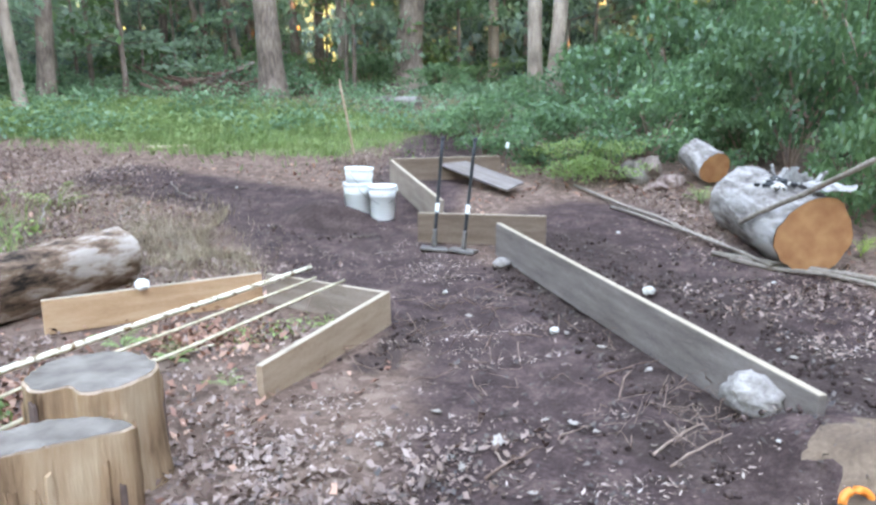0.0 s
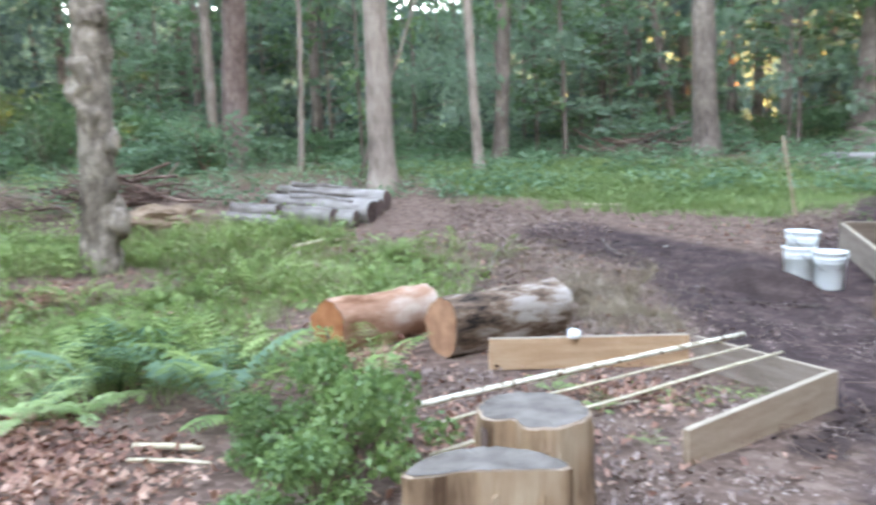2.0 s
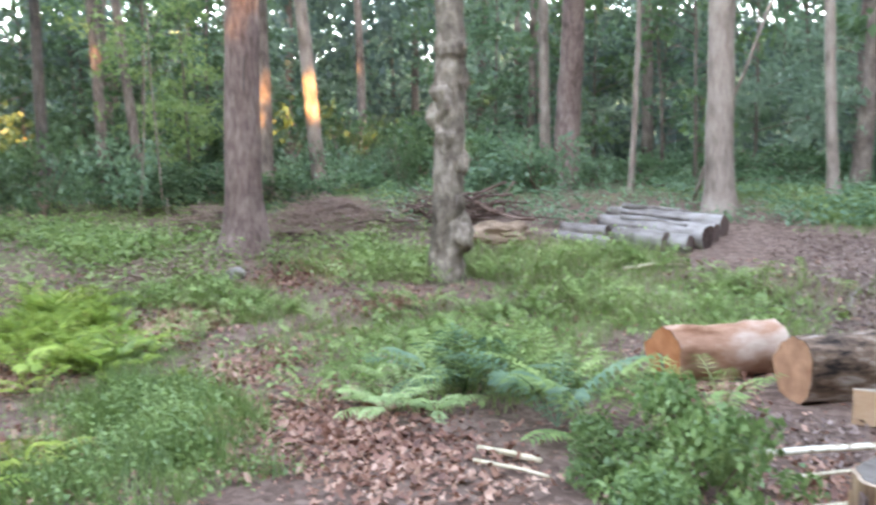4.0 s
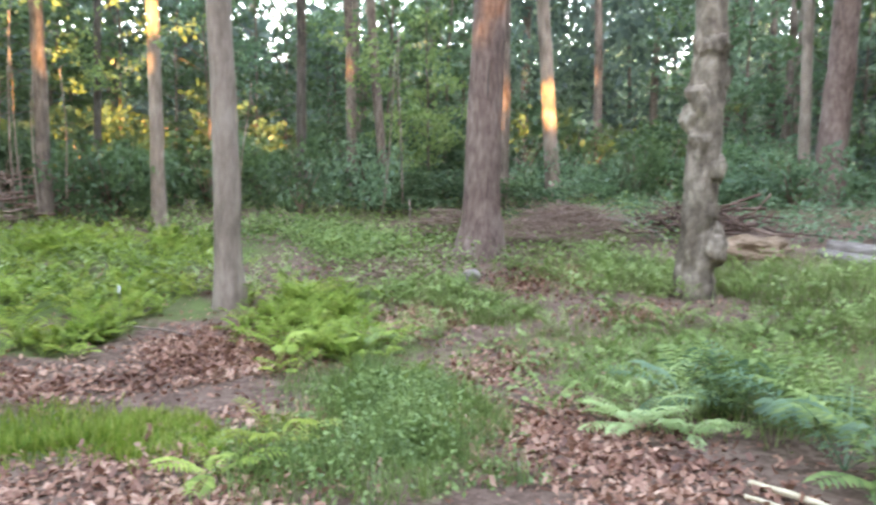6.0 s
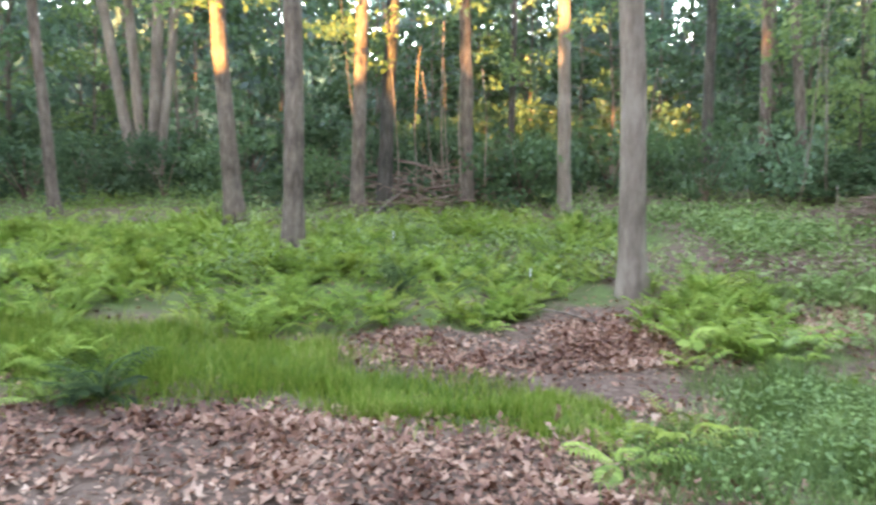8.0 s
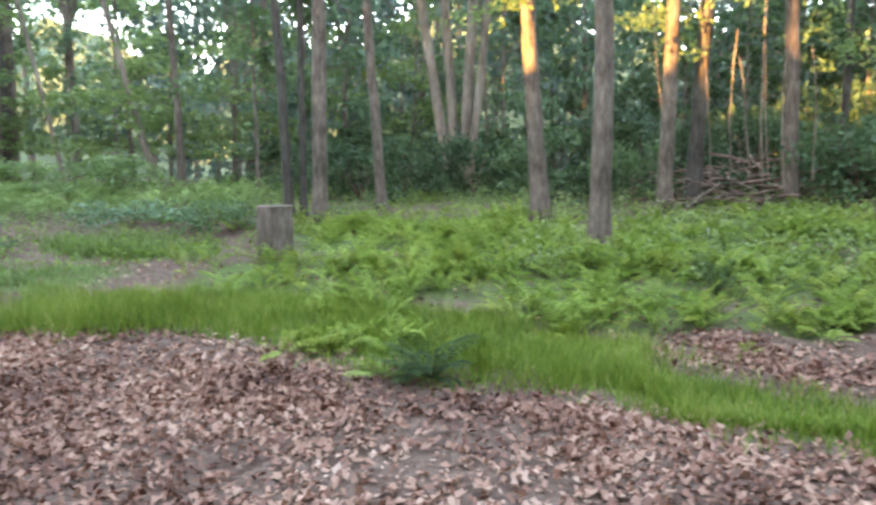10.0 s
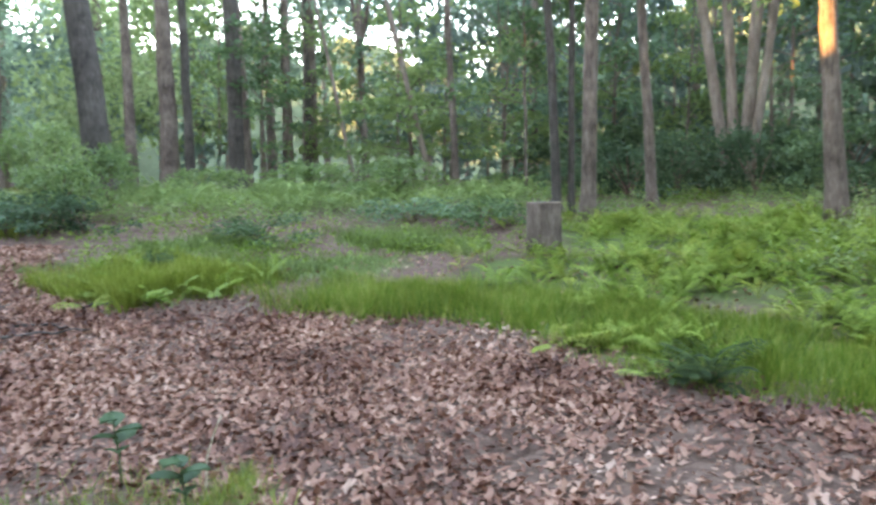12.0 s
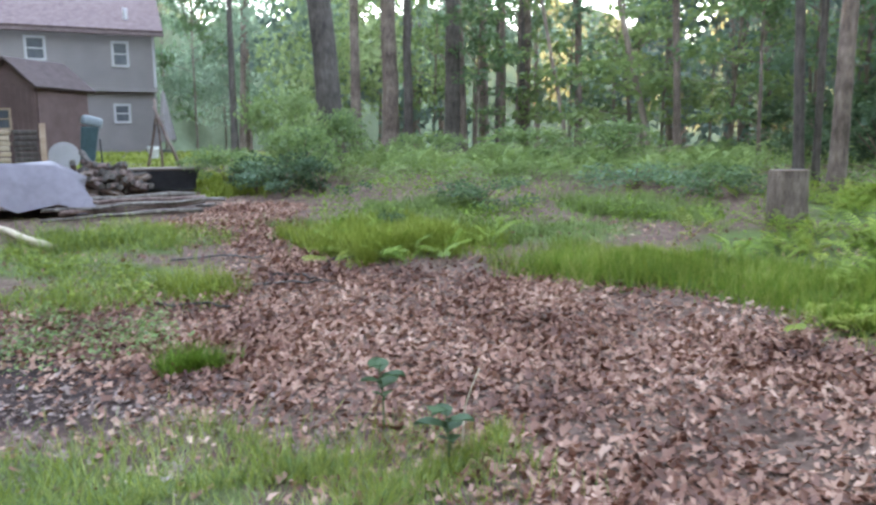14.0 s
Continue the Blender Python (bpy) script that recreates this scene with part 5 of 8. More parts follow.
rng = np.random.default_rng(78)
for yaw in np.arange(-26, 160, 2.0):
    a = yaw + rng.uniform(-1, 1)
    if a > 146:
        continue
    far = 18.0 if a < 58 else (14.8 if a < 128 else 15.0)
    r = far + rng.uniform(0, 3.5) + (1.2 if 60 < a < 75 else 0)
    low = 0.55 if a < 58 else 0.85
    x, y = around(a, r)
    kind = str(rng.choice(["edge2", "edge", "edge2", "thicket"] if a < 58 else (["edge", "thicket", "edge2", "edge2"] if a < 76 else ["edge", "deep", "edge2", "deep2"] if a < 100 else ["deep", "deep2", "deep", "edge"])))
    shrub(x, y, rng.uniform(0.9, 1.6), low * rng.uniform(0.5, 2.1), kind, "green bush at the edge of the woods", rng.uniform(0, 360))
    if int(yaw) % 6:
        continue
    x, y = around(a + 0.7, r + rng.uniform(3, 6))
    shrub(x, y, rng.uniform(1.6, 2.4), low * rng.uniform(1.6, 3.0), str(rng.choice(["edge2", "edge"] if a < 76 else ["deep", "deep2"])), "dark green bush deep in the woods", rng.uniform(0, 360))
# thicket north-east, behind the big log
for a, r, w, h, k in ((6, 11.2, 0.9, 0.8, "thicket"), (2, 10.6, 0.8, 0.7, "thicket"), (-2, 10.6, 1.0, 0.9, "thicket"), (-6, 10.9, 1.0, 1.0, "thicket"), (-9, 11.6, 1.1, 1.3, "thicket"), (4, 13, 1.1, 0.6, "thicket"), (-3, 13.2, 1.3, 1.5, "thicket"),
                      (-7, 13.5, 1.4, 2.1, "thicket"), (-12, 12.5, 1.4, 2.4, "tall"), (-15, 10.5, 1.4, 2.2, "tall"), (-18, 11.5, 1.5, 2.8, "tall"), (-21, 9.8, 1.3, 2.4, "tall"), (-14, 14, 1.6, 3.2, "tall"), (-24, 9, 1.3, 2.4, "tall"),
                      (8, 12.4, 0.6, 0.45, "thicket"), (-0.5, 9.9, 0.7, 0.5, "low"), (-3.5, 9.8, 0.6, 0.5, "low"), (-19, 9.1, 0.7, 0.9, "thicket"), (-12, 10.9, 0.8, 0.8, "thicket"), (0, 15.4, 1.3, 0.8, "thicket")):
    x, y = around(a, r)
    shrub(x, y, w, h, k, "dense green bush behind the logs", a * 31, "thicket behind the logs")
# bushes to the south
for a, r, w, h, k in ((179.5, 12.9, 0.75, 0.62, "deep"), (182.5, 13.2, 0.8, 0.6, "deep2"), (186.2, 13.6, 0.8, 0.7, "pale"), (184.2, 13.1, 0.6, 0.6, "edge2"), (181, 14.2, 0.9, 1.0, "pale"), (174.9, 9.5, 0.26, 0.34, "deep"), (182, 15.6, 1.0, 1.6, "pale"), (178, 15.5, 0.9, 1.2, "pale"), (172, 19, 1.1, 0.7, "pale"),
                      (167, 17, 1.0, 0.45, "pale"), (162, 16, 1.0, 0.4, "pale"), (157, 13, 1.0, 0.5, "edge2"), (152, 12.5, 0.9, 0.5, "edge"), (164, 18, 1.3, 0.8, "pale"), (158, 17, 1.3, 0.9, "pale"), (168, 11.5, 0.8, 0.45, "edge")):
    x, y = around(a, r)
    shrub(x, y, w, h, k, "leafy bush by the lawn", a * 17, "bushes by the lawn")
shrub(-2.8, 2.12, 0.5, 0.62, "near", "leafy green shrub beside the tree stumps", 20, "shrubs in the clearing")
shrub(-2.62, 1.75, 0.4, 0.42, "near", "leafy green shrub beside the tree stumps", 150, "shrubs in the clearing")
shrub(-3.25, 2.05, 0.34, 0.36, "near", "low leafy weeds beside the leafy shrub", 70, "shrubs in the clearing")


def far_woods():
    """Leaf masses and thin trunks deep in the woods, all round; haze is put into the leaf colours."""
    rng = np.random.default_rng(99)
    k = 900
    a = np.radians(rng.uniform(-34, 206, k))
    r = rng.uniform(25, 47, k)
    x, y = CX - r * np.sin(a), CY + r * np.cos(a)
    bear = np.degrees(np.arctan2(-(x - CX), y - CY)) % 360
    keep = ~((bear > 189) & (bear < 225) & (r < 47)) & ~((bear > 145) & (bear <= 189) & ((np.arange(k) % 5 < np.where(bear > 160, 4, 1)) | (r < 30)))
    x, y = x[keep], y[keep]
    z = rng.uniform(0.3, 13, len(x))
    c = np.stack([x, y, z + ground_np(x, y)], -1)
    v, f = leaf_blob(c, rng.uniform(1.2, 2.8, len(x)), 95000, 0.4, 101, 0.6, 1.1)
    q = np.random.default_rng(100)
    # the M_FERN_LIGHT clumps have backlight painted in as bright yellow-green
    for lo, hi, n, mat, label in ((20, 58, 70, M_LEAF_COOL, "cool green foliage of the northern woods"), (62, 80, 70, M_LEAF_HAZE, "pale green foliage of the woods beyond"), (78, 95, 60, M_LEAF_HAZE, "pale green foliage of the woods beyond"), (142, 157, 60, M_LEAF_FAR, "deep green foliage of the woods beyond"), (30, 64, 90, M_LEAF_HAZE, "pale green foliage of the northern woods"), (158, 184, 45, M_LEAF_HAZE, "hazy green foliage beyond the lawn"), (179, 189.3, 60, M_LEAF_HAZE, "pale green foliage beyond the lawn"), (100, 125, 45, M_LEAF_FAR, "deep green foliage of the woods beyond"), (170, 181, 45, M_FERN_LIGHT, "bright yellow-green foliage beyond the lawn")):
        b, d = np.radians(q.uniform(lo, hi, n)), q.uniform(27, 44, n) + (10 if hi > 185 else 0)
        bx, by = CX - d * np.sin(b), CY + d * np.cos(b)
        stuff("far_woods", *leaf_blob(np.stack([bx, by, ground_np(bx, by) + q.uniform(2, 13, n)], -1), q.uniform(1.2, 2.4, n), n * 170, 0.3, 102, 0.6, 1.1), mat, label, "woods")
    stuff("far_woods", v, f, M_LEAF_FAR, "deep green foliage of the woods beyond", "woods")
    b, d = np.radians(q.uniform(52, 150, 230)), q.uniform(36, 50, 230)
    tops = np.stack([CX - d * np.sin(b), CY + d * np.cos(b), q.uniform(11, 23, 230)], -1)
    tops = tops[(b < radians(83)) | (b > radians(97))]
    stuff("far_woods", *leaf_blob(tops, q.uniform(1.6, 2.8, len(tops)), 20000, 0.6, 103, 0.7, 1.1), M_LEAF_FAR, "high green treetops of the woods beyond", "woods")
    pairs = []
    for i in range(190):
        a, r = rng.uniform(0, 6.28), rng.uniform(24, 48)
        x, y = CX + r * math.cos(a), CY + r * math.sin(a)
        if 188 < math.degrees(math.atan2(-(x - CX), y - CY)) % 360 < 225:
            continue
        p = trunk_path(15, rng.normal(0, 0.12), rng.normal(0, 0.12), i, 0.08)[::2] + np.array([x, y, gz(x, y)])
        d = rng.uniform(0.1, 0.24)
        pairs.append(tube(p, d * (1 - 0.6 * np.linspace(0, 1, len(p))), 6, 0, i, False))
    stuff("far_trunks", *merge(pairs), M_BARK_BROWN, "thin brown trunks deep in the woods", "woods", True)


far_woods()


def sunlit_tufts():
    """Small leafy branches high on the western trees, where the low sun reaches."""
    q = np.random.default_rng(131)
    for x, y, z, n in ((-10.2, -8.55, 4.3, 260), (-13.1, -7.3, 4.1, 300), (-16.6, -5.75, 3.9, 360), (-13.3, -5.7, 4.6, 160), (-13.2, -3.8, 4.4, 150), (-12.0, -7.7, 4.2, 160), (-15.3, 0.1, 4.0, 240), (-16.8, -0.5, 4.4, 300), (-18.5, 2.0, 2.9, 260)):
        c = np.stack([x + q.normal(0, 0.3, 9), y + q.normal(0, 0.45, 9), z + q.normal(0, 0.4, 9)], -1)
        # besides the sun, M_LEAF_BRIGHT puts a lit look into the leaf colour
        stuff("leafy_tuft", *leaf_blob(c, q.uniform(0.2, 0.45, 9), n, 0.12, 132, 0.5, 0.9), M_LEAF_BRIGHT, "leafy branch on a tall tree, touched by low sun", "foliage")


sunlit_tufts()


def backdrop():
    """The far edge of the woods: a ragged green rise, tinted for haze, closing the view all round."""
    n, rows = 260, 7
    vs = []
    for i in range(n):
        a = 2 * math.pi * i / n
        top = (11.5 if math.sin(a) < -0.75 else 13.5) + 4.5 * noise.fractal(Vector((math.cos(a) * 14, math.sin(a) * 14, 2)), 0.8, 2.1, 5)
        for j in range(rows):
            t = j / (rows - 1)
            r = 62 + 3 * t + 2.5 * noise.noise(Vector((math.cos(a) * 30, math.sin(a) * 30, t * 5)))
            vs.append((CX + r * math.cos(a), CY + r * math.sin(a), 0.8 + top * t))
    fs = [(i * rows + j, ((i + 1) % n) * rows + j, ((i + 1) % n) * rows + j + 1, i * rows + j + 1) for i in range(n) for j in range(rows - 1)]
    far_green = surface("hazed_far_foliage", [(0.075, 0.1, 0.062), (0.1, 0.13, 0.083), (0.13, 0.165, 0.108)], 1.1, 1.0, 0.6, 5.0, spec=0.05)
    # faint glow in the leaf colour imitates haze; no lamp stands there
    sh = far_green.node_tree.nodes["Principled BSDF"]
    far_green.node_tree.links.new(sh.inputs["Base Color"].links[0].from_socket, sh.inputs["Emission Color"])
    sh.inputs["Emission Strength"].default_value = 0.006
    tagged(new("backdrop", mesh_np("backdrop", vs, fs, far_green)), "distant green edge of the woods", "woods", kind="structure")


backdrop()
for i, (yaw, r) in enumerate(((109.8, 14.4), (111.2, 14.2), (112.0, 15.0), (112.6, 14.3), (113.3, 14.6), (114.4, 14.9), (116.0, 14.7), (118.6, 14.6), (98.3, 14.6), (88, 14.4), (86.2, 15))):
    x, y = around(yaw, r)
    q = np.random.default_rng(800 + i).normal(0, 0.25, 2)
    tagged(rod("bare_sapling", (x, y, gz(x, y) - 0.1), (x + q[0], y + q[1], gz(x, y) + 2.6 + 0.5 * (i % 4)), 0.02, M_BARK_PALE, None, 6, 0.4, 0.08, 0.05, 810 + i), "thin bare sapling stem in the undergrowth", "sapling", "bare sapling stems")


def east_woods():
    """An unseen belt of woods closing the clearing, added to block the low sun."""
    rng = np.random.default_rng(55)
    k = 2000
    a = np.radians(rng.uniform(226, 338, k))
    r = rng.uniform(15, 24, k)
    x, y = CX - r * np.sin(a), CY + r * np.cos(a)
    back = np.arange(k) % 4 == 0
    x, y = np.where(back, rng.uniform(23, 31, k), x), np.where(back, rng.uniform(-55, -12, k), y)
    # heights are set so that sun reaches only some western trunks
    z = np.where(rng.uniform(0, 1, k) < 0.95, 6.5 * rng.uniform(0.03, 1, k), rng.uniform(8.0, 14, k))
    z = np.where((y > 2.6) & (y < 8.0), z * 0.72, z)
    z = np.where((y > -11.5) & (y < -8.0), np.minimum(z * 0.75, 5.0), z)
    z = np.where((y < -12.8) | (y > 8.0), 15 * rng.uniform(0.03, 1, k), z)
    z = np.where((y > -3.7) & (y < -2.1) & ~back, 9.0 * rng.uniform(0.03, 1, k), z)
    v, f = leaf_blob(np.stack([x, y, z + ground_np(x, y)], -1), rng.uniform(1.0, 1.9, k), 56000, 1.15, 56, 0.7, 1.1)
    m = 900
    a, r = np.radians(rng.uniform(222, 342, m)), rng.uniform(22, 32, m)
    tops = np.stack([CX - r * np.sin(a), CY + r * np.cos(a), rng.uniform(13, 27, m)], -1)
    v, f = merge([(v, f), leaf_blob(tops, rng.uniform(1.5, 2.6, m), 13000, 2.0, 57, 0.8, 1.1)])
    q = np.random.default_rng(58)
    deep = np.stack([q.uniform(24, 30, 240), q.uniform(-38, -21, 240), q.uniform(0.5, 16, 240)], -1)
    v, f = merge([(v, f), leaf_blob(deep, q.uniform(1.2, 1.9, 240), 8000, 1.15, 59, 0.7, 1.1)])
    high = np.stack([q.uniform(24, 31, 200), q.uniform(-60, -23, 200), q.uniform(14, 23, 200)], -1)
    v, f = merge([(v, f), leaf_blob(high, q.uniform(1.5, 2.4, 200), 5000, 1.5, 60, 0.8, 1.1)])
    b, d = np.radians(q.uniform(326, 374, 420)), q.uniform(33, 50, 420)
    north = np.stack([CX - d * np.sin(b), CY + d * np.cos(b), q.uniform(1, 23, 420)], -1)
    v, f = merge([(v, f), leaf_blob(north, q.uniform(1.5, 2.4, 420), 8000, 1.6, 61, 0.8, 1.1)])
    stuff("east_woods", v, f, M_LEAF_DEEP, "unseen green belt added to block the low sun", "woods")
    pairs = []
    for i in range(40):
        b, q = math.radians(rng.uniform(226, 338)), rng.uniform(15, 24)
        x, y = CX - q * math.sin(b), CY + q * math.cos(b)
        p = trunk_path(12, 0, 0, i, 0.08)[::2] + np.array([x, y, gz(x, y)])
        pairs.append(tube(p, 0.16 * (1 - 0.6 * np.linspace(0, 1, len(p))), 6, 0, i, False))
    stuff("sun_block_trunks", *merge(pairs), M_BARK_BROWN, "brown trunks in the belt of woods", "woods", True)


east_woods()


# ---------------------------------------------------------------- logs, stumps, boards
def log(name, x, y, z, length, r0, r1, turn, dip, bark, cut, label, seed, group="logs", bark_label="", cut_label="", rough=0.07, sides=28):
    """A sawn log along its own x axis; the sawn ends are parts of their own."""
    e = holder(name, x, y, z, label, "log", group, turn, 0, dip)
    s = np.linspace(-0.5, 0.5, 9)
    rng = np.random.default_rng(seed)
    p = np.stack([s * length, rng.normal(0, r0 * 0.02, 9), rng.normal(0, r0 * 0.02, 9)], -1)
    rad = r0 + (r1 - r0) * (s + 0.5)
    v, f = tube(p, rad, sides, rough, seed, caps=False)
    part("bark", mesh_np("bark", v, f, bark, True), None, e, bark_label)
    for i in (0, 8):
        ring = v[i * sides:(i + 1) * sides] * np.array([1, 0.985, 0.985])
        ring = ring + np.array([0.004 if i else -0.004, 0, 0])
        ctr = ring.mean(0)
        m = Matrix(((0, 0, 1, 0), (0, 1, 0, 0), (-1, 0, 0, 0), (0, 0, 0, 1)))
        bm = bmesh.new()
        inner = [bm.verts.new(m.inverted() @ Vector(ctr + (q - ctr) * 0.55 + np.array([0.004 * (1 if i else -1), 0, 0]) - ctr)) for q in ring]
        outer = [bm.verts.new(m.inverted() @ Vector(q - ctr)) for q in ring]
        bm.faces.new(inner if i else inner[::-1])
        for j in range(sides):
            k = (j + 1) % sides
            fc = (outer[j], outer[k], inner[k], inner[j])
            bm.faces.new(fc if i else fc[::-1])
        o = part("cut_face", bm, cut, e, cut_label)
        o.matrix_basis = Matrix.Translation(Vector(ctr)) @ m
    return e


def stump(x, y, r, h, bark, cut, label, seed, flare=1.1, tilt=0.0, groove=0.05, strips=0, notch=(0, 0, 1), scoop=None):
    """A sawn stump: grooved sides, torn strips of bark, a pale rim and a weathered top."""
    def lobed(b):
        """How far the side draws in at a bearing, where the trunk was lobed."""
        if scoop:
            return scoop(b)
        return 1 - notch[1] * np.exp(-(np.angle(np.exp(1j * (b - radians(notch[0])))) / notch[2]) ** 2)

    e = holder("tree_stump", x, y, gz(x, y) - 0.02, label, "tree stump", "tree stumps", 0, tilt, 0)
    rng = np.random.default_rng(seed)
    sides = 56
    t = np.linspace(0, 1, 9)
    v, f = tube(np.stack([0 * t, 0 * t, t * h], -1), r * (1 + (flare - 1) * np.exp(-t * 4)), sides, 0.03, seed, caps=False)
    a = np.arctan2(v[:, 1], v[:, 0])
    for k in range(9):
        v[:, :2] *= (1 - groove * rng.uniform(0.5, 2.2) * np.exp(-((np.angle(np.exp(1j * (a - rng.uniform(-3.14, 3.14))))) / rng.uniform(0.06, 0.2)) ** 2))[:, None]
    v[:, :2] *= lobed(a)[:, None]
    part("bark", mesh_np("bark", v, f, bark, True), None, e)
    ring = v[8 * sides:9 * sides]
    bm = bmesh.new()
    inner = [bm.verts.new(Vector(q * np.array([0.955, 0.955, 1]) + np.array([0, 0, 0.004 + 0.006 * rng.uniform() - h]))) for q in ring]
    core = [bm.verts.new(Vector(q * np.array([0.4, 0.4, 1]) + np.array([0, 0, 0.008 - h]))) for q in ring]
    bm.faces.new(core)
    for j in range(sides):
        k = (j + 1) % sides
        bm.faces.new((inner[j], inner[k], core[k], core[j]))
    o = part("cut_top", bm, cut, e, "grey weathered sawn top")
    o.location = (0, 0, h)
    bm = bmesh.new()
    outer = [bm.verts.new(Vector(q * np.array([1.0, 1.0, 1]) + np.array([0, 0, 0.001 - 0.012 * rng.uniform()]))) for q in ring]
    inner = [bm.verts.new(Vector(q * np.array([0.95, 0.95, 1]) + np.array([0, 0, 0.005]))) for q in ring]
    for j in range(sides):
        k = (j + 1) % sides
        bm.faces.new((outer[j], outer[k], inner[k], inner[j]))
    part("rim", bm, M_BOARD, e, "pale torn rim")
    for i in range(strips):
        b = rng.uniform(0, 6.28)
        w, z0, z1 = rng.uniform(0.025, 0.07), h * rng.choice([0.0, 0.0, 0.25]), h * rng.uniform(0.55, 0.97)
        bm = bmesh.new()
        box(bm, (w, rng.uniform(0.014, 0.026), z1 - z0), (0, 0, (z0 + z1) / 2), bevel=0.005)
        for q in bm.verts:
            if q.co.z > (z0 + z1) / 2:
                q.co.x *= 0.55
                q.co.z += rng.uniform(-0.03, 0.0)
            q.co.x += 0.02 * noise.noise(Vector((q.co.z * 4, i, 0)))
        bmesh.ops.transform(bm, matrix=pose(0, 0, 0, 0, 0, math.degrees(b)) @ pose(0, -r * (0.012 + lobed(b - math.pi / 2)), 0), verts=bm.verts)
        part("bark_strip", bm, (bark, bark, M_BARK_RED, bark, bark)[i % 5], e)
    return e


stump(-1.96, 2.44, 0.255, 0.47, M_WOOD_STRIPPED, M_CUT_GREY, "sawn stump with torn orange sides", 501, groove=0.03, strips=22, notch=(-85, 0.4, 0.3))
def crescent(b):
    """Plan of the wide stump: a round back, a flat torn face and one lobe standing forward."""
    turn = np.angle(np.exp(1j * (np.asarray(b, float) - radians(-48.7))))
    c = 0.17 * np.cos(turn)
    back = c + np.sqrt(0.325 ** 2 - 0.17 ** 2 + c * c)
    face = 0.07 / np.maximum(0.05, np.cos(turn))
    w = np.clip((turn + radians(72)) / 0.3, 0, 1)
    return np.where(w > 0, np.minimum(back, face * w + back * (1 - w)), back) / 0.325


stump(-1.745, 1.86, 0.325, 0.47, M_WOOD_STRIPPED, M_CUT_GREY, "wide sawn stump with pale stripped sides", 502, flare=1.04, groove=0.015, strips=22, scoop=crescent)
stump(-5.95, -9.24, 0.235, 0.68, M_BARK_BROWN, M_CUT_GREY, "tall sawn tree stump standing among ferns", 503, flare=1.05)

# sawn logs west of the board frame
log("log", -4.74, 4.1, 0.225, 1.02, 0.235, 0.225, 84, 0, M_LOG_PEELED, M_CUT_ORANGE, "short log with orange cut end and stripped bark", 511, rough=0.12, cut_label="bright orange sawn end")
rod("crack", (-0.522, 0.02, 0.02), (-0.522, -0.03, -0.19), 0.012, M_BARK_DARK, bpy.data.objects["log"], 5, 1.8, 0.01, 0.2, 3, "dark drying crack")
log("log", -3.9, 4.72, 0.235, 1.22, 0.245, 0.235, 77, 0, M_BARK_ROT, M_CUT_TAN, "old log with dark rotting bark and pale fungus", 512, rough=0.13, cut_label="tan sawn end")
# big logs north-east
log("log", 1.64, 6.98, gz(1.64, 6.98) + 0.28, 1.42, 0.315, 0.325, 102, -4, M_LOG_GREY, M_CUT_OCHRE, "thick grey log with a tan sawn end", 513, "logs", cut_label="tan sawn end", rough=0.09)
log("log", 1.33, 9.3, gz(1.42, 9.2) + 0.28, 0.55, 0.19, 0.17, 114, -16, M_LOG_GREY, M_CUT_OCHRE, "short grey log propped up behind the thick log", 514, cut_label="orange sawn end")
log("log", -3.7, 14.45, gz(-3.7, 14.45) + 0.1, 1.9, 0.09, 0.08, -50, 0, M_LOG_GREY, M_CUT_GREY, "fallen log lying in the grass", 516)
log("log", -8.6, 16.6, gz(-8.6, 16.6) + 0.35, 2.0, 0.06, 0.04, 20, -24, M_BARK_GREY, M_CUT_TAN, "thin fallen trunk by the brush pile", 517)


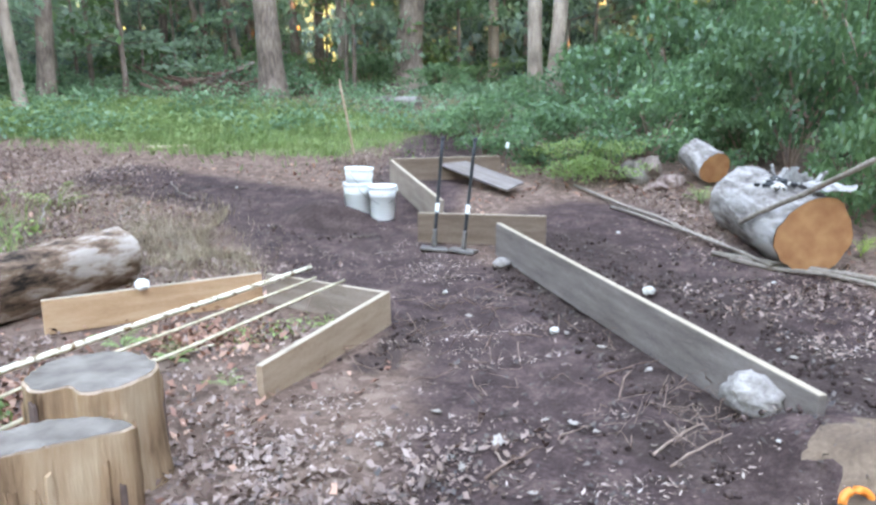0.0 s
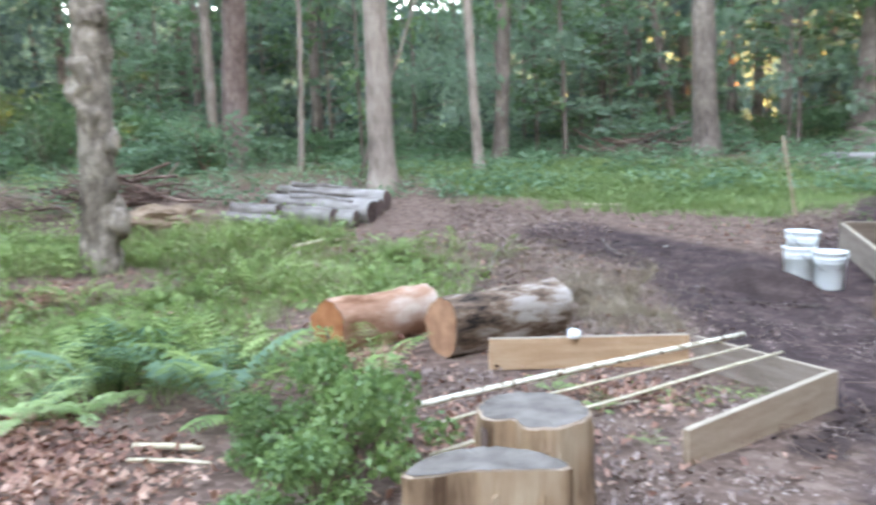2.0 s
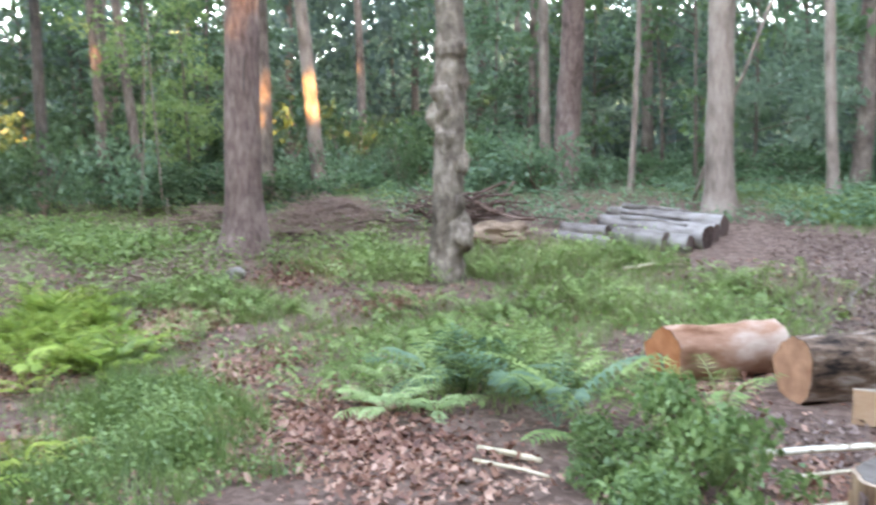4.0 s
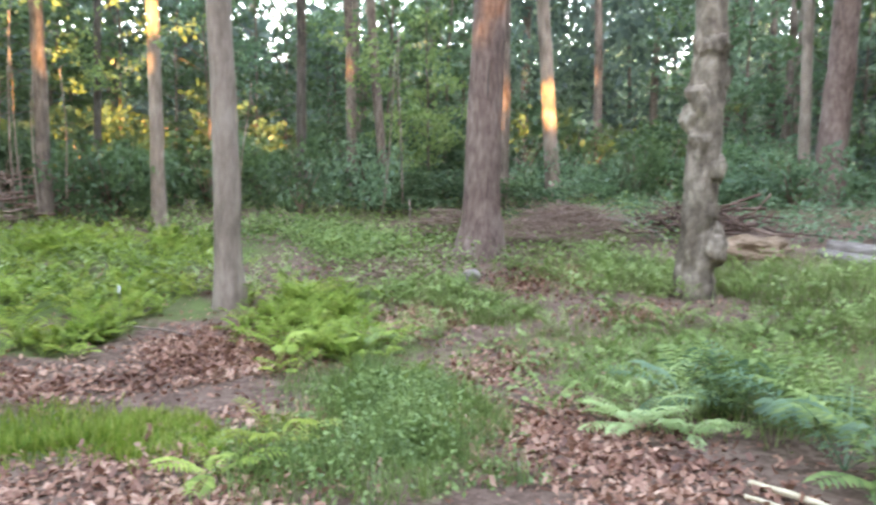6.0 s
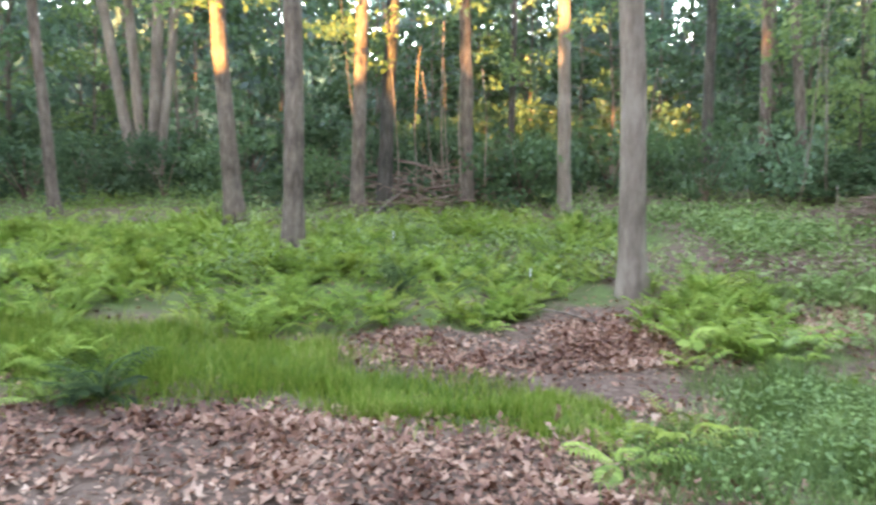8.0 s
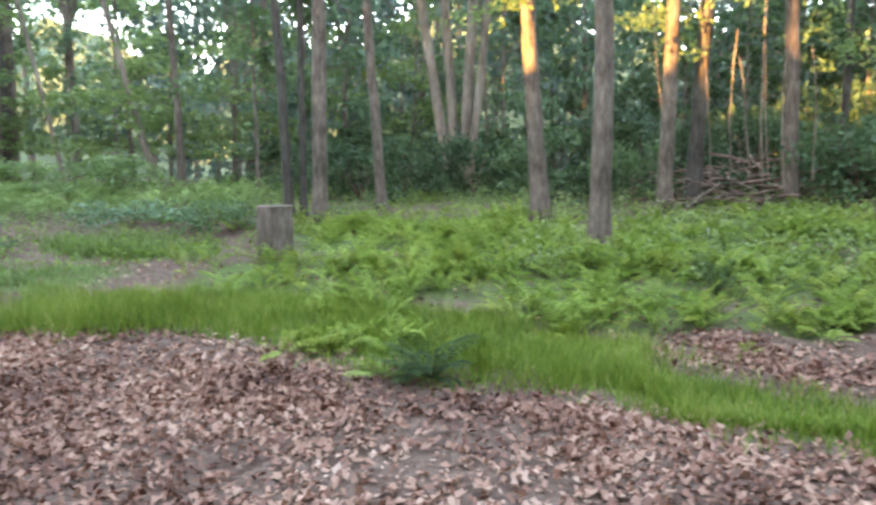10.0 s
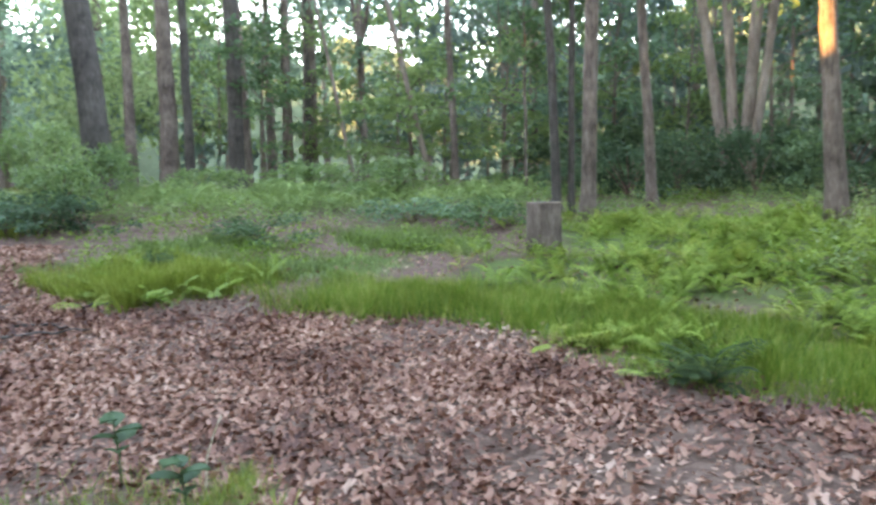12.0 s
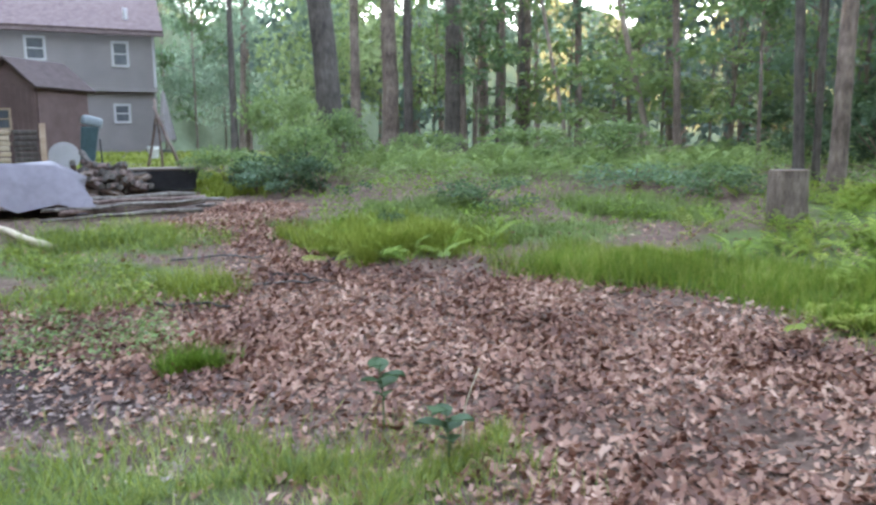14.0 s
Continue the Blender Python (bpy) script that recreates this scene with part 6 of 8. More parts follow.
def torn_bark():
    """Torn pale bark standing up from the thick log, with black fungus before it."""
    rng = np.random.default_rng(8)
    e = holder("torn_bark", 1.66, 6.9, gz(1.66, 6.9) + 0.58, "torn pale bark and black fungus on the thick log", "bark", rz=103)
    for i in range(22):
        w, hh = rng.uniform(0.05, 0.13), rng.uniform(0.06, 0.2)
        bm = bmesh.new()
        box(bm, (w, 0.014, hh), (0, 0, hh / 2), bevel=0.003)
        for q in bm.verts:
            q.co += Vector((rng.uniform(-0.02, 0.02), rng.uniform(-0.012, 0.012), rng.uniform(-0.02, 0.02)))
        o = part("bark_flake", bm, M_TORN, e)
        o.matrix_basis = pose(rng.uniform(-0.3, 0.34), rng.uniform(-0.2, -0.02), rng.uniform(-0.06, 0.0), rng.uniform(-35, 50), rng.uniform(-25, 25), rng.uniform(-40, 40))
    for i in range(26):
        bm = bmesh.new()
        bmesh.ops.create_icosphere(bm, subdivisions=1, radius=rng.uniform(0.018, 0.042))
        for q in bm.verts:
            q.co = Vector((q.co.x * 1.3, q.co.y, q.co.z * 0.7)) * rng.uniform(0.8, 1.2)
        y = rng.uniform(-0.08, 0.16)
        o = part("fungus", bm, M_DARK if i % 4 else M_WHITE, e, "black fungus" if i % 4 else "white fungus")
        o.location = (rng.uniform(-0.3, 0.16), y, 0.06 - 2.2 * max(0, y) ** 2 - 0.02)
    for i in range(7):
        bm = bmesh.new()
        box(bm, (rng.uniform(0.12, 0.3), rng.uniform(0.06, 0.12), 0.016), (0, 0, 0), bevel=0.005)
        for q in bm.verts:
            q.co += Vector((rng.uniform(-0.03, 0.03), rng.uniform(-0.02, 0.02), rng.uniform(-0.008, 0.008)))
        o = part("bark_slab", bm, M_TORN, e)
        o.matrix_basis = pose(rng.uniform(-0.66, -0.3), rng.uniform(-0.17, -0.03), 0.045, rng.uniform(-22, 0), rng.uniform(-8, 8), rng.uniform(-30, 30))


torn_bark()
for i, (x, y, r, fl, mat) in enumerate(((0.55, 9.35, 0.17, 0.9, M_BARK_GREY), (0.92, 9.1, 0.14, 0.6, M_BARK_RED), (1.05, 9.2, 0.1, 0.7, M_BARK_RED), (0.8, 8.95, 0.12, 0.5, M_BARK_RED), (0.72, 9.45, 0.16, 1.0, M_BARK_BROWN))):
    bm = bmesh.new()
    bmesh.ops.create_icosphere(bm, subdivisions=3, radius=r)
    for q in bm.verts:
        q.co *= 1 + 0.5 * noise.noise(q.co * 7 + Vector((i * 5, 0, 0))) + 0.25 * noise.noise(q.co * 19)
        q.co.z *= fl
    me = bpy.data.meshes.new("rotten_wood")
    bm.to_mesh(me)
    bm.free()
    me.materials.append(mat)
    ob = new("rotten_wood", me)
    ob.location = (x, y, gz(x, y) + r * fl * 0.6)
    tagged(ob, "crumbling lump of brown rotten wood", "rotten wood", "lumps of rotten wood")


def log_row():
    """Old barkless logs lying side by side, their dark sawn ends in a slanting row."""
    row = ((-8.42, 6.7, 0.85, 0.145), (-8.2, 6.92, 1.1, 0.125), (-8.27, 7.3, 1.75, 0.165), (-8.47, 7.64, 1.9, 0.14), (-8.66, 7.98, 2.0, 0.16), (-9.2, 8.2, 1.5, 0.13), (-8.85, 6.1, 1.0, 0.12), (-9.55, 6.55, 0.8, 0.11))
    for i, (x, y, length, r) in enumerate(row):
        a = math.radians(201 + (i * 5 % 9) - 4)
        fx, fy = x + length * math.cos(a), y + length * math.sin(a)
        dip = math.degrees(math.atan2(gz(fx, fy) - gz(x, y), length))
        mx, my = (x + fx) / 2, (y + fy) / 2
        log("old_log", mx, my, gz(mx, my) + r * 0.85, length, r * 0.92, r, math.degrees(a) - 180, dip, M_LOG_BLEACHED, M_CLOD, "bleached grey log with a dark sawn end", 520 + i, "row of old logs", cut_label="dark weathered sawn end", rough=0.16, sides=18)
    for i in range(3):
        x, y, t = -9.0 - 0.35 * i, 7.0 + 0.32 * i, math.radians(198 + 7 * i)
        z = gz(x, y) + 0.3 + 0.01 * i
        tagged(rod("branch", (x + 0.6 * math.cos(t), y + 0.6 * math.sin(t), z + 0.05), (x - 0.5 * math.cos(t), y - 0.5 * math.sin(t), z - 0.06), 0.05, M_LOG_BLEACHED, None, 8, 0.7, 0.04, 0.3, 540 + i), "bleached broken branch lying on old logs", "branch", "row of old logs")


log_row()
tagged(rod("stick", (-7.95, 5.62, gz(-7.95, 5.62) + 0.03), (-7.8, 6.12, gz(-7.8, 6.12) + 0.05), 0.03, M_STICK, None, 7, 0.7, 0.03, 0.1, 58), "pale stick lying in weeds before the old logs", "stick")
bm = bmesh.new()
bmesh.ops.create_icosphere(bm, subdivisions=4, radius=1)
for q in bm.verts:
    k = 1 + 0.35 * noise.noise(q.co * 1.7) + 0.12 * noise.noise(q.co * 6)
    q.co = Vector((q.co.x * 0.62 * k, q.co.y * 0.42 * k, q.co.z * 0.24 * k))
me = bpy.data.meshes.new("sawdust_mound")
bm.to_mesh(me)
bm.free()
me.materials.append(M_SAWDUST)
ob = new("sawdust_mound", me)
ob.matrix_world = pose(-10.15, 4.95, gz(-10.15, 4.95) + 0.12, 0, 0, 60)
tagged(ob, "low tan mound of sawdust and rotten wood", "mound")


def plank(name, a, b, z0a, z0b, height, thick, face, label, group, lean=0.0, seed=1):
    """A board on edge from a to b (plan points), its foot at the given heights."""
    a, b = Vector((a[0], a[1], z0a)), Vector((b[0], b[1], z0b))
    d = b - a
    L = d.length
    e = holder(name, a.x, a.y, a.z, label, "board", group)
    x = d.normalized()
    y = Vector((0, 0, 1)).cross(x).normalized()
    m = Matrix((x, y, x.cross(y))).transposed().to_4x4()
    e.matrix_world = Matrix.Translation(a) @ m @ pose(0, 0, 0, lean, 0, 0)
    bm = bmesh.new()
    box(bm, (L, thick, height - 0.004), (L / 2, 0, (height - 0.004) / 2), bevel=0.003)
    part("face", bm, face, e)
    bm = bmesh.new()
    box(bm, (L - 0.002, thick - 0.004, 0.006), (L / 2, 0, height - 0.002), bevel=0.002)
    part("top_edge", bm, M_BOARD_EDGE, e, "pale sawn edge")
    return e


# board frame by the stumps
plank("board", (-1.64, 3.3), (-1.32, 4.66), -0.06, -0.01, 0.245, 0.04, M_BOARD, "tan board standing on edge in a frame", "board frame by the stumps", seed=1)
plank("board", (-1.36, 4.67), (-2.34, 5.0), -0.01, 0.0, 0.235, 0.036, M_BOARD_GREY, "dull board standing on edge in a frame", "board frame by the stumps", seed=2)
plank("board", (-2.4, 5.02), (-3.5, 4.05), 0.0, 0.0, 0.235, 0.04, M_BOARD_ORANGE, "orange-tan board standing on edge in a frame", "board frame by the stumps", seed=3)
# long board
plank("board", (-0.8, 6.62), (0.98, 3.16), 0.08, -0.03, 0.305, 0.045, M_BOARD_DARK, "long grey-tan board standing on edge", "raised bed boards", seed=4)
plank("board", (-0.7, 6.6), (1.03, 3.3), 0.04, -0.06, 0.27, 0.025, M_BOARD_DARK, "long dark board behind the long board", "raised bed boards", seed=5)
# far frame
plank("board", (-1.6, 6.86), (-0.38, 6.9), 0.13, 0.12, 0.29, 0.04, M_BOARD_BROWN, "brown board across the end of the far frame", "raised bed boards", seed=6)
plank("board", (-1.44, 7.2), (-2.42, 9.0), 0.2, 0.44, 0.3, 0.04, M_BOARD_GREY, "side board of the far frame", "raised bed boards", seed=7)
plank("board", (-2.4, 9.05), (-1.1, 9.45), 0.44, 0.46, 0.3, 0.04, M_BOARD_BROWN, "brown board at the back of the far frame", "raised bed boards", seed=8)


def sheet_of_ply():
    bm = bmesh.new()
    box(bm, (1.15, 0.3, 0.022), (0, 0, 0), bevel=0.004)
    ob = new("plywood_sheet", bpy.data.meshes.new("plywood_sheet"))
    bm.to_mesh(ob.data)
    bm.free()
    ob.data.materials.append(M_BOARD_DARK)
    ob.matrix_world = pose(-1.28, 8.95, gz(-1.28, 8.95) + 0.15, 14, 11, -36)
    tagged(ob, "grey weathered plank leaning inside the far frame", "plank")


sheet_of_ply()
STICKS = "peeled sticks on the board frame"
for a, b, r, lab, s in (((-3.1, 2.75, 0.13), (-2.03, 5.1, 0.27), 0.021, "thick pale peeled stick lying across the board frame", 1), ((-2.85, 2.7, 0.1), (-1.9, 4.85, 0.255), 0.01, "thin pale stick lying across the board frame", 2), ((-2.6, 2.45, 0.08), (-1.68, 4.82, 0.255), 0.011, "thin pale stick lying across the board frame", 3)):
    tagged(rod("stick", a, b, r, M_STICK_PATCHY if s == 1 else M_STICK, None, 8, 0.85, 0.02, 0.12, s), lab, "stick", STICKS)
tagged(rod("stick", (-2.05, 4.4, 0.0), (-2.6, 3.6, 0.015), 0.009, M_STICK, None, 6, 0.8, 0.03, 0.1, 4), "short pale stick on the ground", "stick", STICKS)
tagged(rod("stake", (-3.28, 10.29, gz(-3.28, 10.29) - 0.1), (-3.5, 10.35, gz(-3.28, 10.29) + 1.06), 0.018, M_BOARD, None, 6, 0.9, 0.0, 0.03, 5), "pale wooden stake standing in the ground", "stake")
tagged(rod("stick", (-6.24, 9.76, gz(-6.24, 9.76) + 0.02), (-5.7, 10.05, gz(-5.7, 10.05) + 0.02), 0.022, M_STICK, None, 6, 0.9, 0.01, 0.03, 6), "pale stick lying at the edge of the grass", "stick")
tagged(rod("stick", (-4.06, 1.6, 0.03), (-3.7, 1.82, 0.04), 0.02, M_STICK, None, 6, 0.9, 0.01, 0.03, 7), "white stick lying in dry leaves", "stick")
tagged(rod("stick", (-3.92, 1.5, 0.02), (-3.5, 1.74, 0.03), 0.013, M_STICK, None, 6, 0.8, 0.01, 0.03, 17), "white stick lying in dry leaves", "stick")
tagged(rod("stick", (-8.0, 6.0, gz(-8, 6) + 0.02), (-7.7, 6.35, gz(-7.7, 6.35) + 0.02), 0.02, M_STICK, None, 6, 0.9, 0.01, 0.03, 8), "pale stick lying in weeds", "stick")
tagged(rod("stick", (-7.85, -2.55, 0.2), (-7.5, -1.9, 0.16), 0.01, M_BARK_BROWN, None, 6, 0.7, 0.03, 0.03, 9), "thin pale stick among ferns", "stick")
# poles on the ground by the thick log
for i, (a, b, r) in enumerate((((-0.15, 8.95), (1.46, 6.45), 0.02), ((0.25, 8.2), (1.5, 6.3), 0.016), ((1.1, 6.75), (2.9, 5.3), 0.025), ((1.2, 6.55), (3.0, 5.15), 0.02))):
    tagged(rod("pole", (a[0], a[1], gz(*a) + 0.03), (b[0], b[1], gz(*b) + 0.035), r, M_POLE_GREY, None, 7, 0.9, 0.06, 0.08, 20 + i), "long grey pole lying on the ground", "pole", "poles by the thick log")
tagged(rod("pole", (1.3, 6.735, 0.42), (1.895, 5.49, 1.08), 0.022, M_POLE_GREY, None, 7, 0.9, 0.02, 0.05, 25), "grey pole leaning over the thick log", "pole", "poles by the thick log")


# ---------------------------------------------------------------- buckets, tools, stones
def bucket_template():
    e = holder("bucket", 0, 0, 0, "white plastic bucket standing on dark soil", "bucket", "white buckets")
    prof = [(0.0, 0.005), (0.118, 0.0), (0.124, 0.008), (0.142, 0.285), (0.15, 0.287), (0.151, 0.3), (0.144, 0.302), (0.146, 0.34), (0.156, 0.342), (0.157, 0.364), (0.148, 0.366), (0.144, 0.3), (0.12, 0.02), (0.0, 0.018)]
    n = 28
    v = np.array([(r * math.cos(a), r * math.sin(a), z) for r, z in prof for a in np.linspace(0, 2 * math.pi, n, endpoint=False)])
    f = np.array([(i * n + j, i * n + (j + 1) % n, (i + 1) * n + (j + 1) % n, (i + 1) * n + j) for i in range(len(prof) - 1) for j in range(n)])
    part("body", mesh_np("body", v, f, M_BUCKET, True), None, e)
    t = np.linspace(0, math.pi, 12)
    hv, hf = tube(np.stack([0.16 * np.cos(t), -0.03 - 0.1 * np.sin(t), 0.32 - 0.14 * np.sin(t)], -1), np.full(12, 0.003), 5)
    part("handle", mesh_np("handle", hv, hf, M_STEEL, True), None, e, "thin wire handle")
    for s in (-1, 1):
        bm = bmesh.new()
        bmesh.ops.create_cone(bm, cap_ends=True, segments=10, radius1=0.018, radius2=0.014, depth=0.016, matrix=pose(s * 0.155, -0.02, 0.32, 0, 90, 0))
        part("lug", bm, M_BUCKET, e)
    return e


B0 = bucket_template()
B0.matrix_world = pose(-2.13, 7.52, gz(-2.13, 7.52) - 0.01, 0, 0, 20)
copy_thing(B0, pose(-2.42, 7.58, gz(-2.42, 7.58) - 0.01, 0, 0, 100))
top_b = copy_thing(B0, pose(-2.415, 7.59, gz(-2.42, 7.58) + 0.145, 1.5, 2, 60))
top_b["label"] = "white plastic bucket nested in another bucket"


def sledge(x, y, lean_x, lean_y, turn, label):
    """A tamper: long dark handle with a steel collar and a flat iron foot."""
    e = holder("tamper", x, y, gz(x, y), label, "tamper", "garden tampers", turn, lean_x, lean_y)
    rod("handle", (0, 0, 0.1), (0, 0, 1.02), 0.017, M_DARK, e, 10, 0.95, 0.0, 0.01, 31)
    rod("collar", (0, 0, 0.03), (0, 0, 0.2), 0.025, M_STEEL, e, 12, 0.8, 0.0, 0.0, 32)
    rod("ferrule", (0, 0, 0.36), (0, 0, 0.44), 0.0195, M_BUCKET, e, 10, 1.0, 0.0, 0.0, 33, "white band")
    bm = bmesh.new()
    box(bm, (0.25, 0.2, 0.025), (0, 0, 0.014), bevel=0.005)
    part("foot", bm, M_STEEL, e)
    bm = bmesh.new()
    bmesh.ops.create_uvsphere(bm, u_segments=10, v_segments=6, radius=0.022, matrix=Matrix.Translation((0, 0, 1.03)))
    part("knob", bm, M_DARK, e)


sledge(-1.4, 6.62, -4, 5, 8, "black-handled tamper leaning on the far board")
sledge(-1.12, 6.6, -5, 5, -8, "black-handled tamper beside its twin")


def stone(name, x, y, r, flat, material, label, seed, sink=0.2, stretch=(1, 0.8), group=""):
    rng = np.random.default_rng(seed)
    bm = bmesh.new()
    bmesh.ops.create_icosphere(bm, subdivisions=4 if r > 0.1 else 3, radius=1)
    for fc in bm.faces:
        fc.smooth = name != "paper_scrap"
    off = Vector(rng.uniform(-9, 9, 3))
    for q in bm.verts:
        k = 1 + 0.3 * noise.noise(q.co * 1.3 + off) + 0.16 * noise.noise(q.co * 3.5 + off) + 0.09 * noise.noise(q.co * 8 + off)
        q.co = Vector((q.co.x * r * k * stretch[0], q.co.y * r * k * stretch[1], q.co.z * r * k * flat))
    me = bpy.data.meshes.new(name)
    bm.to_mesh(me)
    bm.free()
    me.materials.append(material)
    ob = new(name, me)
    ob.matrix_world = pose(x, y, gz(x, y) + r * flat * (1 - 2 * sink) * 0.9, 0, 0, rng.uniform(0, 360))
    return tagged(ob, label, "stone", group)


stone("rock", 0.8, 3.44, 0.15, 0.72, M_STONE, "rough pale grey rock against the long board", 77, 0.1, (1.15, 0.85))
stone("stone", 0.47, 5.66, 0.048, 0.7, M_WHITE, "small white stone on dark soil", 72, 0.1)
stone("stone", -9.96, 1.09, 0.16, 0.6, M_STONE, "half-buried pale stone near a tree", 73, 0.25)
stone("stone", -0.72, 6.25, 0.09, 0.5, M_STONE, "flat grey stone by the boards", 74, 0.2)
stone("stone", -0.2, 4.65, 0.035, 0.7, M_WHITE, "small white stone on dark soil", 75, 0.1)
stone("paper_scrap", -3.0, 4.42, 0.036, 1.2, M_BUCKET, "crumpled white scrap on the orange board", 79, 0.0, (1.25, 0.6)).location.z = 0.27
rng = np.random.default_rng(12)
for i in range(26):
    x, y = sow(SOIL[:4], 1, 900 + i)
    stone("pebble", float(x[0]), float(y[0]), rng.uniform(0.008, 0.02), 0.6, M_WHITE if i % 2 else M_STONE, "small pale pebble on dark soil", 910 + i, 0.15, group="pebbles")
bm = bmesh.new()
bmesh.ops.create_grid(bm, x_segments=48, y_segments=48, size=0.75)
for q in bm.verts:
    k = min(1, max(0, 1.05 - 2.3 * math.hypot(q.co.x - 0.08, q.co.y) + 0.35 * noise.noise(q.co * 2.3) + 0.3 * noise.noise(q.co * 7)))
    lump = 0.014 * noise.noise(q.co * 6) + 0.006 * noise.noise(q.co * 17)
    q.co.z = gz(1.02 + q.co.x, 2.8 + q.co.y) - gz(1.02, 2.8) + 0.035 * k * k * (3 - 2 * k) + lump * k - 0.03 * (1 - k)
for fc in bm.faces:
    fc.smooth = True
me = bpy.data.meshes.new("sand_mound")
bm.to_mesh(me)
bm.free()
me.materials.append(M_SAND)
sand = new("sand_mound", me)
sand.location = (1.02, 2.8, gz(1.02, 2.8))
tagged(sand, "low heap of tan sand beside the rock", "sand")

bm = bmesh.new()
box(bm, (0.13, 0.13, 0.42), (0, 0, 0.19), bevel=0.006)
me = bpy.data.meshes.new("square_post")
bm.to_mesh(me)
bm.free()
me.materials.append(M_BOARD)
sq = new("square_post", me)
sq.matrix_world = pose(1.2, 2.72, gz(1.2, 2.72) - 0.25, 2, -2, 20)
tagged(sq, "short square wooden post set in the ground", "post")
arch = np.linspace(0, math.pi, 11)
M_ORANGE = surface("orange_plastic", [(0.7, 0.13, 0.025), (0.82, 0.3, 0.045)], 8, 0.4, 0.03, 40)
grip = new("tool_handle", mesh_np("tool_handle", *tube(np.stack([0.06 * np.cos(arch), 0 * arch, 0.045 * np.sin(arch)], -1), 0.016 + 0 * arch, 10, 0.03, 7), M_ORANGE, True))
grip.matrix_world = pose(0.96, 2.6, gz(0.96, 2.6) + 0.012, -25, 0, 20)
tagged(grip, "bright orange plastic tool handle lying on soil", "tool handle")


def brush_pile(x, y, w, h, n, label, seed, lo=0.006, hi=0.02, long=1.0):
    rng = np.random.default_rng(seed)
    pairs = []
    for i in range(n):
        a, q = rng.uniform(0, 6.28), rng.normal(0, 0.4, 2) * w
        ln = rng.uniform(0.4, 1.0) * w * long
        c = np.array([q[0], q[1], max(0.03, h * rng.uniform(0, 1) * (1 - min(1, math.hypot(*q) / (w * 1.1))))])
        d = np.array([math.cos(a), math.sin(a), rng.normal(0.0, 0.22)])
        u = np.linspace(-0.5, 0.5, 5)[:, None]
        p = c + d * ln * u + rng.normal(0, 0.04, (5, 3))
        p[:, 2] = np.maximum(p[:, 2], 0.01)
        pairs.append(tube(p, rng.uniform(lo, hi) * (1 - 0.6 * np.linspace(0, 1, 5)), 4, 0, i))
    ob = new("brush_pile", mesh_np("brush_pile", *merge(pairs), M_TWIG, True))
    ob.location = (x, y, gz(x, y))
    return tagged(ob, label, "brush pile", "brush piles", "stuff")


brush_pile(-12.6, 3.1, 1.2, 0.6, 1300, "heap of brown twigs and branches", 601, 0.003, 0.009)
brush_pile(-13.2, 1.2, 0.9, 0.5, 300, "heap of brown twigs and branches", 602, 0.004, 0.014)
brush_pile(-12.6, 5.4, 1.6, 0.5, 180, "fallen branches in undergrowth", 603, 0.01, 0.03)
brush_pile(-8.6, 16.9, 2.0, 0.5, 200, "fallen branches at the edge of the woods", 604, 0.012, 0.04)
brush_pile(-14.6, -6.6, 1.8, 0.9, 160, "fallen bare branches at the edge of the woods", 605, 0.01, 0.035)
brush_pile(-10.4, 0.1, 0.9, 0.15, 90, "scattered twigs near a tree", 606, 0.005, 0.012)
brush_pile(-0.9, 4.6, 1.5, 0.03, 70, "scattered twigs on dark soil", 607, 0.002, 0.004, 0.2)
brush_pile(0.55, 3.3, 0.6, 0.05, 46, "roots and twigs at the end of the board", 608, 0.001, 0.0035, 0.3)


for i, (a, b, r) in enumerate((((-0.39, 2.68), (-0.18, 2.98), 0.008), ((-0.33, 2.8), (-0.38, 3.04), 0.005), ((0.18, 3.62), (0.25, 3.99), 0.006), ((0.2, 3.75), (0.1, 3.95), 0.004), ((0.07, 3.88), (0.42, 4.2), 0.006), ((-0.12, 3.09), (0.03, 3.23), 0.005), ((0.29, 3.01), (0.54, 3.33), 0.008), ((-0.49, 4.57), (-0.27, 4.49), 0.006), ((0.35, 2.9), (0.62, 3.1), 0.006))):
    tagged(rod("twig", (a[0], a[1], gz(*a) + 0.012), (b[0], b[1], gz(*b) + 0.02), r, M_TWIG, None, 5, 0.5, 0.02, 0.1, 940 + i), "thin brown twig lying on dark soil", "twig", "twigs on the soil")


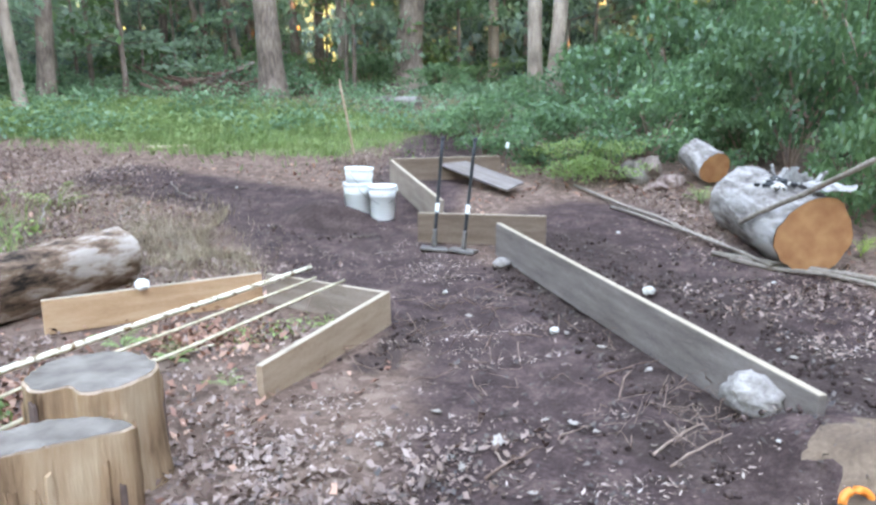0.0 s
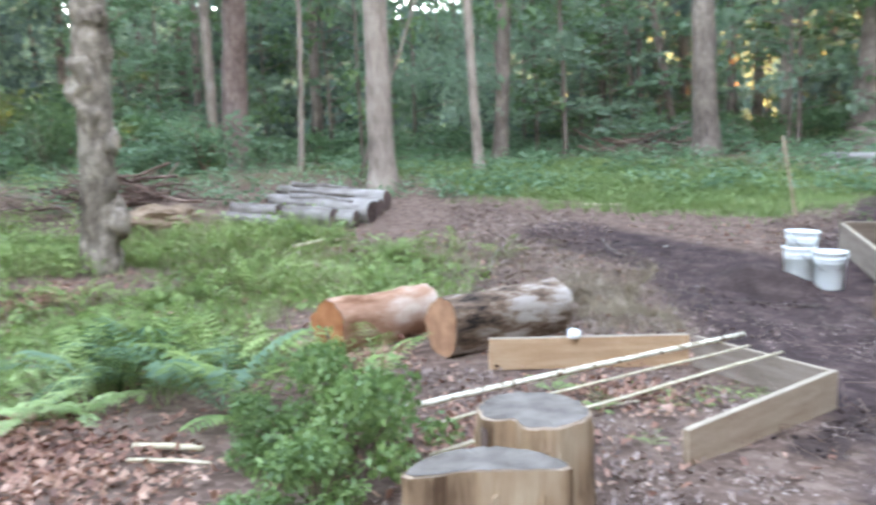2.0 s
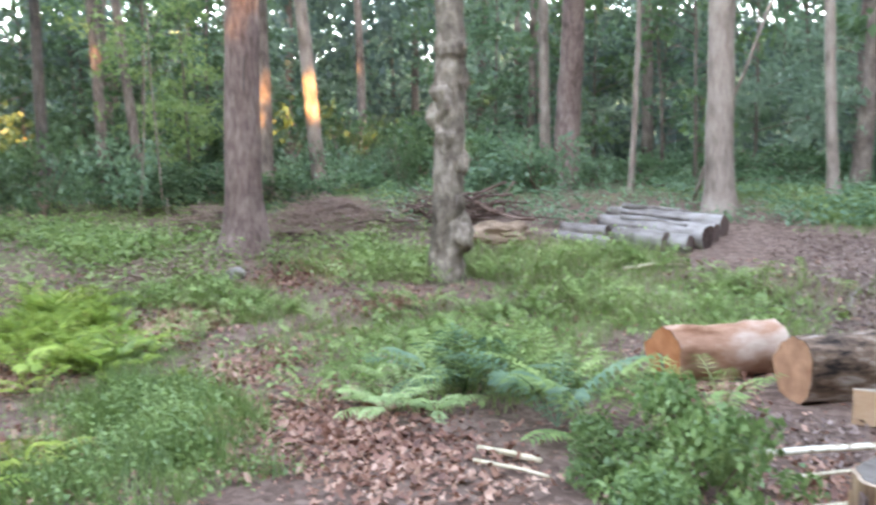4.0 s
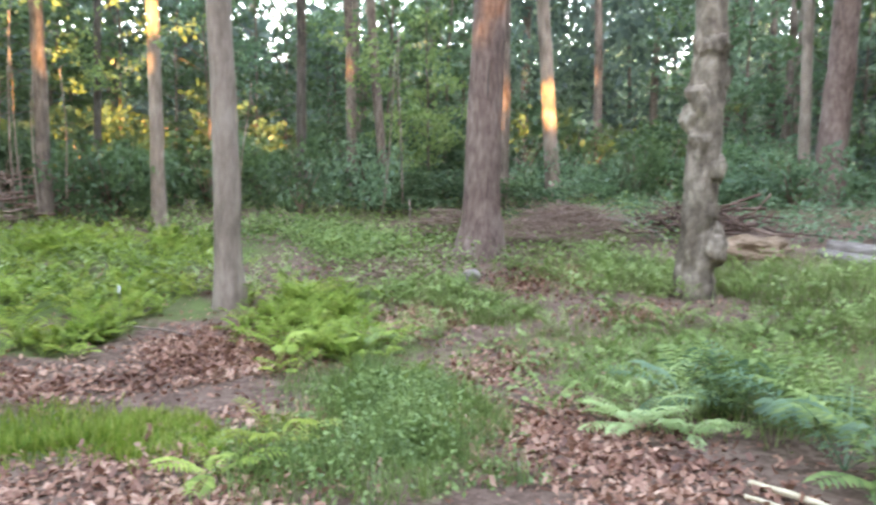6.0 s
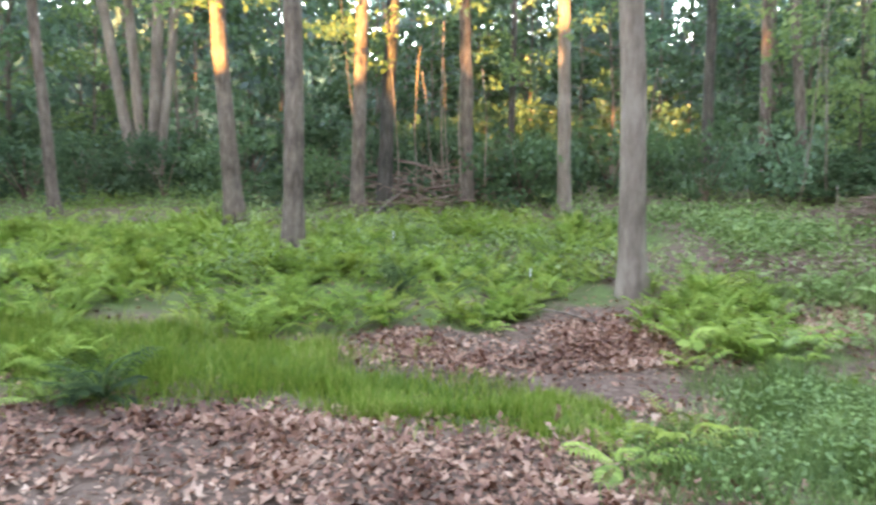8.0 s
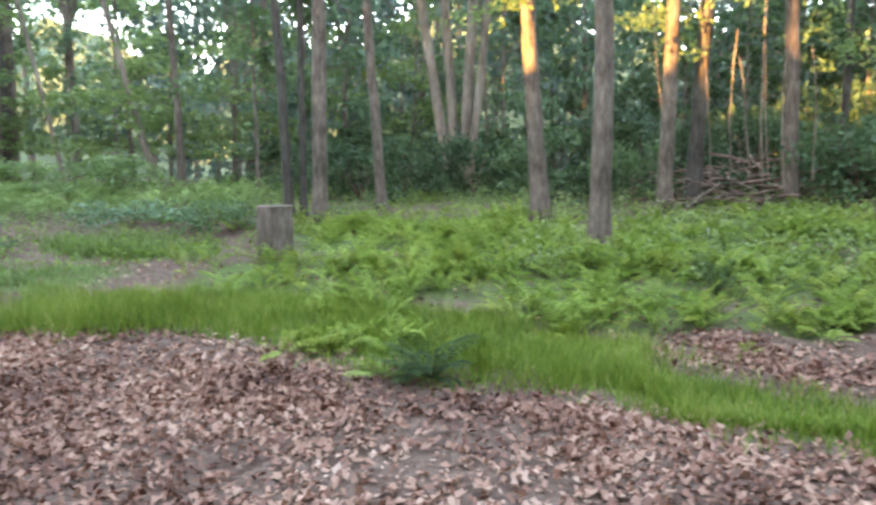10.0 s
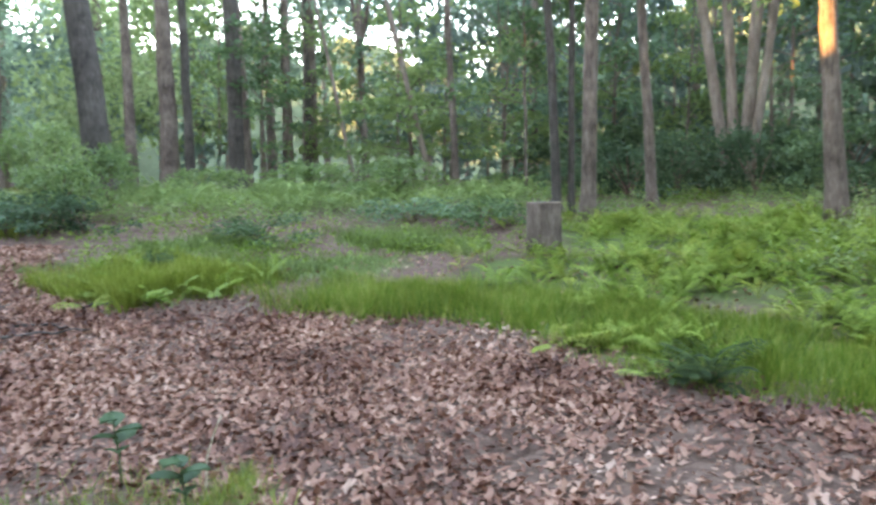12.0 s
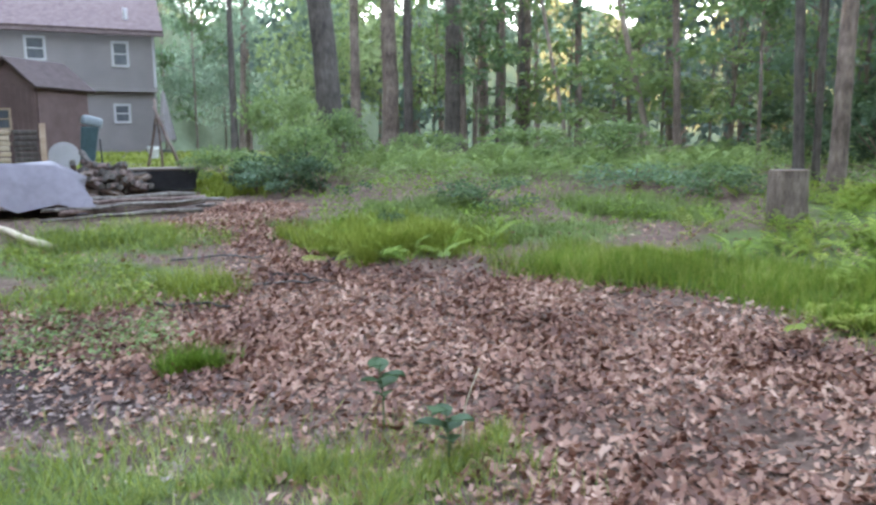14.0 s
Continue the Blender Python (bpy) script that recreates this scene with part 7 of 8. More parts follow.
def oak_leaf(x, y, s, turn):
    """A pale dry oak leaf with rounded lobes, curled up at its rim."""
    bm = bmesh.new()
    n = 22
    rim = []
    for k in range(n):
        t = k / n * 2 * math.pi
        w = (0.34 + 0.08 * math.cos(7 * t) + 0.05 * math.sin(3 * t + x * 9)) * (1 if math.cos(t) > -0.9 else 0.5)
        rim.append(bm.verts.new((w * math.sin(t) * 0.9, w * 1.5 * math.cos(t), 0.1 * w * abs(math.sin(2.5 * t)))))
    mid = bm.verts.new((0, 0, 0.01))
    for k in range(n):
        bm.faces.new((rim[k], mid, rim[(k + 1) % n]))
    bmesh.ops.scale(bm, vec=(s, s, s), verts=bm.verts)
    me = bpy.data.meshes.new("oak_leaf")
    bm.to_mesh(me)
    bm.free()
    me.materials.append(M_LITTER_PALE)
    ob = new("oak_leaf", me)
    ob.matrix_world = pose(x, y, gz(x, y) + 0.012, 6, -5, turn)
    tagged(ob, "pale dry oak leaf lying on dark soil", "leaf", "pale leaves on the soil")


for i, (x, y, s) in enumerate(((-0.38, 3.02, 0.1), (-0.05, 3.27, 0.06), (0.05, 3.2, 0.05), (-0.72, 3.29, 0.07), (-0.19, 3.28, 0.05), (-0.5, 2.75, 0.06), (0.1, 4.4, 0.06), (-0.9, 2.9, 0.06), (-0.2, 2.6, 0.05), (0.35, 4.05, 0.06), (-0.8, 4.9, 0.07), (1.2, 4.4, 0.07), (1.5, 4.1, 0.06), (0.7, 5.2, 0.06))):
    oak_leaf(x, y, s, i * 77)


for i, (a, b, r) in enumerate((((-5.24, 6.26), (-5.8, 7.33), 0.014), ((-4.65, 6.66), (-4.76, 7.2), 0.01), ((-5.03, 5.73), (-4.87, 6.13), 0.009), ((-4.3, 7.6), (-4.9, 8.1), 0.009))):
    tagged(rod("branch", (a[0], a[1], gz(*a) + 0.02), (b[0], b[1], gz(*b) + 0.05), r, M_POLE_GREY, None, 6, 0.5, 0.07, 0.1, 950 + i), "pale dead branch lying on dry grass", "branch", "fallen branches")
tagged(rod("bare_sapling", (-11.3, 9.75, gz(-11.3, 9.75) - 0.05), (-10.35, 10.6, 4.8), 0.045, M_BARK_PALE, None, 7, 0.6, 0.1, 0.05, 962), "thin pale stem leaning past a straight tree", "sapling", "bare sapling stems")
tagged(rod("bare_sapling", (-11.37, 0.52, 0.5), (-11.5, 0.4, 1.45), 0.014, M_BARK_PALE, None, 6, 0.5, 0.05, 0.05, 961), "thin bent bare sapling in the undergrowth", "sapling", "bare sapling stems")
for i, (a, b, r) in enumerate((((-12.3, 3.7, 1.2), (-11.4, 4.2, 0.98), 0.02), ((-11.4, 4.2, 0.98), (-11.2, 4.18, 0.74), 0.014), ((-12.16, -6.71, 0.75), (-13.2, -6.5, 1.3), 0.025), ((-12.6, -7.4, 0.8), (-13.4, -6.2, 1.15), 0.02), ((-13.6, -5.4, 0.85), (-12.9, -6.6, 1.5), 0.018), ((-11.7, 4.7, 0.8), (-12.9, 5.3, 1.15), 0.022))):
    tagged(rod("branch", a, b, r, M_POLE_GREY if i < 2 else M_BARK_BROWN, None, 6, 0.6, 0.08, 0.1, 970 + i), "bare fallen branch leaning in the undergrowth", "branch", "fallen branches")


def flag_bud(x, y, h, label):
    e = holder("marker_flag", x, y, gz(x, y), label, "marker flag", "marker flags")
    rod("wire", (0, 0, -0.03), (0.01, 0, h), 0.003, M_STEEL, e, 5, 1, 0, 0, 5)
    bm = bmesh.new()
    box(bm, (0.05, 0.006, 0.075), (0.028, 0, h - 0.035), pose(0, 0, 0, 0, 14, 30), bevel=0.002)
    part("flag", bm, M_BUCKET, e, "white flag")


flag_bud(-7.87, -2.62, 0.42, "small white marker flag among ferns")
flag_bud(-8.76, -4.6, 0.52, "small white marker flag among ferns")
flag_bud(-1.05, 9.6, 0.4, "small white marker flag behind the far frame")


def milkweed(x, y, h, label, seed):
    rng = np.random.default_rng(seed)
    e = holder("broadleaf_weed", x, y, gz(x, y), label, "weed", "broad-leaved weeds")
    rod("stem", (0, 0, -0.02), (0.02, 0.01, h), 0.006, M_LEAF, e, 6, 0.6, 0.01, 0.02, seed)
    for i in range(6):
        z = h * (0.5 + 0.08 * i)
        bm = bmesh.new()
        bmesh.ops.create_grid(bm, x_segments=4, y_segments=6, size=0.5)
        s = rng.uniform(0.1, 0.15)
        for q in bm.verts:
            t = q.co.y + 0.5
            q.co = Vector((q.co.x * s * 0.75 * math.sin(math.pi * min(1, 0.08 + t * 0.9)), t * s, -0.25 * s * t * t + 0.12 * s * abs(q.co.x) * 2))
        bmesh.ops.transform(bm, matrix=pose(0.01, 0, z, 0, 0, i * 137) @ pose(0, 0, 0, 25, 0, 0), verts=bm.verts)
        part("leaf", bm, M_LEAF_DEEP, e)


for i, (a, b) in enumerate((((1.25, -9.03), (0.28, -8.98)), ((0.43, -8.01), (-0.39, -7.89)), ((-0.31, -8.86), (-0.95, -8.75)), ((1.1, -7.4), (0.5, -7.2)), ((0.2, -8.4), (-0.2, -8.0)))):
    tagged(rod("branch", (a[0], a[1], gz(*a) + 0.03), (b[0], b[1], gz(*b) + 0.05), 0.014, M_BARK_DARK, None, 6, 0.5, 0.09, 0.1, 90 + i), "thin dark fallen branch on leaf litter", "branch", "fallen branches")
milkweed(-0.52, -4.5, 0.36, "broad-leaved green weed standing in dry leaves", 41)
milkweed(-0.75, -3.95, 0.3, "small broad-leaved weed in the grass", 42)
tagged(rod("stalk", (-0.85, -4.2, 0), (-0.95, -4.25, 0.36), 0.006, M_STICK, None, 5, 0.6, 0.02, 0.0, 61), "dry pale stalk standing in leaf litter", "stalk")


# ---------------------------------------------------------------- the house and the yard
M_SIDING = surface("grey_siding", [(0.2, 0.175, 0.172), (0.25, 0.22, 0.217)], 1.5, 0.7, 0.05, 30)
M_ROOF = surface("brown_shingles", [(0.11, 0.073, 0.072), (0.16, 0.11, 0.108), (0.21, 0.15, 0.147)], 5, 0.9, 0.4, 40)
M_TRIM = surface("white_trim", [(0.36, 0.345, 0.35), (0.44, 0.42, 0.425)], 3, 0.5, 0.03, 30)
M_PANE = surface("dark_window_glass", [(0.07, 0.075, 0.085), (0.13, 0.14, 0.155)], 2, 0.08, 0.0, 10, spec=0.6)
M_SHED = surface("reddish_shed_boards", [(0.095, 0.058, 0.052), (0.165, 0.103, 0.094)], 3, 0.8, 0.2, 30)
M_SHED_ROOF = surface("dark_brown_shingles", [(0.055, 0.036, 0.033), (0.1, 0.068, 0.063)], 6, 0.9, 0.4, 40)
M_TARP = surface("grey_tarp", [(0.1, 0.083, 0.092), (0.18, 0.15, 0.167)], 2, 0.6, 0.3, 12, spec=0.5)
M_BLUE = surface("teal_plastic", [(0.02, 0.048, 0.05), (0.05, 0.09, 0.095)], 3, 0.5, 0.1, 20)
M_FIREWOOD = surface("split_firewood", [(0.18, 0.12, 0.08), (0.32, 0.23, 0.15), (0.42, 0.33, 0.23)], 4, 0.85, 0.3, 25, island=0.4)

M_BIN_LID = surface("pale_bin_plastic", [(0.15, 0.175, 0.185), (0.21, 0.24, 0.25)], 3, 0.45, 0.05, 20)
M_CLOTH = surface("pale_umbrella_cloth", [(0.2, 0.175, 0.17), (0.3, 0.265, 0.26)], 4, 0.9, 0.2, 40)

HX, HY = 5.85, -33.6
HTURN = 165.0  # facade runs to the west-south-west, its face turned to the clearing


def house():
    hz = 1.38
    e = holder("house", HX, HY, hz, "two-storey grey-sided house with brown shingle roof", "house")
    ux, uy = Vector((0.966, 0.259, 0)), Vector((0.259, -0.966, 0))
    e.matrix_world = Matrix(((ux.x, uy.x, 0, HX), (ux.y, uy.y, 0, HY), (0, 0, 1, hz), (0, 0, 0, 1)))
    L, D, H = 12.0, 8.0, 4.75
    # siding courses, proud of one another at the upper storey
    bm = bmesh.new()
    box(bm, (L, D, 2.5), (L / 2, D / 2 + 0.25, 1.25))
    part("lower_wall", bm, M_SIDING, e)
    bm = bmesh.new()
    box(bm, (L, D + 0.25, H - 2.5), (L / 2, D / 2 + 0.125, 2.5 + (H - 2.5) / 2))
    part("upper_wall", bm, M_SIDING, e)
    for i in range(36):
        z = 0.12 + i * 0.127
        y0 = 0.25 if z < 2.5 else 0.0
        bm = bmesh.new()
        box(bm, (L - 0.2, 0.012, 0.1), (L / 2, y0 - 0.004, z), pose(0, 0, 0, 6, 0, 0))
        part("siding_board", bm, M_SIDING, e)
    # the wall has only a shadow line here; this board is added
    bm = bmesh.new()
    box(bm, (L + 0.04, 0.05, 0.16), (L / 2, -0.02, 2.48), bevel=0.006)
    part("added_band", bm, M_SIDING, e)
    for x in (0.04, L - 0.04):
        bm = bmesh.new()
        box(bm, (0.1, 0.03, H - 2.6), (x, -0.016, 2.6 + (H - 2.6) / 2), bevel=0.004)
        part("corner_board", bm, M_TRIM, e)
    # roof: two slopes with overhang
    for s in (0, 1):
        bm = bmesh.new()
        rise, run = 3.0, D / 2 + 0.35
        sl = math.hypot(rise, run)
        box(bm, (L + 0.7, sl, 0.16), (0, 0, 0), bevel=0.01)
        m = pose(L / 2, D / 2 + 0.125 + (run / 2) * (1 if s else -1), H + rise / 2, math.degrees(math.atan2(rise, run)) * (-1 if s else 1), 0, 0)
        bmesh.ops.transform(bm, matrix=m, verts=bm.verts)
        part("roof_slope", bm, M_ROOF, e)
    for x in (0.0, L):
        bm = bmesh.new()
        vs = [bm.verts.new((x + dx, y, z)) for dx in (-0.05, 0.05) for y, z in ((0.0, H), (D + 0.25, H), (D / 2 + 0.125, H + 2.8))]
        bm.faces.new(vs[:3])
        bm.faces.new(vs[3:][::-1])
        for i in range(3):
            j = (i + 1) % 3
            bm.faces.new((vs[i], vs[i + 3], vs[j + 3], vs[j]))
        bmesh.ops.recalc_face_normals(bm, faces=bm.faces)
        part("gable", bm, M_SIDING, e)
    rod("vent_pipe", (1.0, 0.5, H + 0.4), (1.0, 0.5, H + 1.0), 0.09, M_TRIM, e, 12, 1.0, 0.0, 0.0, 1, "pale vent pipe through the roof")
    bm = bmesh.new()
    box(bm, (L + 0.7, 0.12, 0.14), (L / 2, -0.42, H - 0.12), bevel=0.02)
    part("gutter", bm, M_ROOF, e)
    for cx, cz, y0, w, h in ((1.3, 3.87, 0.0, 0.56, 0.92), (4.3, 3.98, 0.0, 0.66, 0.85), (1.35, 1.55, 0.25, 0.56, 0.7), (7.2, 3.9, 0.0, 0.7, 0.9)):
        win = part("window", (lambda b: (box(b, (w - 0.12, 0.02, h - 0.12), (0, 0, 0)), b)[1])(bmesh.new()), M_PANE, e, "dark double-hung window with white trim")
        win.location = (cx, y0 - 0.02, cz)
        for dx, dz, sx, sz in ((-w / 2, 0, 0.09, h + 0.09), (w / 2, 0, 0.09, h + 0.09), (0, h / 2, w - 0.09, 0.09), (0, -h / 2, w - 0.09, 0.09), (0, 0, w - 0.09, 0.05)):
            bm = bmesh.new()
            box(bm, (sx, 0.05, sz), (dx, -0.025, dz), bevel=0.006)
            part("sash" if dx == 0 and dz == 0 else "frame", bm, M_TRIM, win)
    return e


house()


def garden_shed():
    """A small gabled wooden shed seen on its corner."""
    x, y = 6.31, -20.93
    z = gz(x, y)
    e = holder("garden_shed", x, y, z, "small reddish wooden shed with a brown gable roof", "shed", rz=-27.6)
    w, d, h = 1.55, 1.55, 1.8
    for cx, cy, sx, sy in ((-w / 2, 0, 0.06, d), (w / 2, 0, 0.06, d), (0, -d / 2, w - 0.07, 0.06), (0, d / 2, w - 0.07, 0.06)):
        bm = bmesh.new()
        box(bm, (sx, sy, h), (cx, cy, h / 2), bevel=0.006)
        part("wall", bm, M_SHED, e)
    for i in range(9):
        bm = bmesh.new()
        box(bm, (0.02, 0.012, h - 0.05), (-w / 2 + 0.1 + i * 0.17, d / 2 + 0.034, h / 2), bevel=0.003)
        part("batten", bm, M_SHED, e)
    for s in (-1, 1):
        bm = bmesh.new()
        run, rise = w / 2 + 0.14, 0.72
        box(bm, (math.hypot(run, rise), d + 0.3, 0.06), (0, 0, 0), bevel=0.008)
        bmesh.ops.transform(bm, matrix=pose(s * run / 2, 0, h + rise / 2 - 0.06, 0, s * math.degrees(math.atan2(rise, run)), 0), verts=bm.verts)
        part("roof_slope", bm, M_SHED_ROOF, e)
    for yy in (-d / 2, d / 2):
        bm = bmesh.new()
        vs = [bm.verts.new((px, yy + dy, pz)) for dy in (-0.03, 0.03) for px, pz in ((-w / 2, h), (w / 2, h), (0, h + 0.6))]
        bm.faces.new(vs[:3])
        bm.faces.new(vs[3:][::-1])
        for i in range(3):
            j = (i + 1) % 3
            bm.faces.new((vs[i], vs[i + 3], vs[j + 3], vs[j]))
        bmesh.ops.recalc_face_normals(bm, faces=bm.faces)
        part("gable", bm, M_SHED, e)
    win = part("window", (lambda b: (box(b, (0.36, 0.03, 0.44), (0, 0, 0)), b)[1])(bmesh.new()), M_PANE, e)
    win.location = (0.2, d / 2 + 0.045, 1.05)
    for dx, dz, sx, sz in ((-0.2, 0, 0.05, 0.5), (0.2, 0, 0.05, 0.5), (0, 0.23, 0.35, 0.05), (0, -0.23, 0.35, 0.05), (0, 0, 0.35, 0.03)):
        bm = bmesh.new()
        box(bm, (sx, 0.03, sz), (dx, 0.02, dz), bevel=0.004)
        part("frame", bm, M_BOARD, win)


garden_shed()


def firewood_rack():
    x, y = 5.62, -15.85
    z = gz(x, y)
    e = holder("firewood_rack", x, y, z, "rack stacked with pale split boards and firewood", "firewood rack", rz=17)
    rng = np.random.default_rng(4)
    for sx in (-0.95, 0.95):
        bm = bmesh.new()
        box(bm, (0.1, 0.4, 0.92), (sx, 0, 0.46), bevel=0.006)
        part("post", bm, M_BOARD, e)
    for r in range(8):
        for c in range(3):
            bm = bmesh.new()
            box(bm, (0.62 if c else 0.4, 0.36, 0.085), (0, 0, 0), pose(0, 0, 0, 0, rng.uniform(-2, 2), rng.uniform(-4, 4)), bevel=0.02)
            # first column is dark and set back to paint the rack's shaded inside
            o = part("split_log", bm, M_FIREWOOD if c else M_BARK_DARK, e)
            o.location = (-0.66 + c * 0.57 + rng.uniform(-0.02, 0.02), rng.uniform(-0.05, 0.05) - (0 if c else 0.12), 0.06 + r * 0.1)


firewood_rack()


def crease(u, w, seed):
    """Ridged folds: sharp creases between flat facets."""
    return sum((1 - 2 * abs(noise.noise(Vector((u * k + seed, w * k - seed, seed * 0.7))))) / k for k in (1.6, 3.1))


def tarp_pile():
    """A stiff grey tarp hung over a low stack, its hem lifted on one side."""
    x, y = 3.85, -11.75
    z = gz(x, y)
    n, mrow = 8, 7
    hx, hy, top = 0.86, 0.36, 0.66
    vs = []
    for i in range(n):
        for j in range(mrow):
            u, w = (i / (n - 1) * 2 - 1) * 1.62, (j / (mrow - 1) * 2 - 1) * 2.2
            px, py = max(-1, min(1, u)), max(-1, min(1, w))
            drop = max(abs(u) - 1, 0) * 0.98 + max(abs(w) - 1, 0) * 0.52
            fold = crease(px * 1.2 + py * 0.4, drop * 0.9 + py, 3.0)
            out = 0.1 * fold * min(1, drop * 4) + 0.16 * drop
            hem = top * (0.62 + 0.38 * math.sin(px * 4.2 + 1.2) * math.sin(px * 1.7 + 2))
            h = top + 0.05 * crease(u, w, 1.0) - 0.05 * abs(u) - min(drop, 1.0) * (0.95 * top if w > 0 and u > 0.1 else top * 1.3)
            sx = (1 if u > 0 else -1) if abs(u) > 1 else 0
            sy = (1 if w > 0 else -1) if abs(w) > 1 else 0
            vs.append((px * hx + sx * out + 0.03 * crease(w, u, 5.0), py * hy + sy * out, max(0.015, h)))
    fs = [(i * mrow + j, (i + 1) * mrow + j, (i + 1) * mrow + j + 1, i * mrow + j + 1) for i in range(n - 1) for j in range(mrow - 1)]
    rng = np.random.default_rng(9)
    vs = [(p[0] + rng.normal(0, 0.07), p[1] + rng.normal(0, 0.08), max(0.01, p[2] + (rng.normal(0, 0.055) if p[2] > 0.05 else 0))) for p in vs]
    ob = new("tarp", mesh_np("tarp", vs, fs, M_TARP, False))
    ob.matrix_world = pose(x, y, z - 0.02, 0, 0, 17)
    tagged(ob, "stiff grey-mauve tarp draped over a low pile", "tarp")


tarp_pile()
for i in range(9):
    rng = np.random.default_rng(640 + i)
    o, ln, t = 0.085 * i - 0.32, rng.uniform(0.85, 1.15), math.radians(22 + rng.uniform(-7, 7))
    px, py = 2.2 + 0.42 * o + rng.uniform(-0.2, 0.2), -11.72 - 0.9 * o
    lift = 0.05 + 0.065 * (i % 3)
    ends = [(px + s * ln * math.cos(t), py + s * ln * math.sin(t)) for s in (-1, 1)]
    tagged(rod("pole_log", (*ends[0], gz(*ends[0]) + lift), (*ends[1], gz(*ends[1]) + lift), rng.uniform(0.028, 0.042), M_BARK_RED if i % 2 else M_BARK_GREY, None, 9, 0.75, rng.uniform(-0.13, 0.13), 0.15, 650 + i), "thin crooked log in a stack of poles", "log", "stack of thin logs")


def wood_heap():
    rng = np.random.default_rng(15)
    for i in range(85):
        s = rng.uniform(0, 1)
        q = rng.normal(0, 0.17)
        x, y = 3.22 - 0.7 * s + 0.3 * q, -13.0 - 0.25 * s + q
        zz = 0.07 + (0.6 * (1 - 0.6 * s)) * rng.uniform(0.0, 1) ** 0.6 * max(0.3, 1 - abs(q) * 1.2)
        log("firewood_log", x, y, gz(x, y) + zz, rng.uniform(0.42, 0.7), 0.05, 0.042, rng.uniform(0, 360), rng.uniform(-25, 25), (M_BARK_RED, M_BARK_DARK, M_BARK_RED, M_BARK_ROT)[i % 4], M_BARK_DARK if i % 5 else M_BARK_RED, "short brown log in a loose heap", 700 + i, "heap of firewood", sides=8, rough=0.15)


wood_heap()


def trough():
    """A low dark tub with sloping sides and a pale rolled rim."""
    x, y = 2.28, -13.85
    z = gz(x, y)
    e = holder("garden_trough", x, y, z, "low dark garden trough with a pale rim", "trough", rz=10)
    for k, (cx, cy, sx, sy, ax, ay) in enumerate(((0, -0.27, 1.2, 0.03, 14, 0), (0, 0.27, 1.2, 0.03, -14, 0), (-0.6, 0, 0.03, 0.5, 0, -14), (0.6, 0, 0.03, 0.5, 0, 14))):
        bm = bmesh.new()
        box(bm, (sx, sy, 0.34), (cx, cy, 0.18), pose(0, 0, 0, ax, ay, 0), bevel=0.006)
        part("side", bm, M_DARK, e)
    bm = bmesh.new()
    box(bm, (1.14, 0.5, 0.03), (0, 0, 0.03), bevel=0.004)
    part("bottom", bm, M_DARK, e)
    for a, b in (((-0.66, -0.32), (0.66, -0.32)), ((-0.66, 0.32), (0.66, 0.32)), ((-0.66, -0.32), (-0.66, 0.32)), ((0.66, -0.32), (0.66, 0.32))):
        rod("rim", (a[0], a[1], 0.36), (b[0], b[1], 0.36), 0.024, M_POLE_GREY, e, 6, 1.0, 0, 0.02, 3, "pale rolled rim")


trough()


def tripod():
    x, y = 2.9, -17.5
    z = gz(x, y)
    e = holder("pole_tripod", x, y, z, "tall leaning poles standing by the lawn", "pole tripod")
    rod("leg", (0.36, -0.54, 0), (0.03, -0.1, 1.2), 0.032, M_BARK_RED, e, 7, 0.8, 0.02, 0.04, 1)
    rod("leg", (0.02, -0.35, 0), (0.06, -0.1, 1.45), 0.03, M_BARK_RED, e, 7, 0.8, 0.02, 0.04, 2)
    rod("leg", (-0.44, 0.12, 0), (0.08, -0.1, 1.3), 0.035, M_BARK_RED, e, 7, 0.8, 0.02, 0.04, 3)
    b = copy_thing(B0, pose(4.0, -22.6, gz(4.0, -22.6), 0, 0, 40))
    b["label"] = "white plastic bucket standing on the lawn"


tripod()


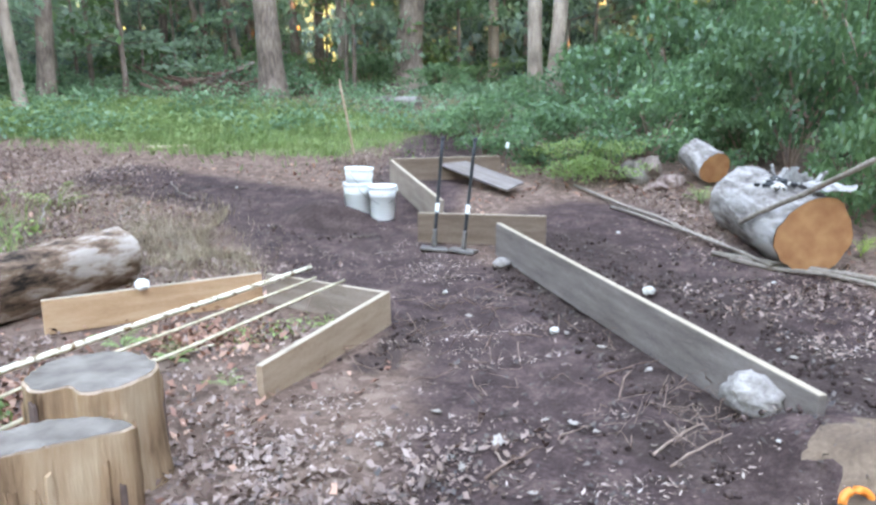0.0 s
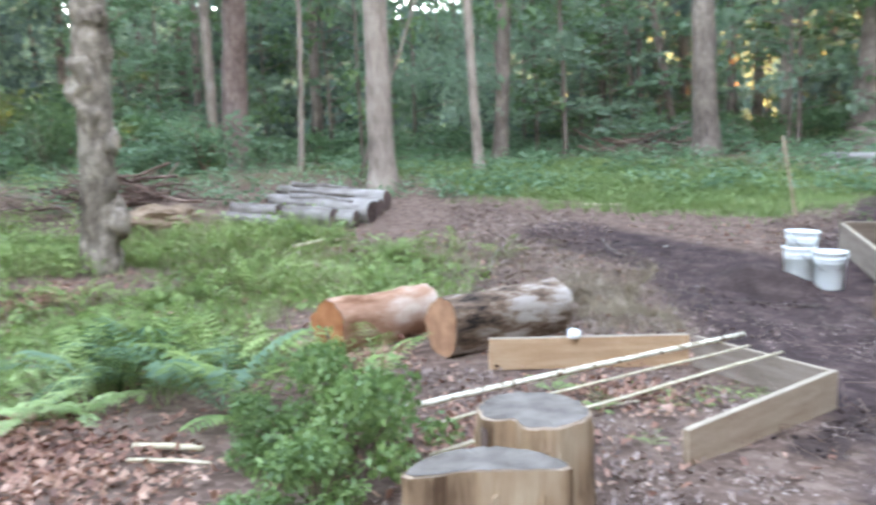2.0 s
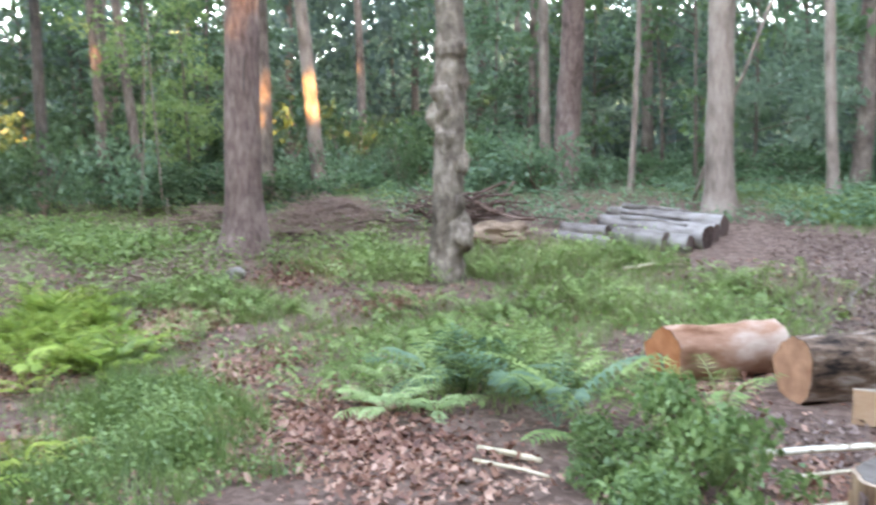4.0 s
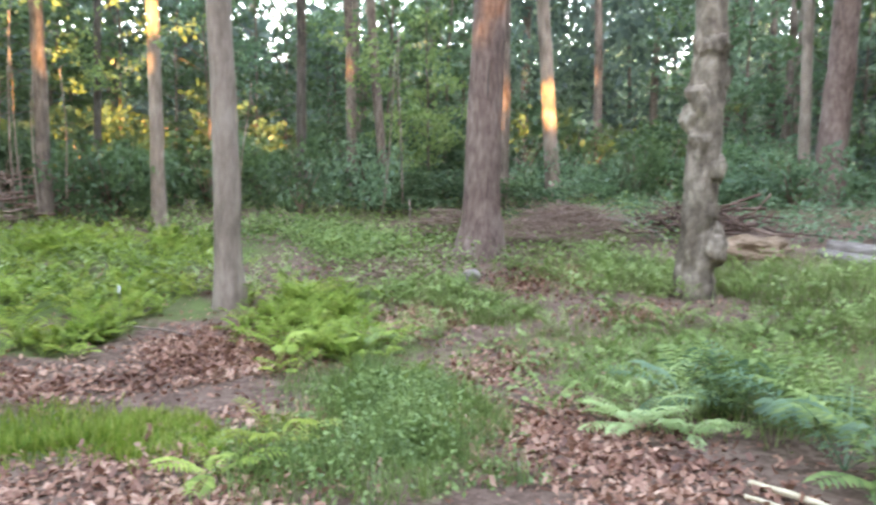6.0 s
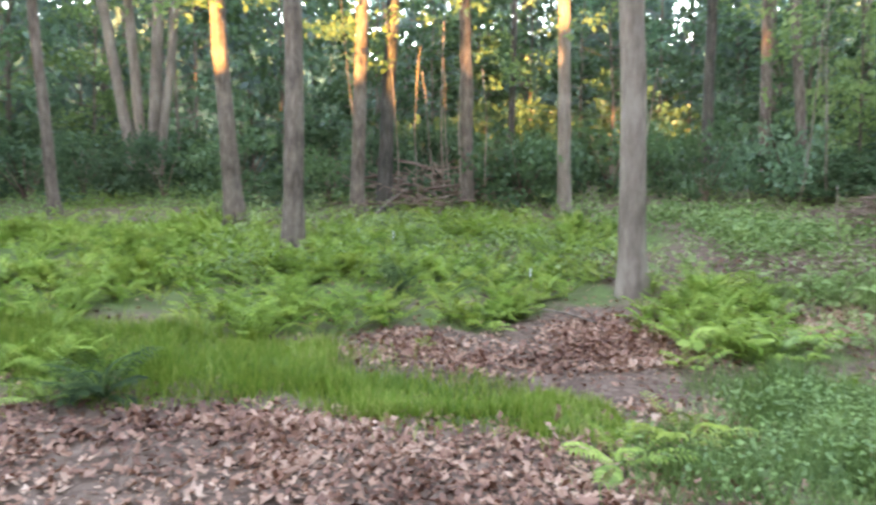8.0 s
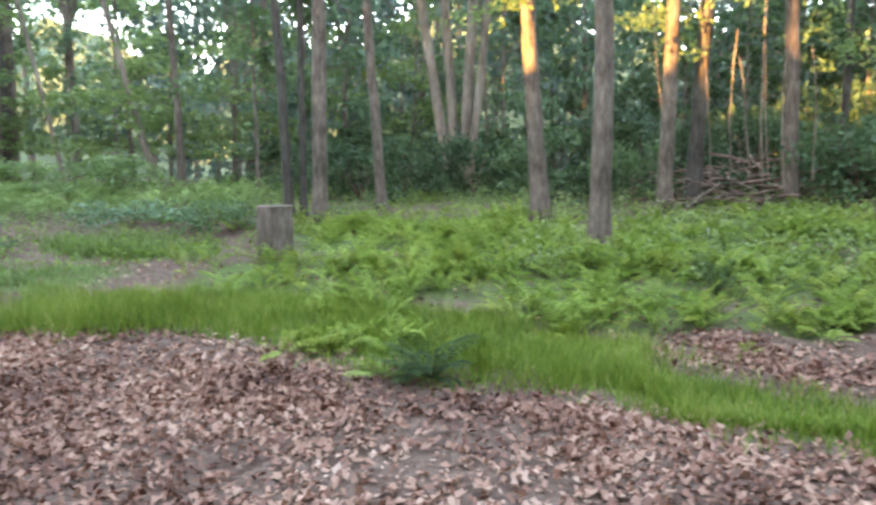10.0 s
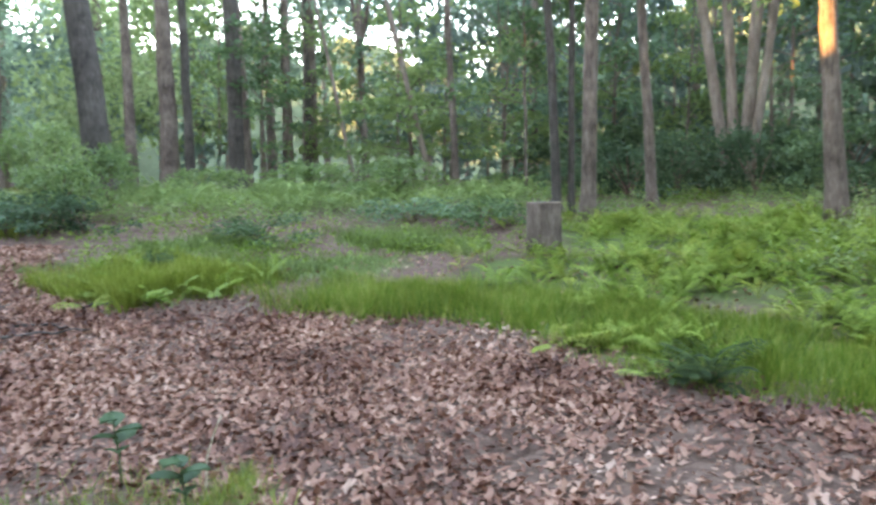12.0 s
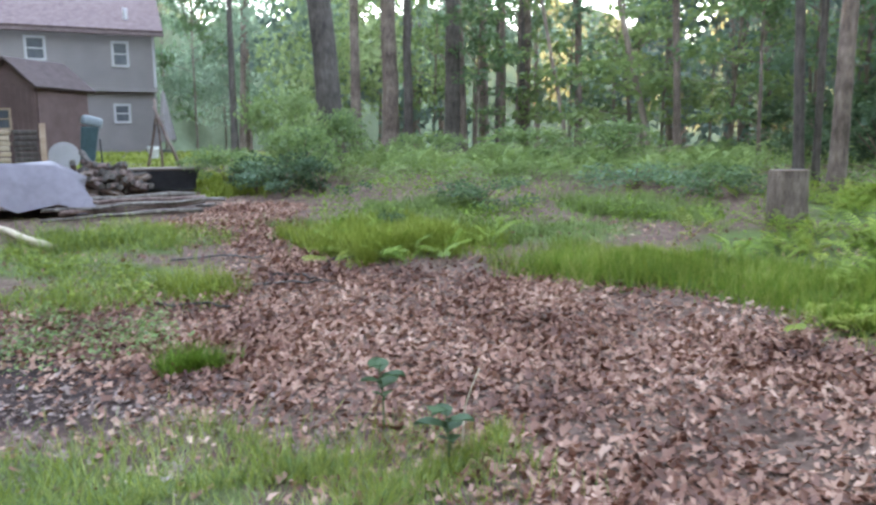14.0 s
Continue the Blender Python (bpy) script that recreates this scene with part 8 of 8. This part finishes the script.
def yard_bin():
    """A tall plastic bin tipped a little, with a paler sloping lid and a wheel bar."""
    x, y = 4.36, -17.8
    e = holder("yard_bin", x, y, gz(x, y), "tall teal plastic bin with a pale sloping lid", "bin", rz=14)
    bm = bmesh.new()
    box(bm, (0.34, 0.34, 0.86), (0.06, 0, 0.45), bevel=0.04)
    for v in bm.verts:
        k = 0.8 + 0.25 * v.co.z
        v.co.x, v.co.y = 0.06 + (v.co.x - 0.06) * k - 0.12 * v.co.z, v.co.y * k
    part("bin_body", bm, M_BLUE, e)
    bm = bmesh.new()
    box(bm, (0.42, 0.4, 0.2), (-0.09, 0.01, 0.98), pose(0, 0, 0, 0, -14, 0), bevel=0.07)
    part("lid", bm, M_BIN_LID, e, "pale blue-grey plastic lid")
    rod("leg", (-0.24, 0.1, 0), (-0.22, 0.1, 0.62), 0.02, M_DARK, e, 6, 1.0, 0, 0.02, 4)
    rod("axle", (-0.24, 0.1, 0.1), (0.2, 0.12, 0.1), 0.02, M_DARK, e, 6, 1.0, 0, 0.02, 5)


yard_bin()


def patio_umbrella(x, y):
    """A closed garden umbrella: furled fluted cloth on a pole with a heavy foot."""
    e = holder("patio_umbrella", x, y, gz(x, y), "closed pale cloth garden umbrella by the house", "umbrella")
    rod("pole", (0, 0, 0), (0.02, 0, 2.2), 0.025, M_POLE_GREY, e, 8, 1.0, 0, 0.0, 6)
    bm = bmesh.new()
    bmesh.ops.create_cone(bm, cap_ends=True, segments=20, radius1=0.2, radius2=0.17, depth=0.1)
    bmesh.ops.translate(bm, vec=(0, 0, 0.05), verts=bm.verts)
    part("foot", bm, M_DARK, e)
    n, rows, vs = 24, 8, []
    for i in range(rows):
        t = i / (rows - 1)
        for j in range(n):
            a = 2 * math.pi * j / n
            r = (0.2 * t ** 0.7 + 0.03) * (1 + (0.3 if j % 3 == 0 else -0.12) * t)
            vs.append((0.02 + r * math.cos(a) - 0.1 * t, r * math.sin(a), 2.18 - 1.72 * t - 0.1 * t * (j % 3 == 1)))
    fs = [(i * n + j, i * n + (j + 1) % n, (i + 1) * n + (j + 1) % n, (i + 1) * n + j) for i in range(rows - 1) for j in range(n)]
    part("furled_canopy", mesh_np("furled_canopy", vs, fs, M_CLOTH, True), None, e)


patio_umbrella(4.88, -29.45)
bm = bmesh.new()
bmesh.ops.create_cone(bm, cap_ends=True, segments=28, radius1=0.29, radius2=0.275, depth=0.05)
bmesh.ops.bevel(bm, geom=bm.edges[:], offset=0.008, segments=1, affect="EDGES")
me = bpy.data.meshes.new("round_tabletop")
bm.to_mesh(me)
bm.free()
me.materials.append(M_TRIM)
disc = new("round_tabletop", me)
disc.matrix_world = pose(4.62, -17.0, gz(4.62, -17.0) + 0.29, 80, 0, 15)
tagged(disc, "round white tabletop leaning on its edge", "tabletop")
tagged(rod("pole", (2.55, -9.5, gz(2.55, -9.5) + 0.04), (3.9, -10.85, gz(3.9, -10.85) + 0.12), 0.05, M_STICK, None, 8, 0.9, 0.02, 0.03, 77), "thick pale pole lying in the weeds", "pole")
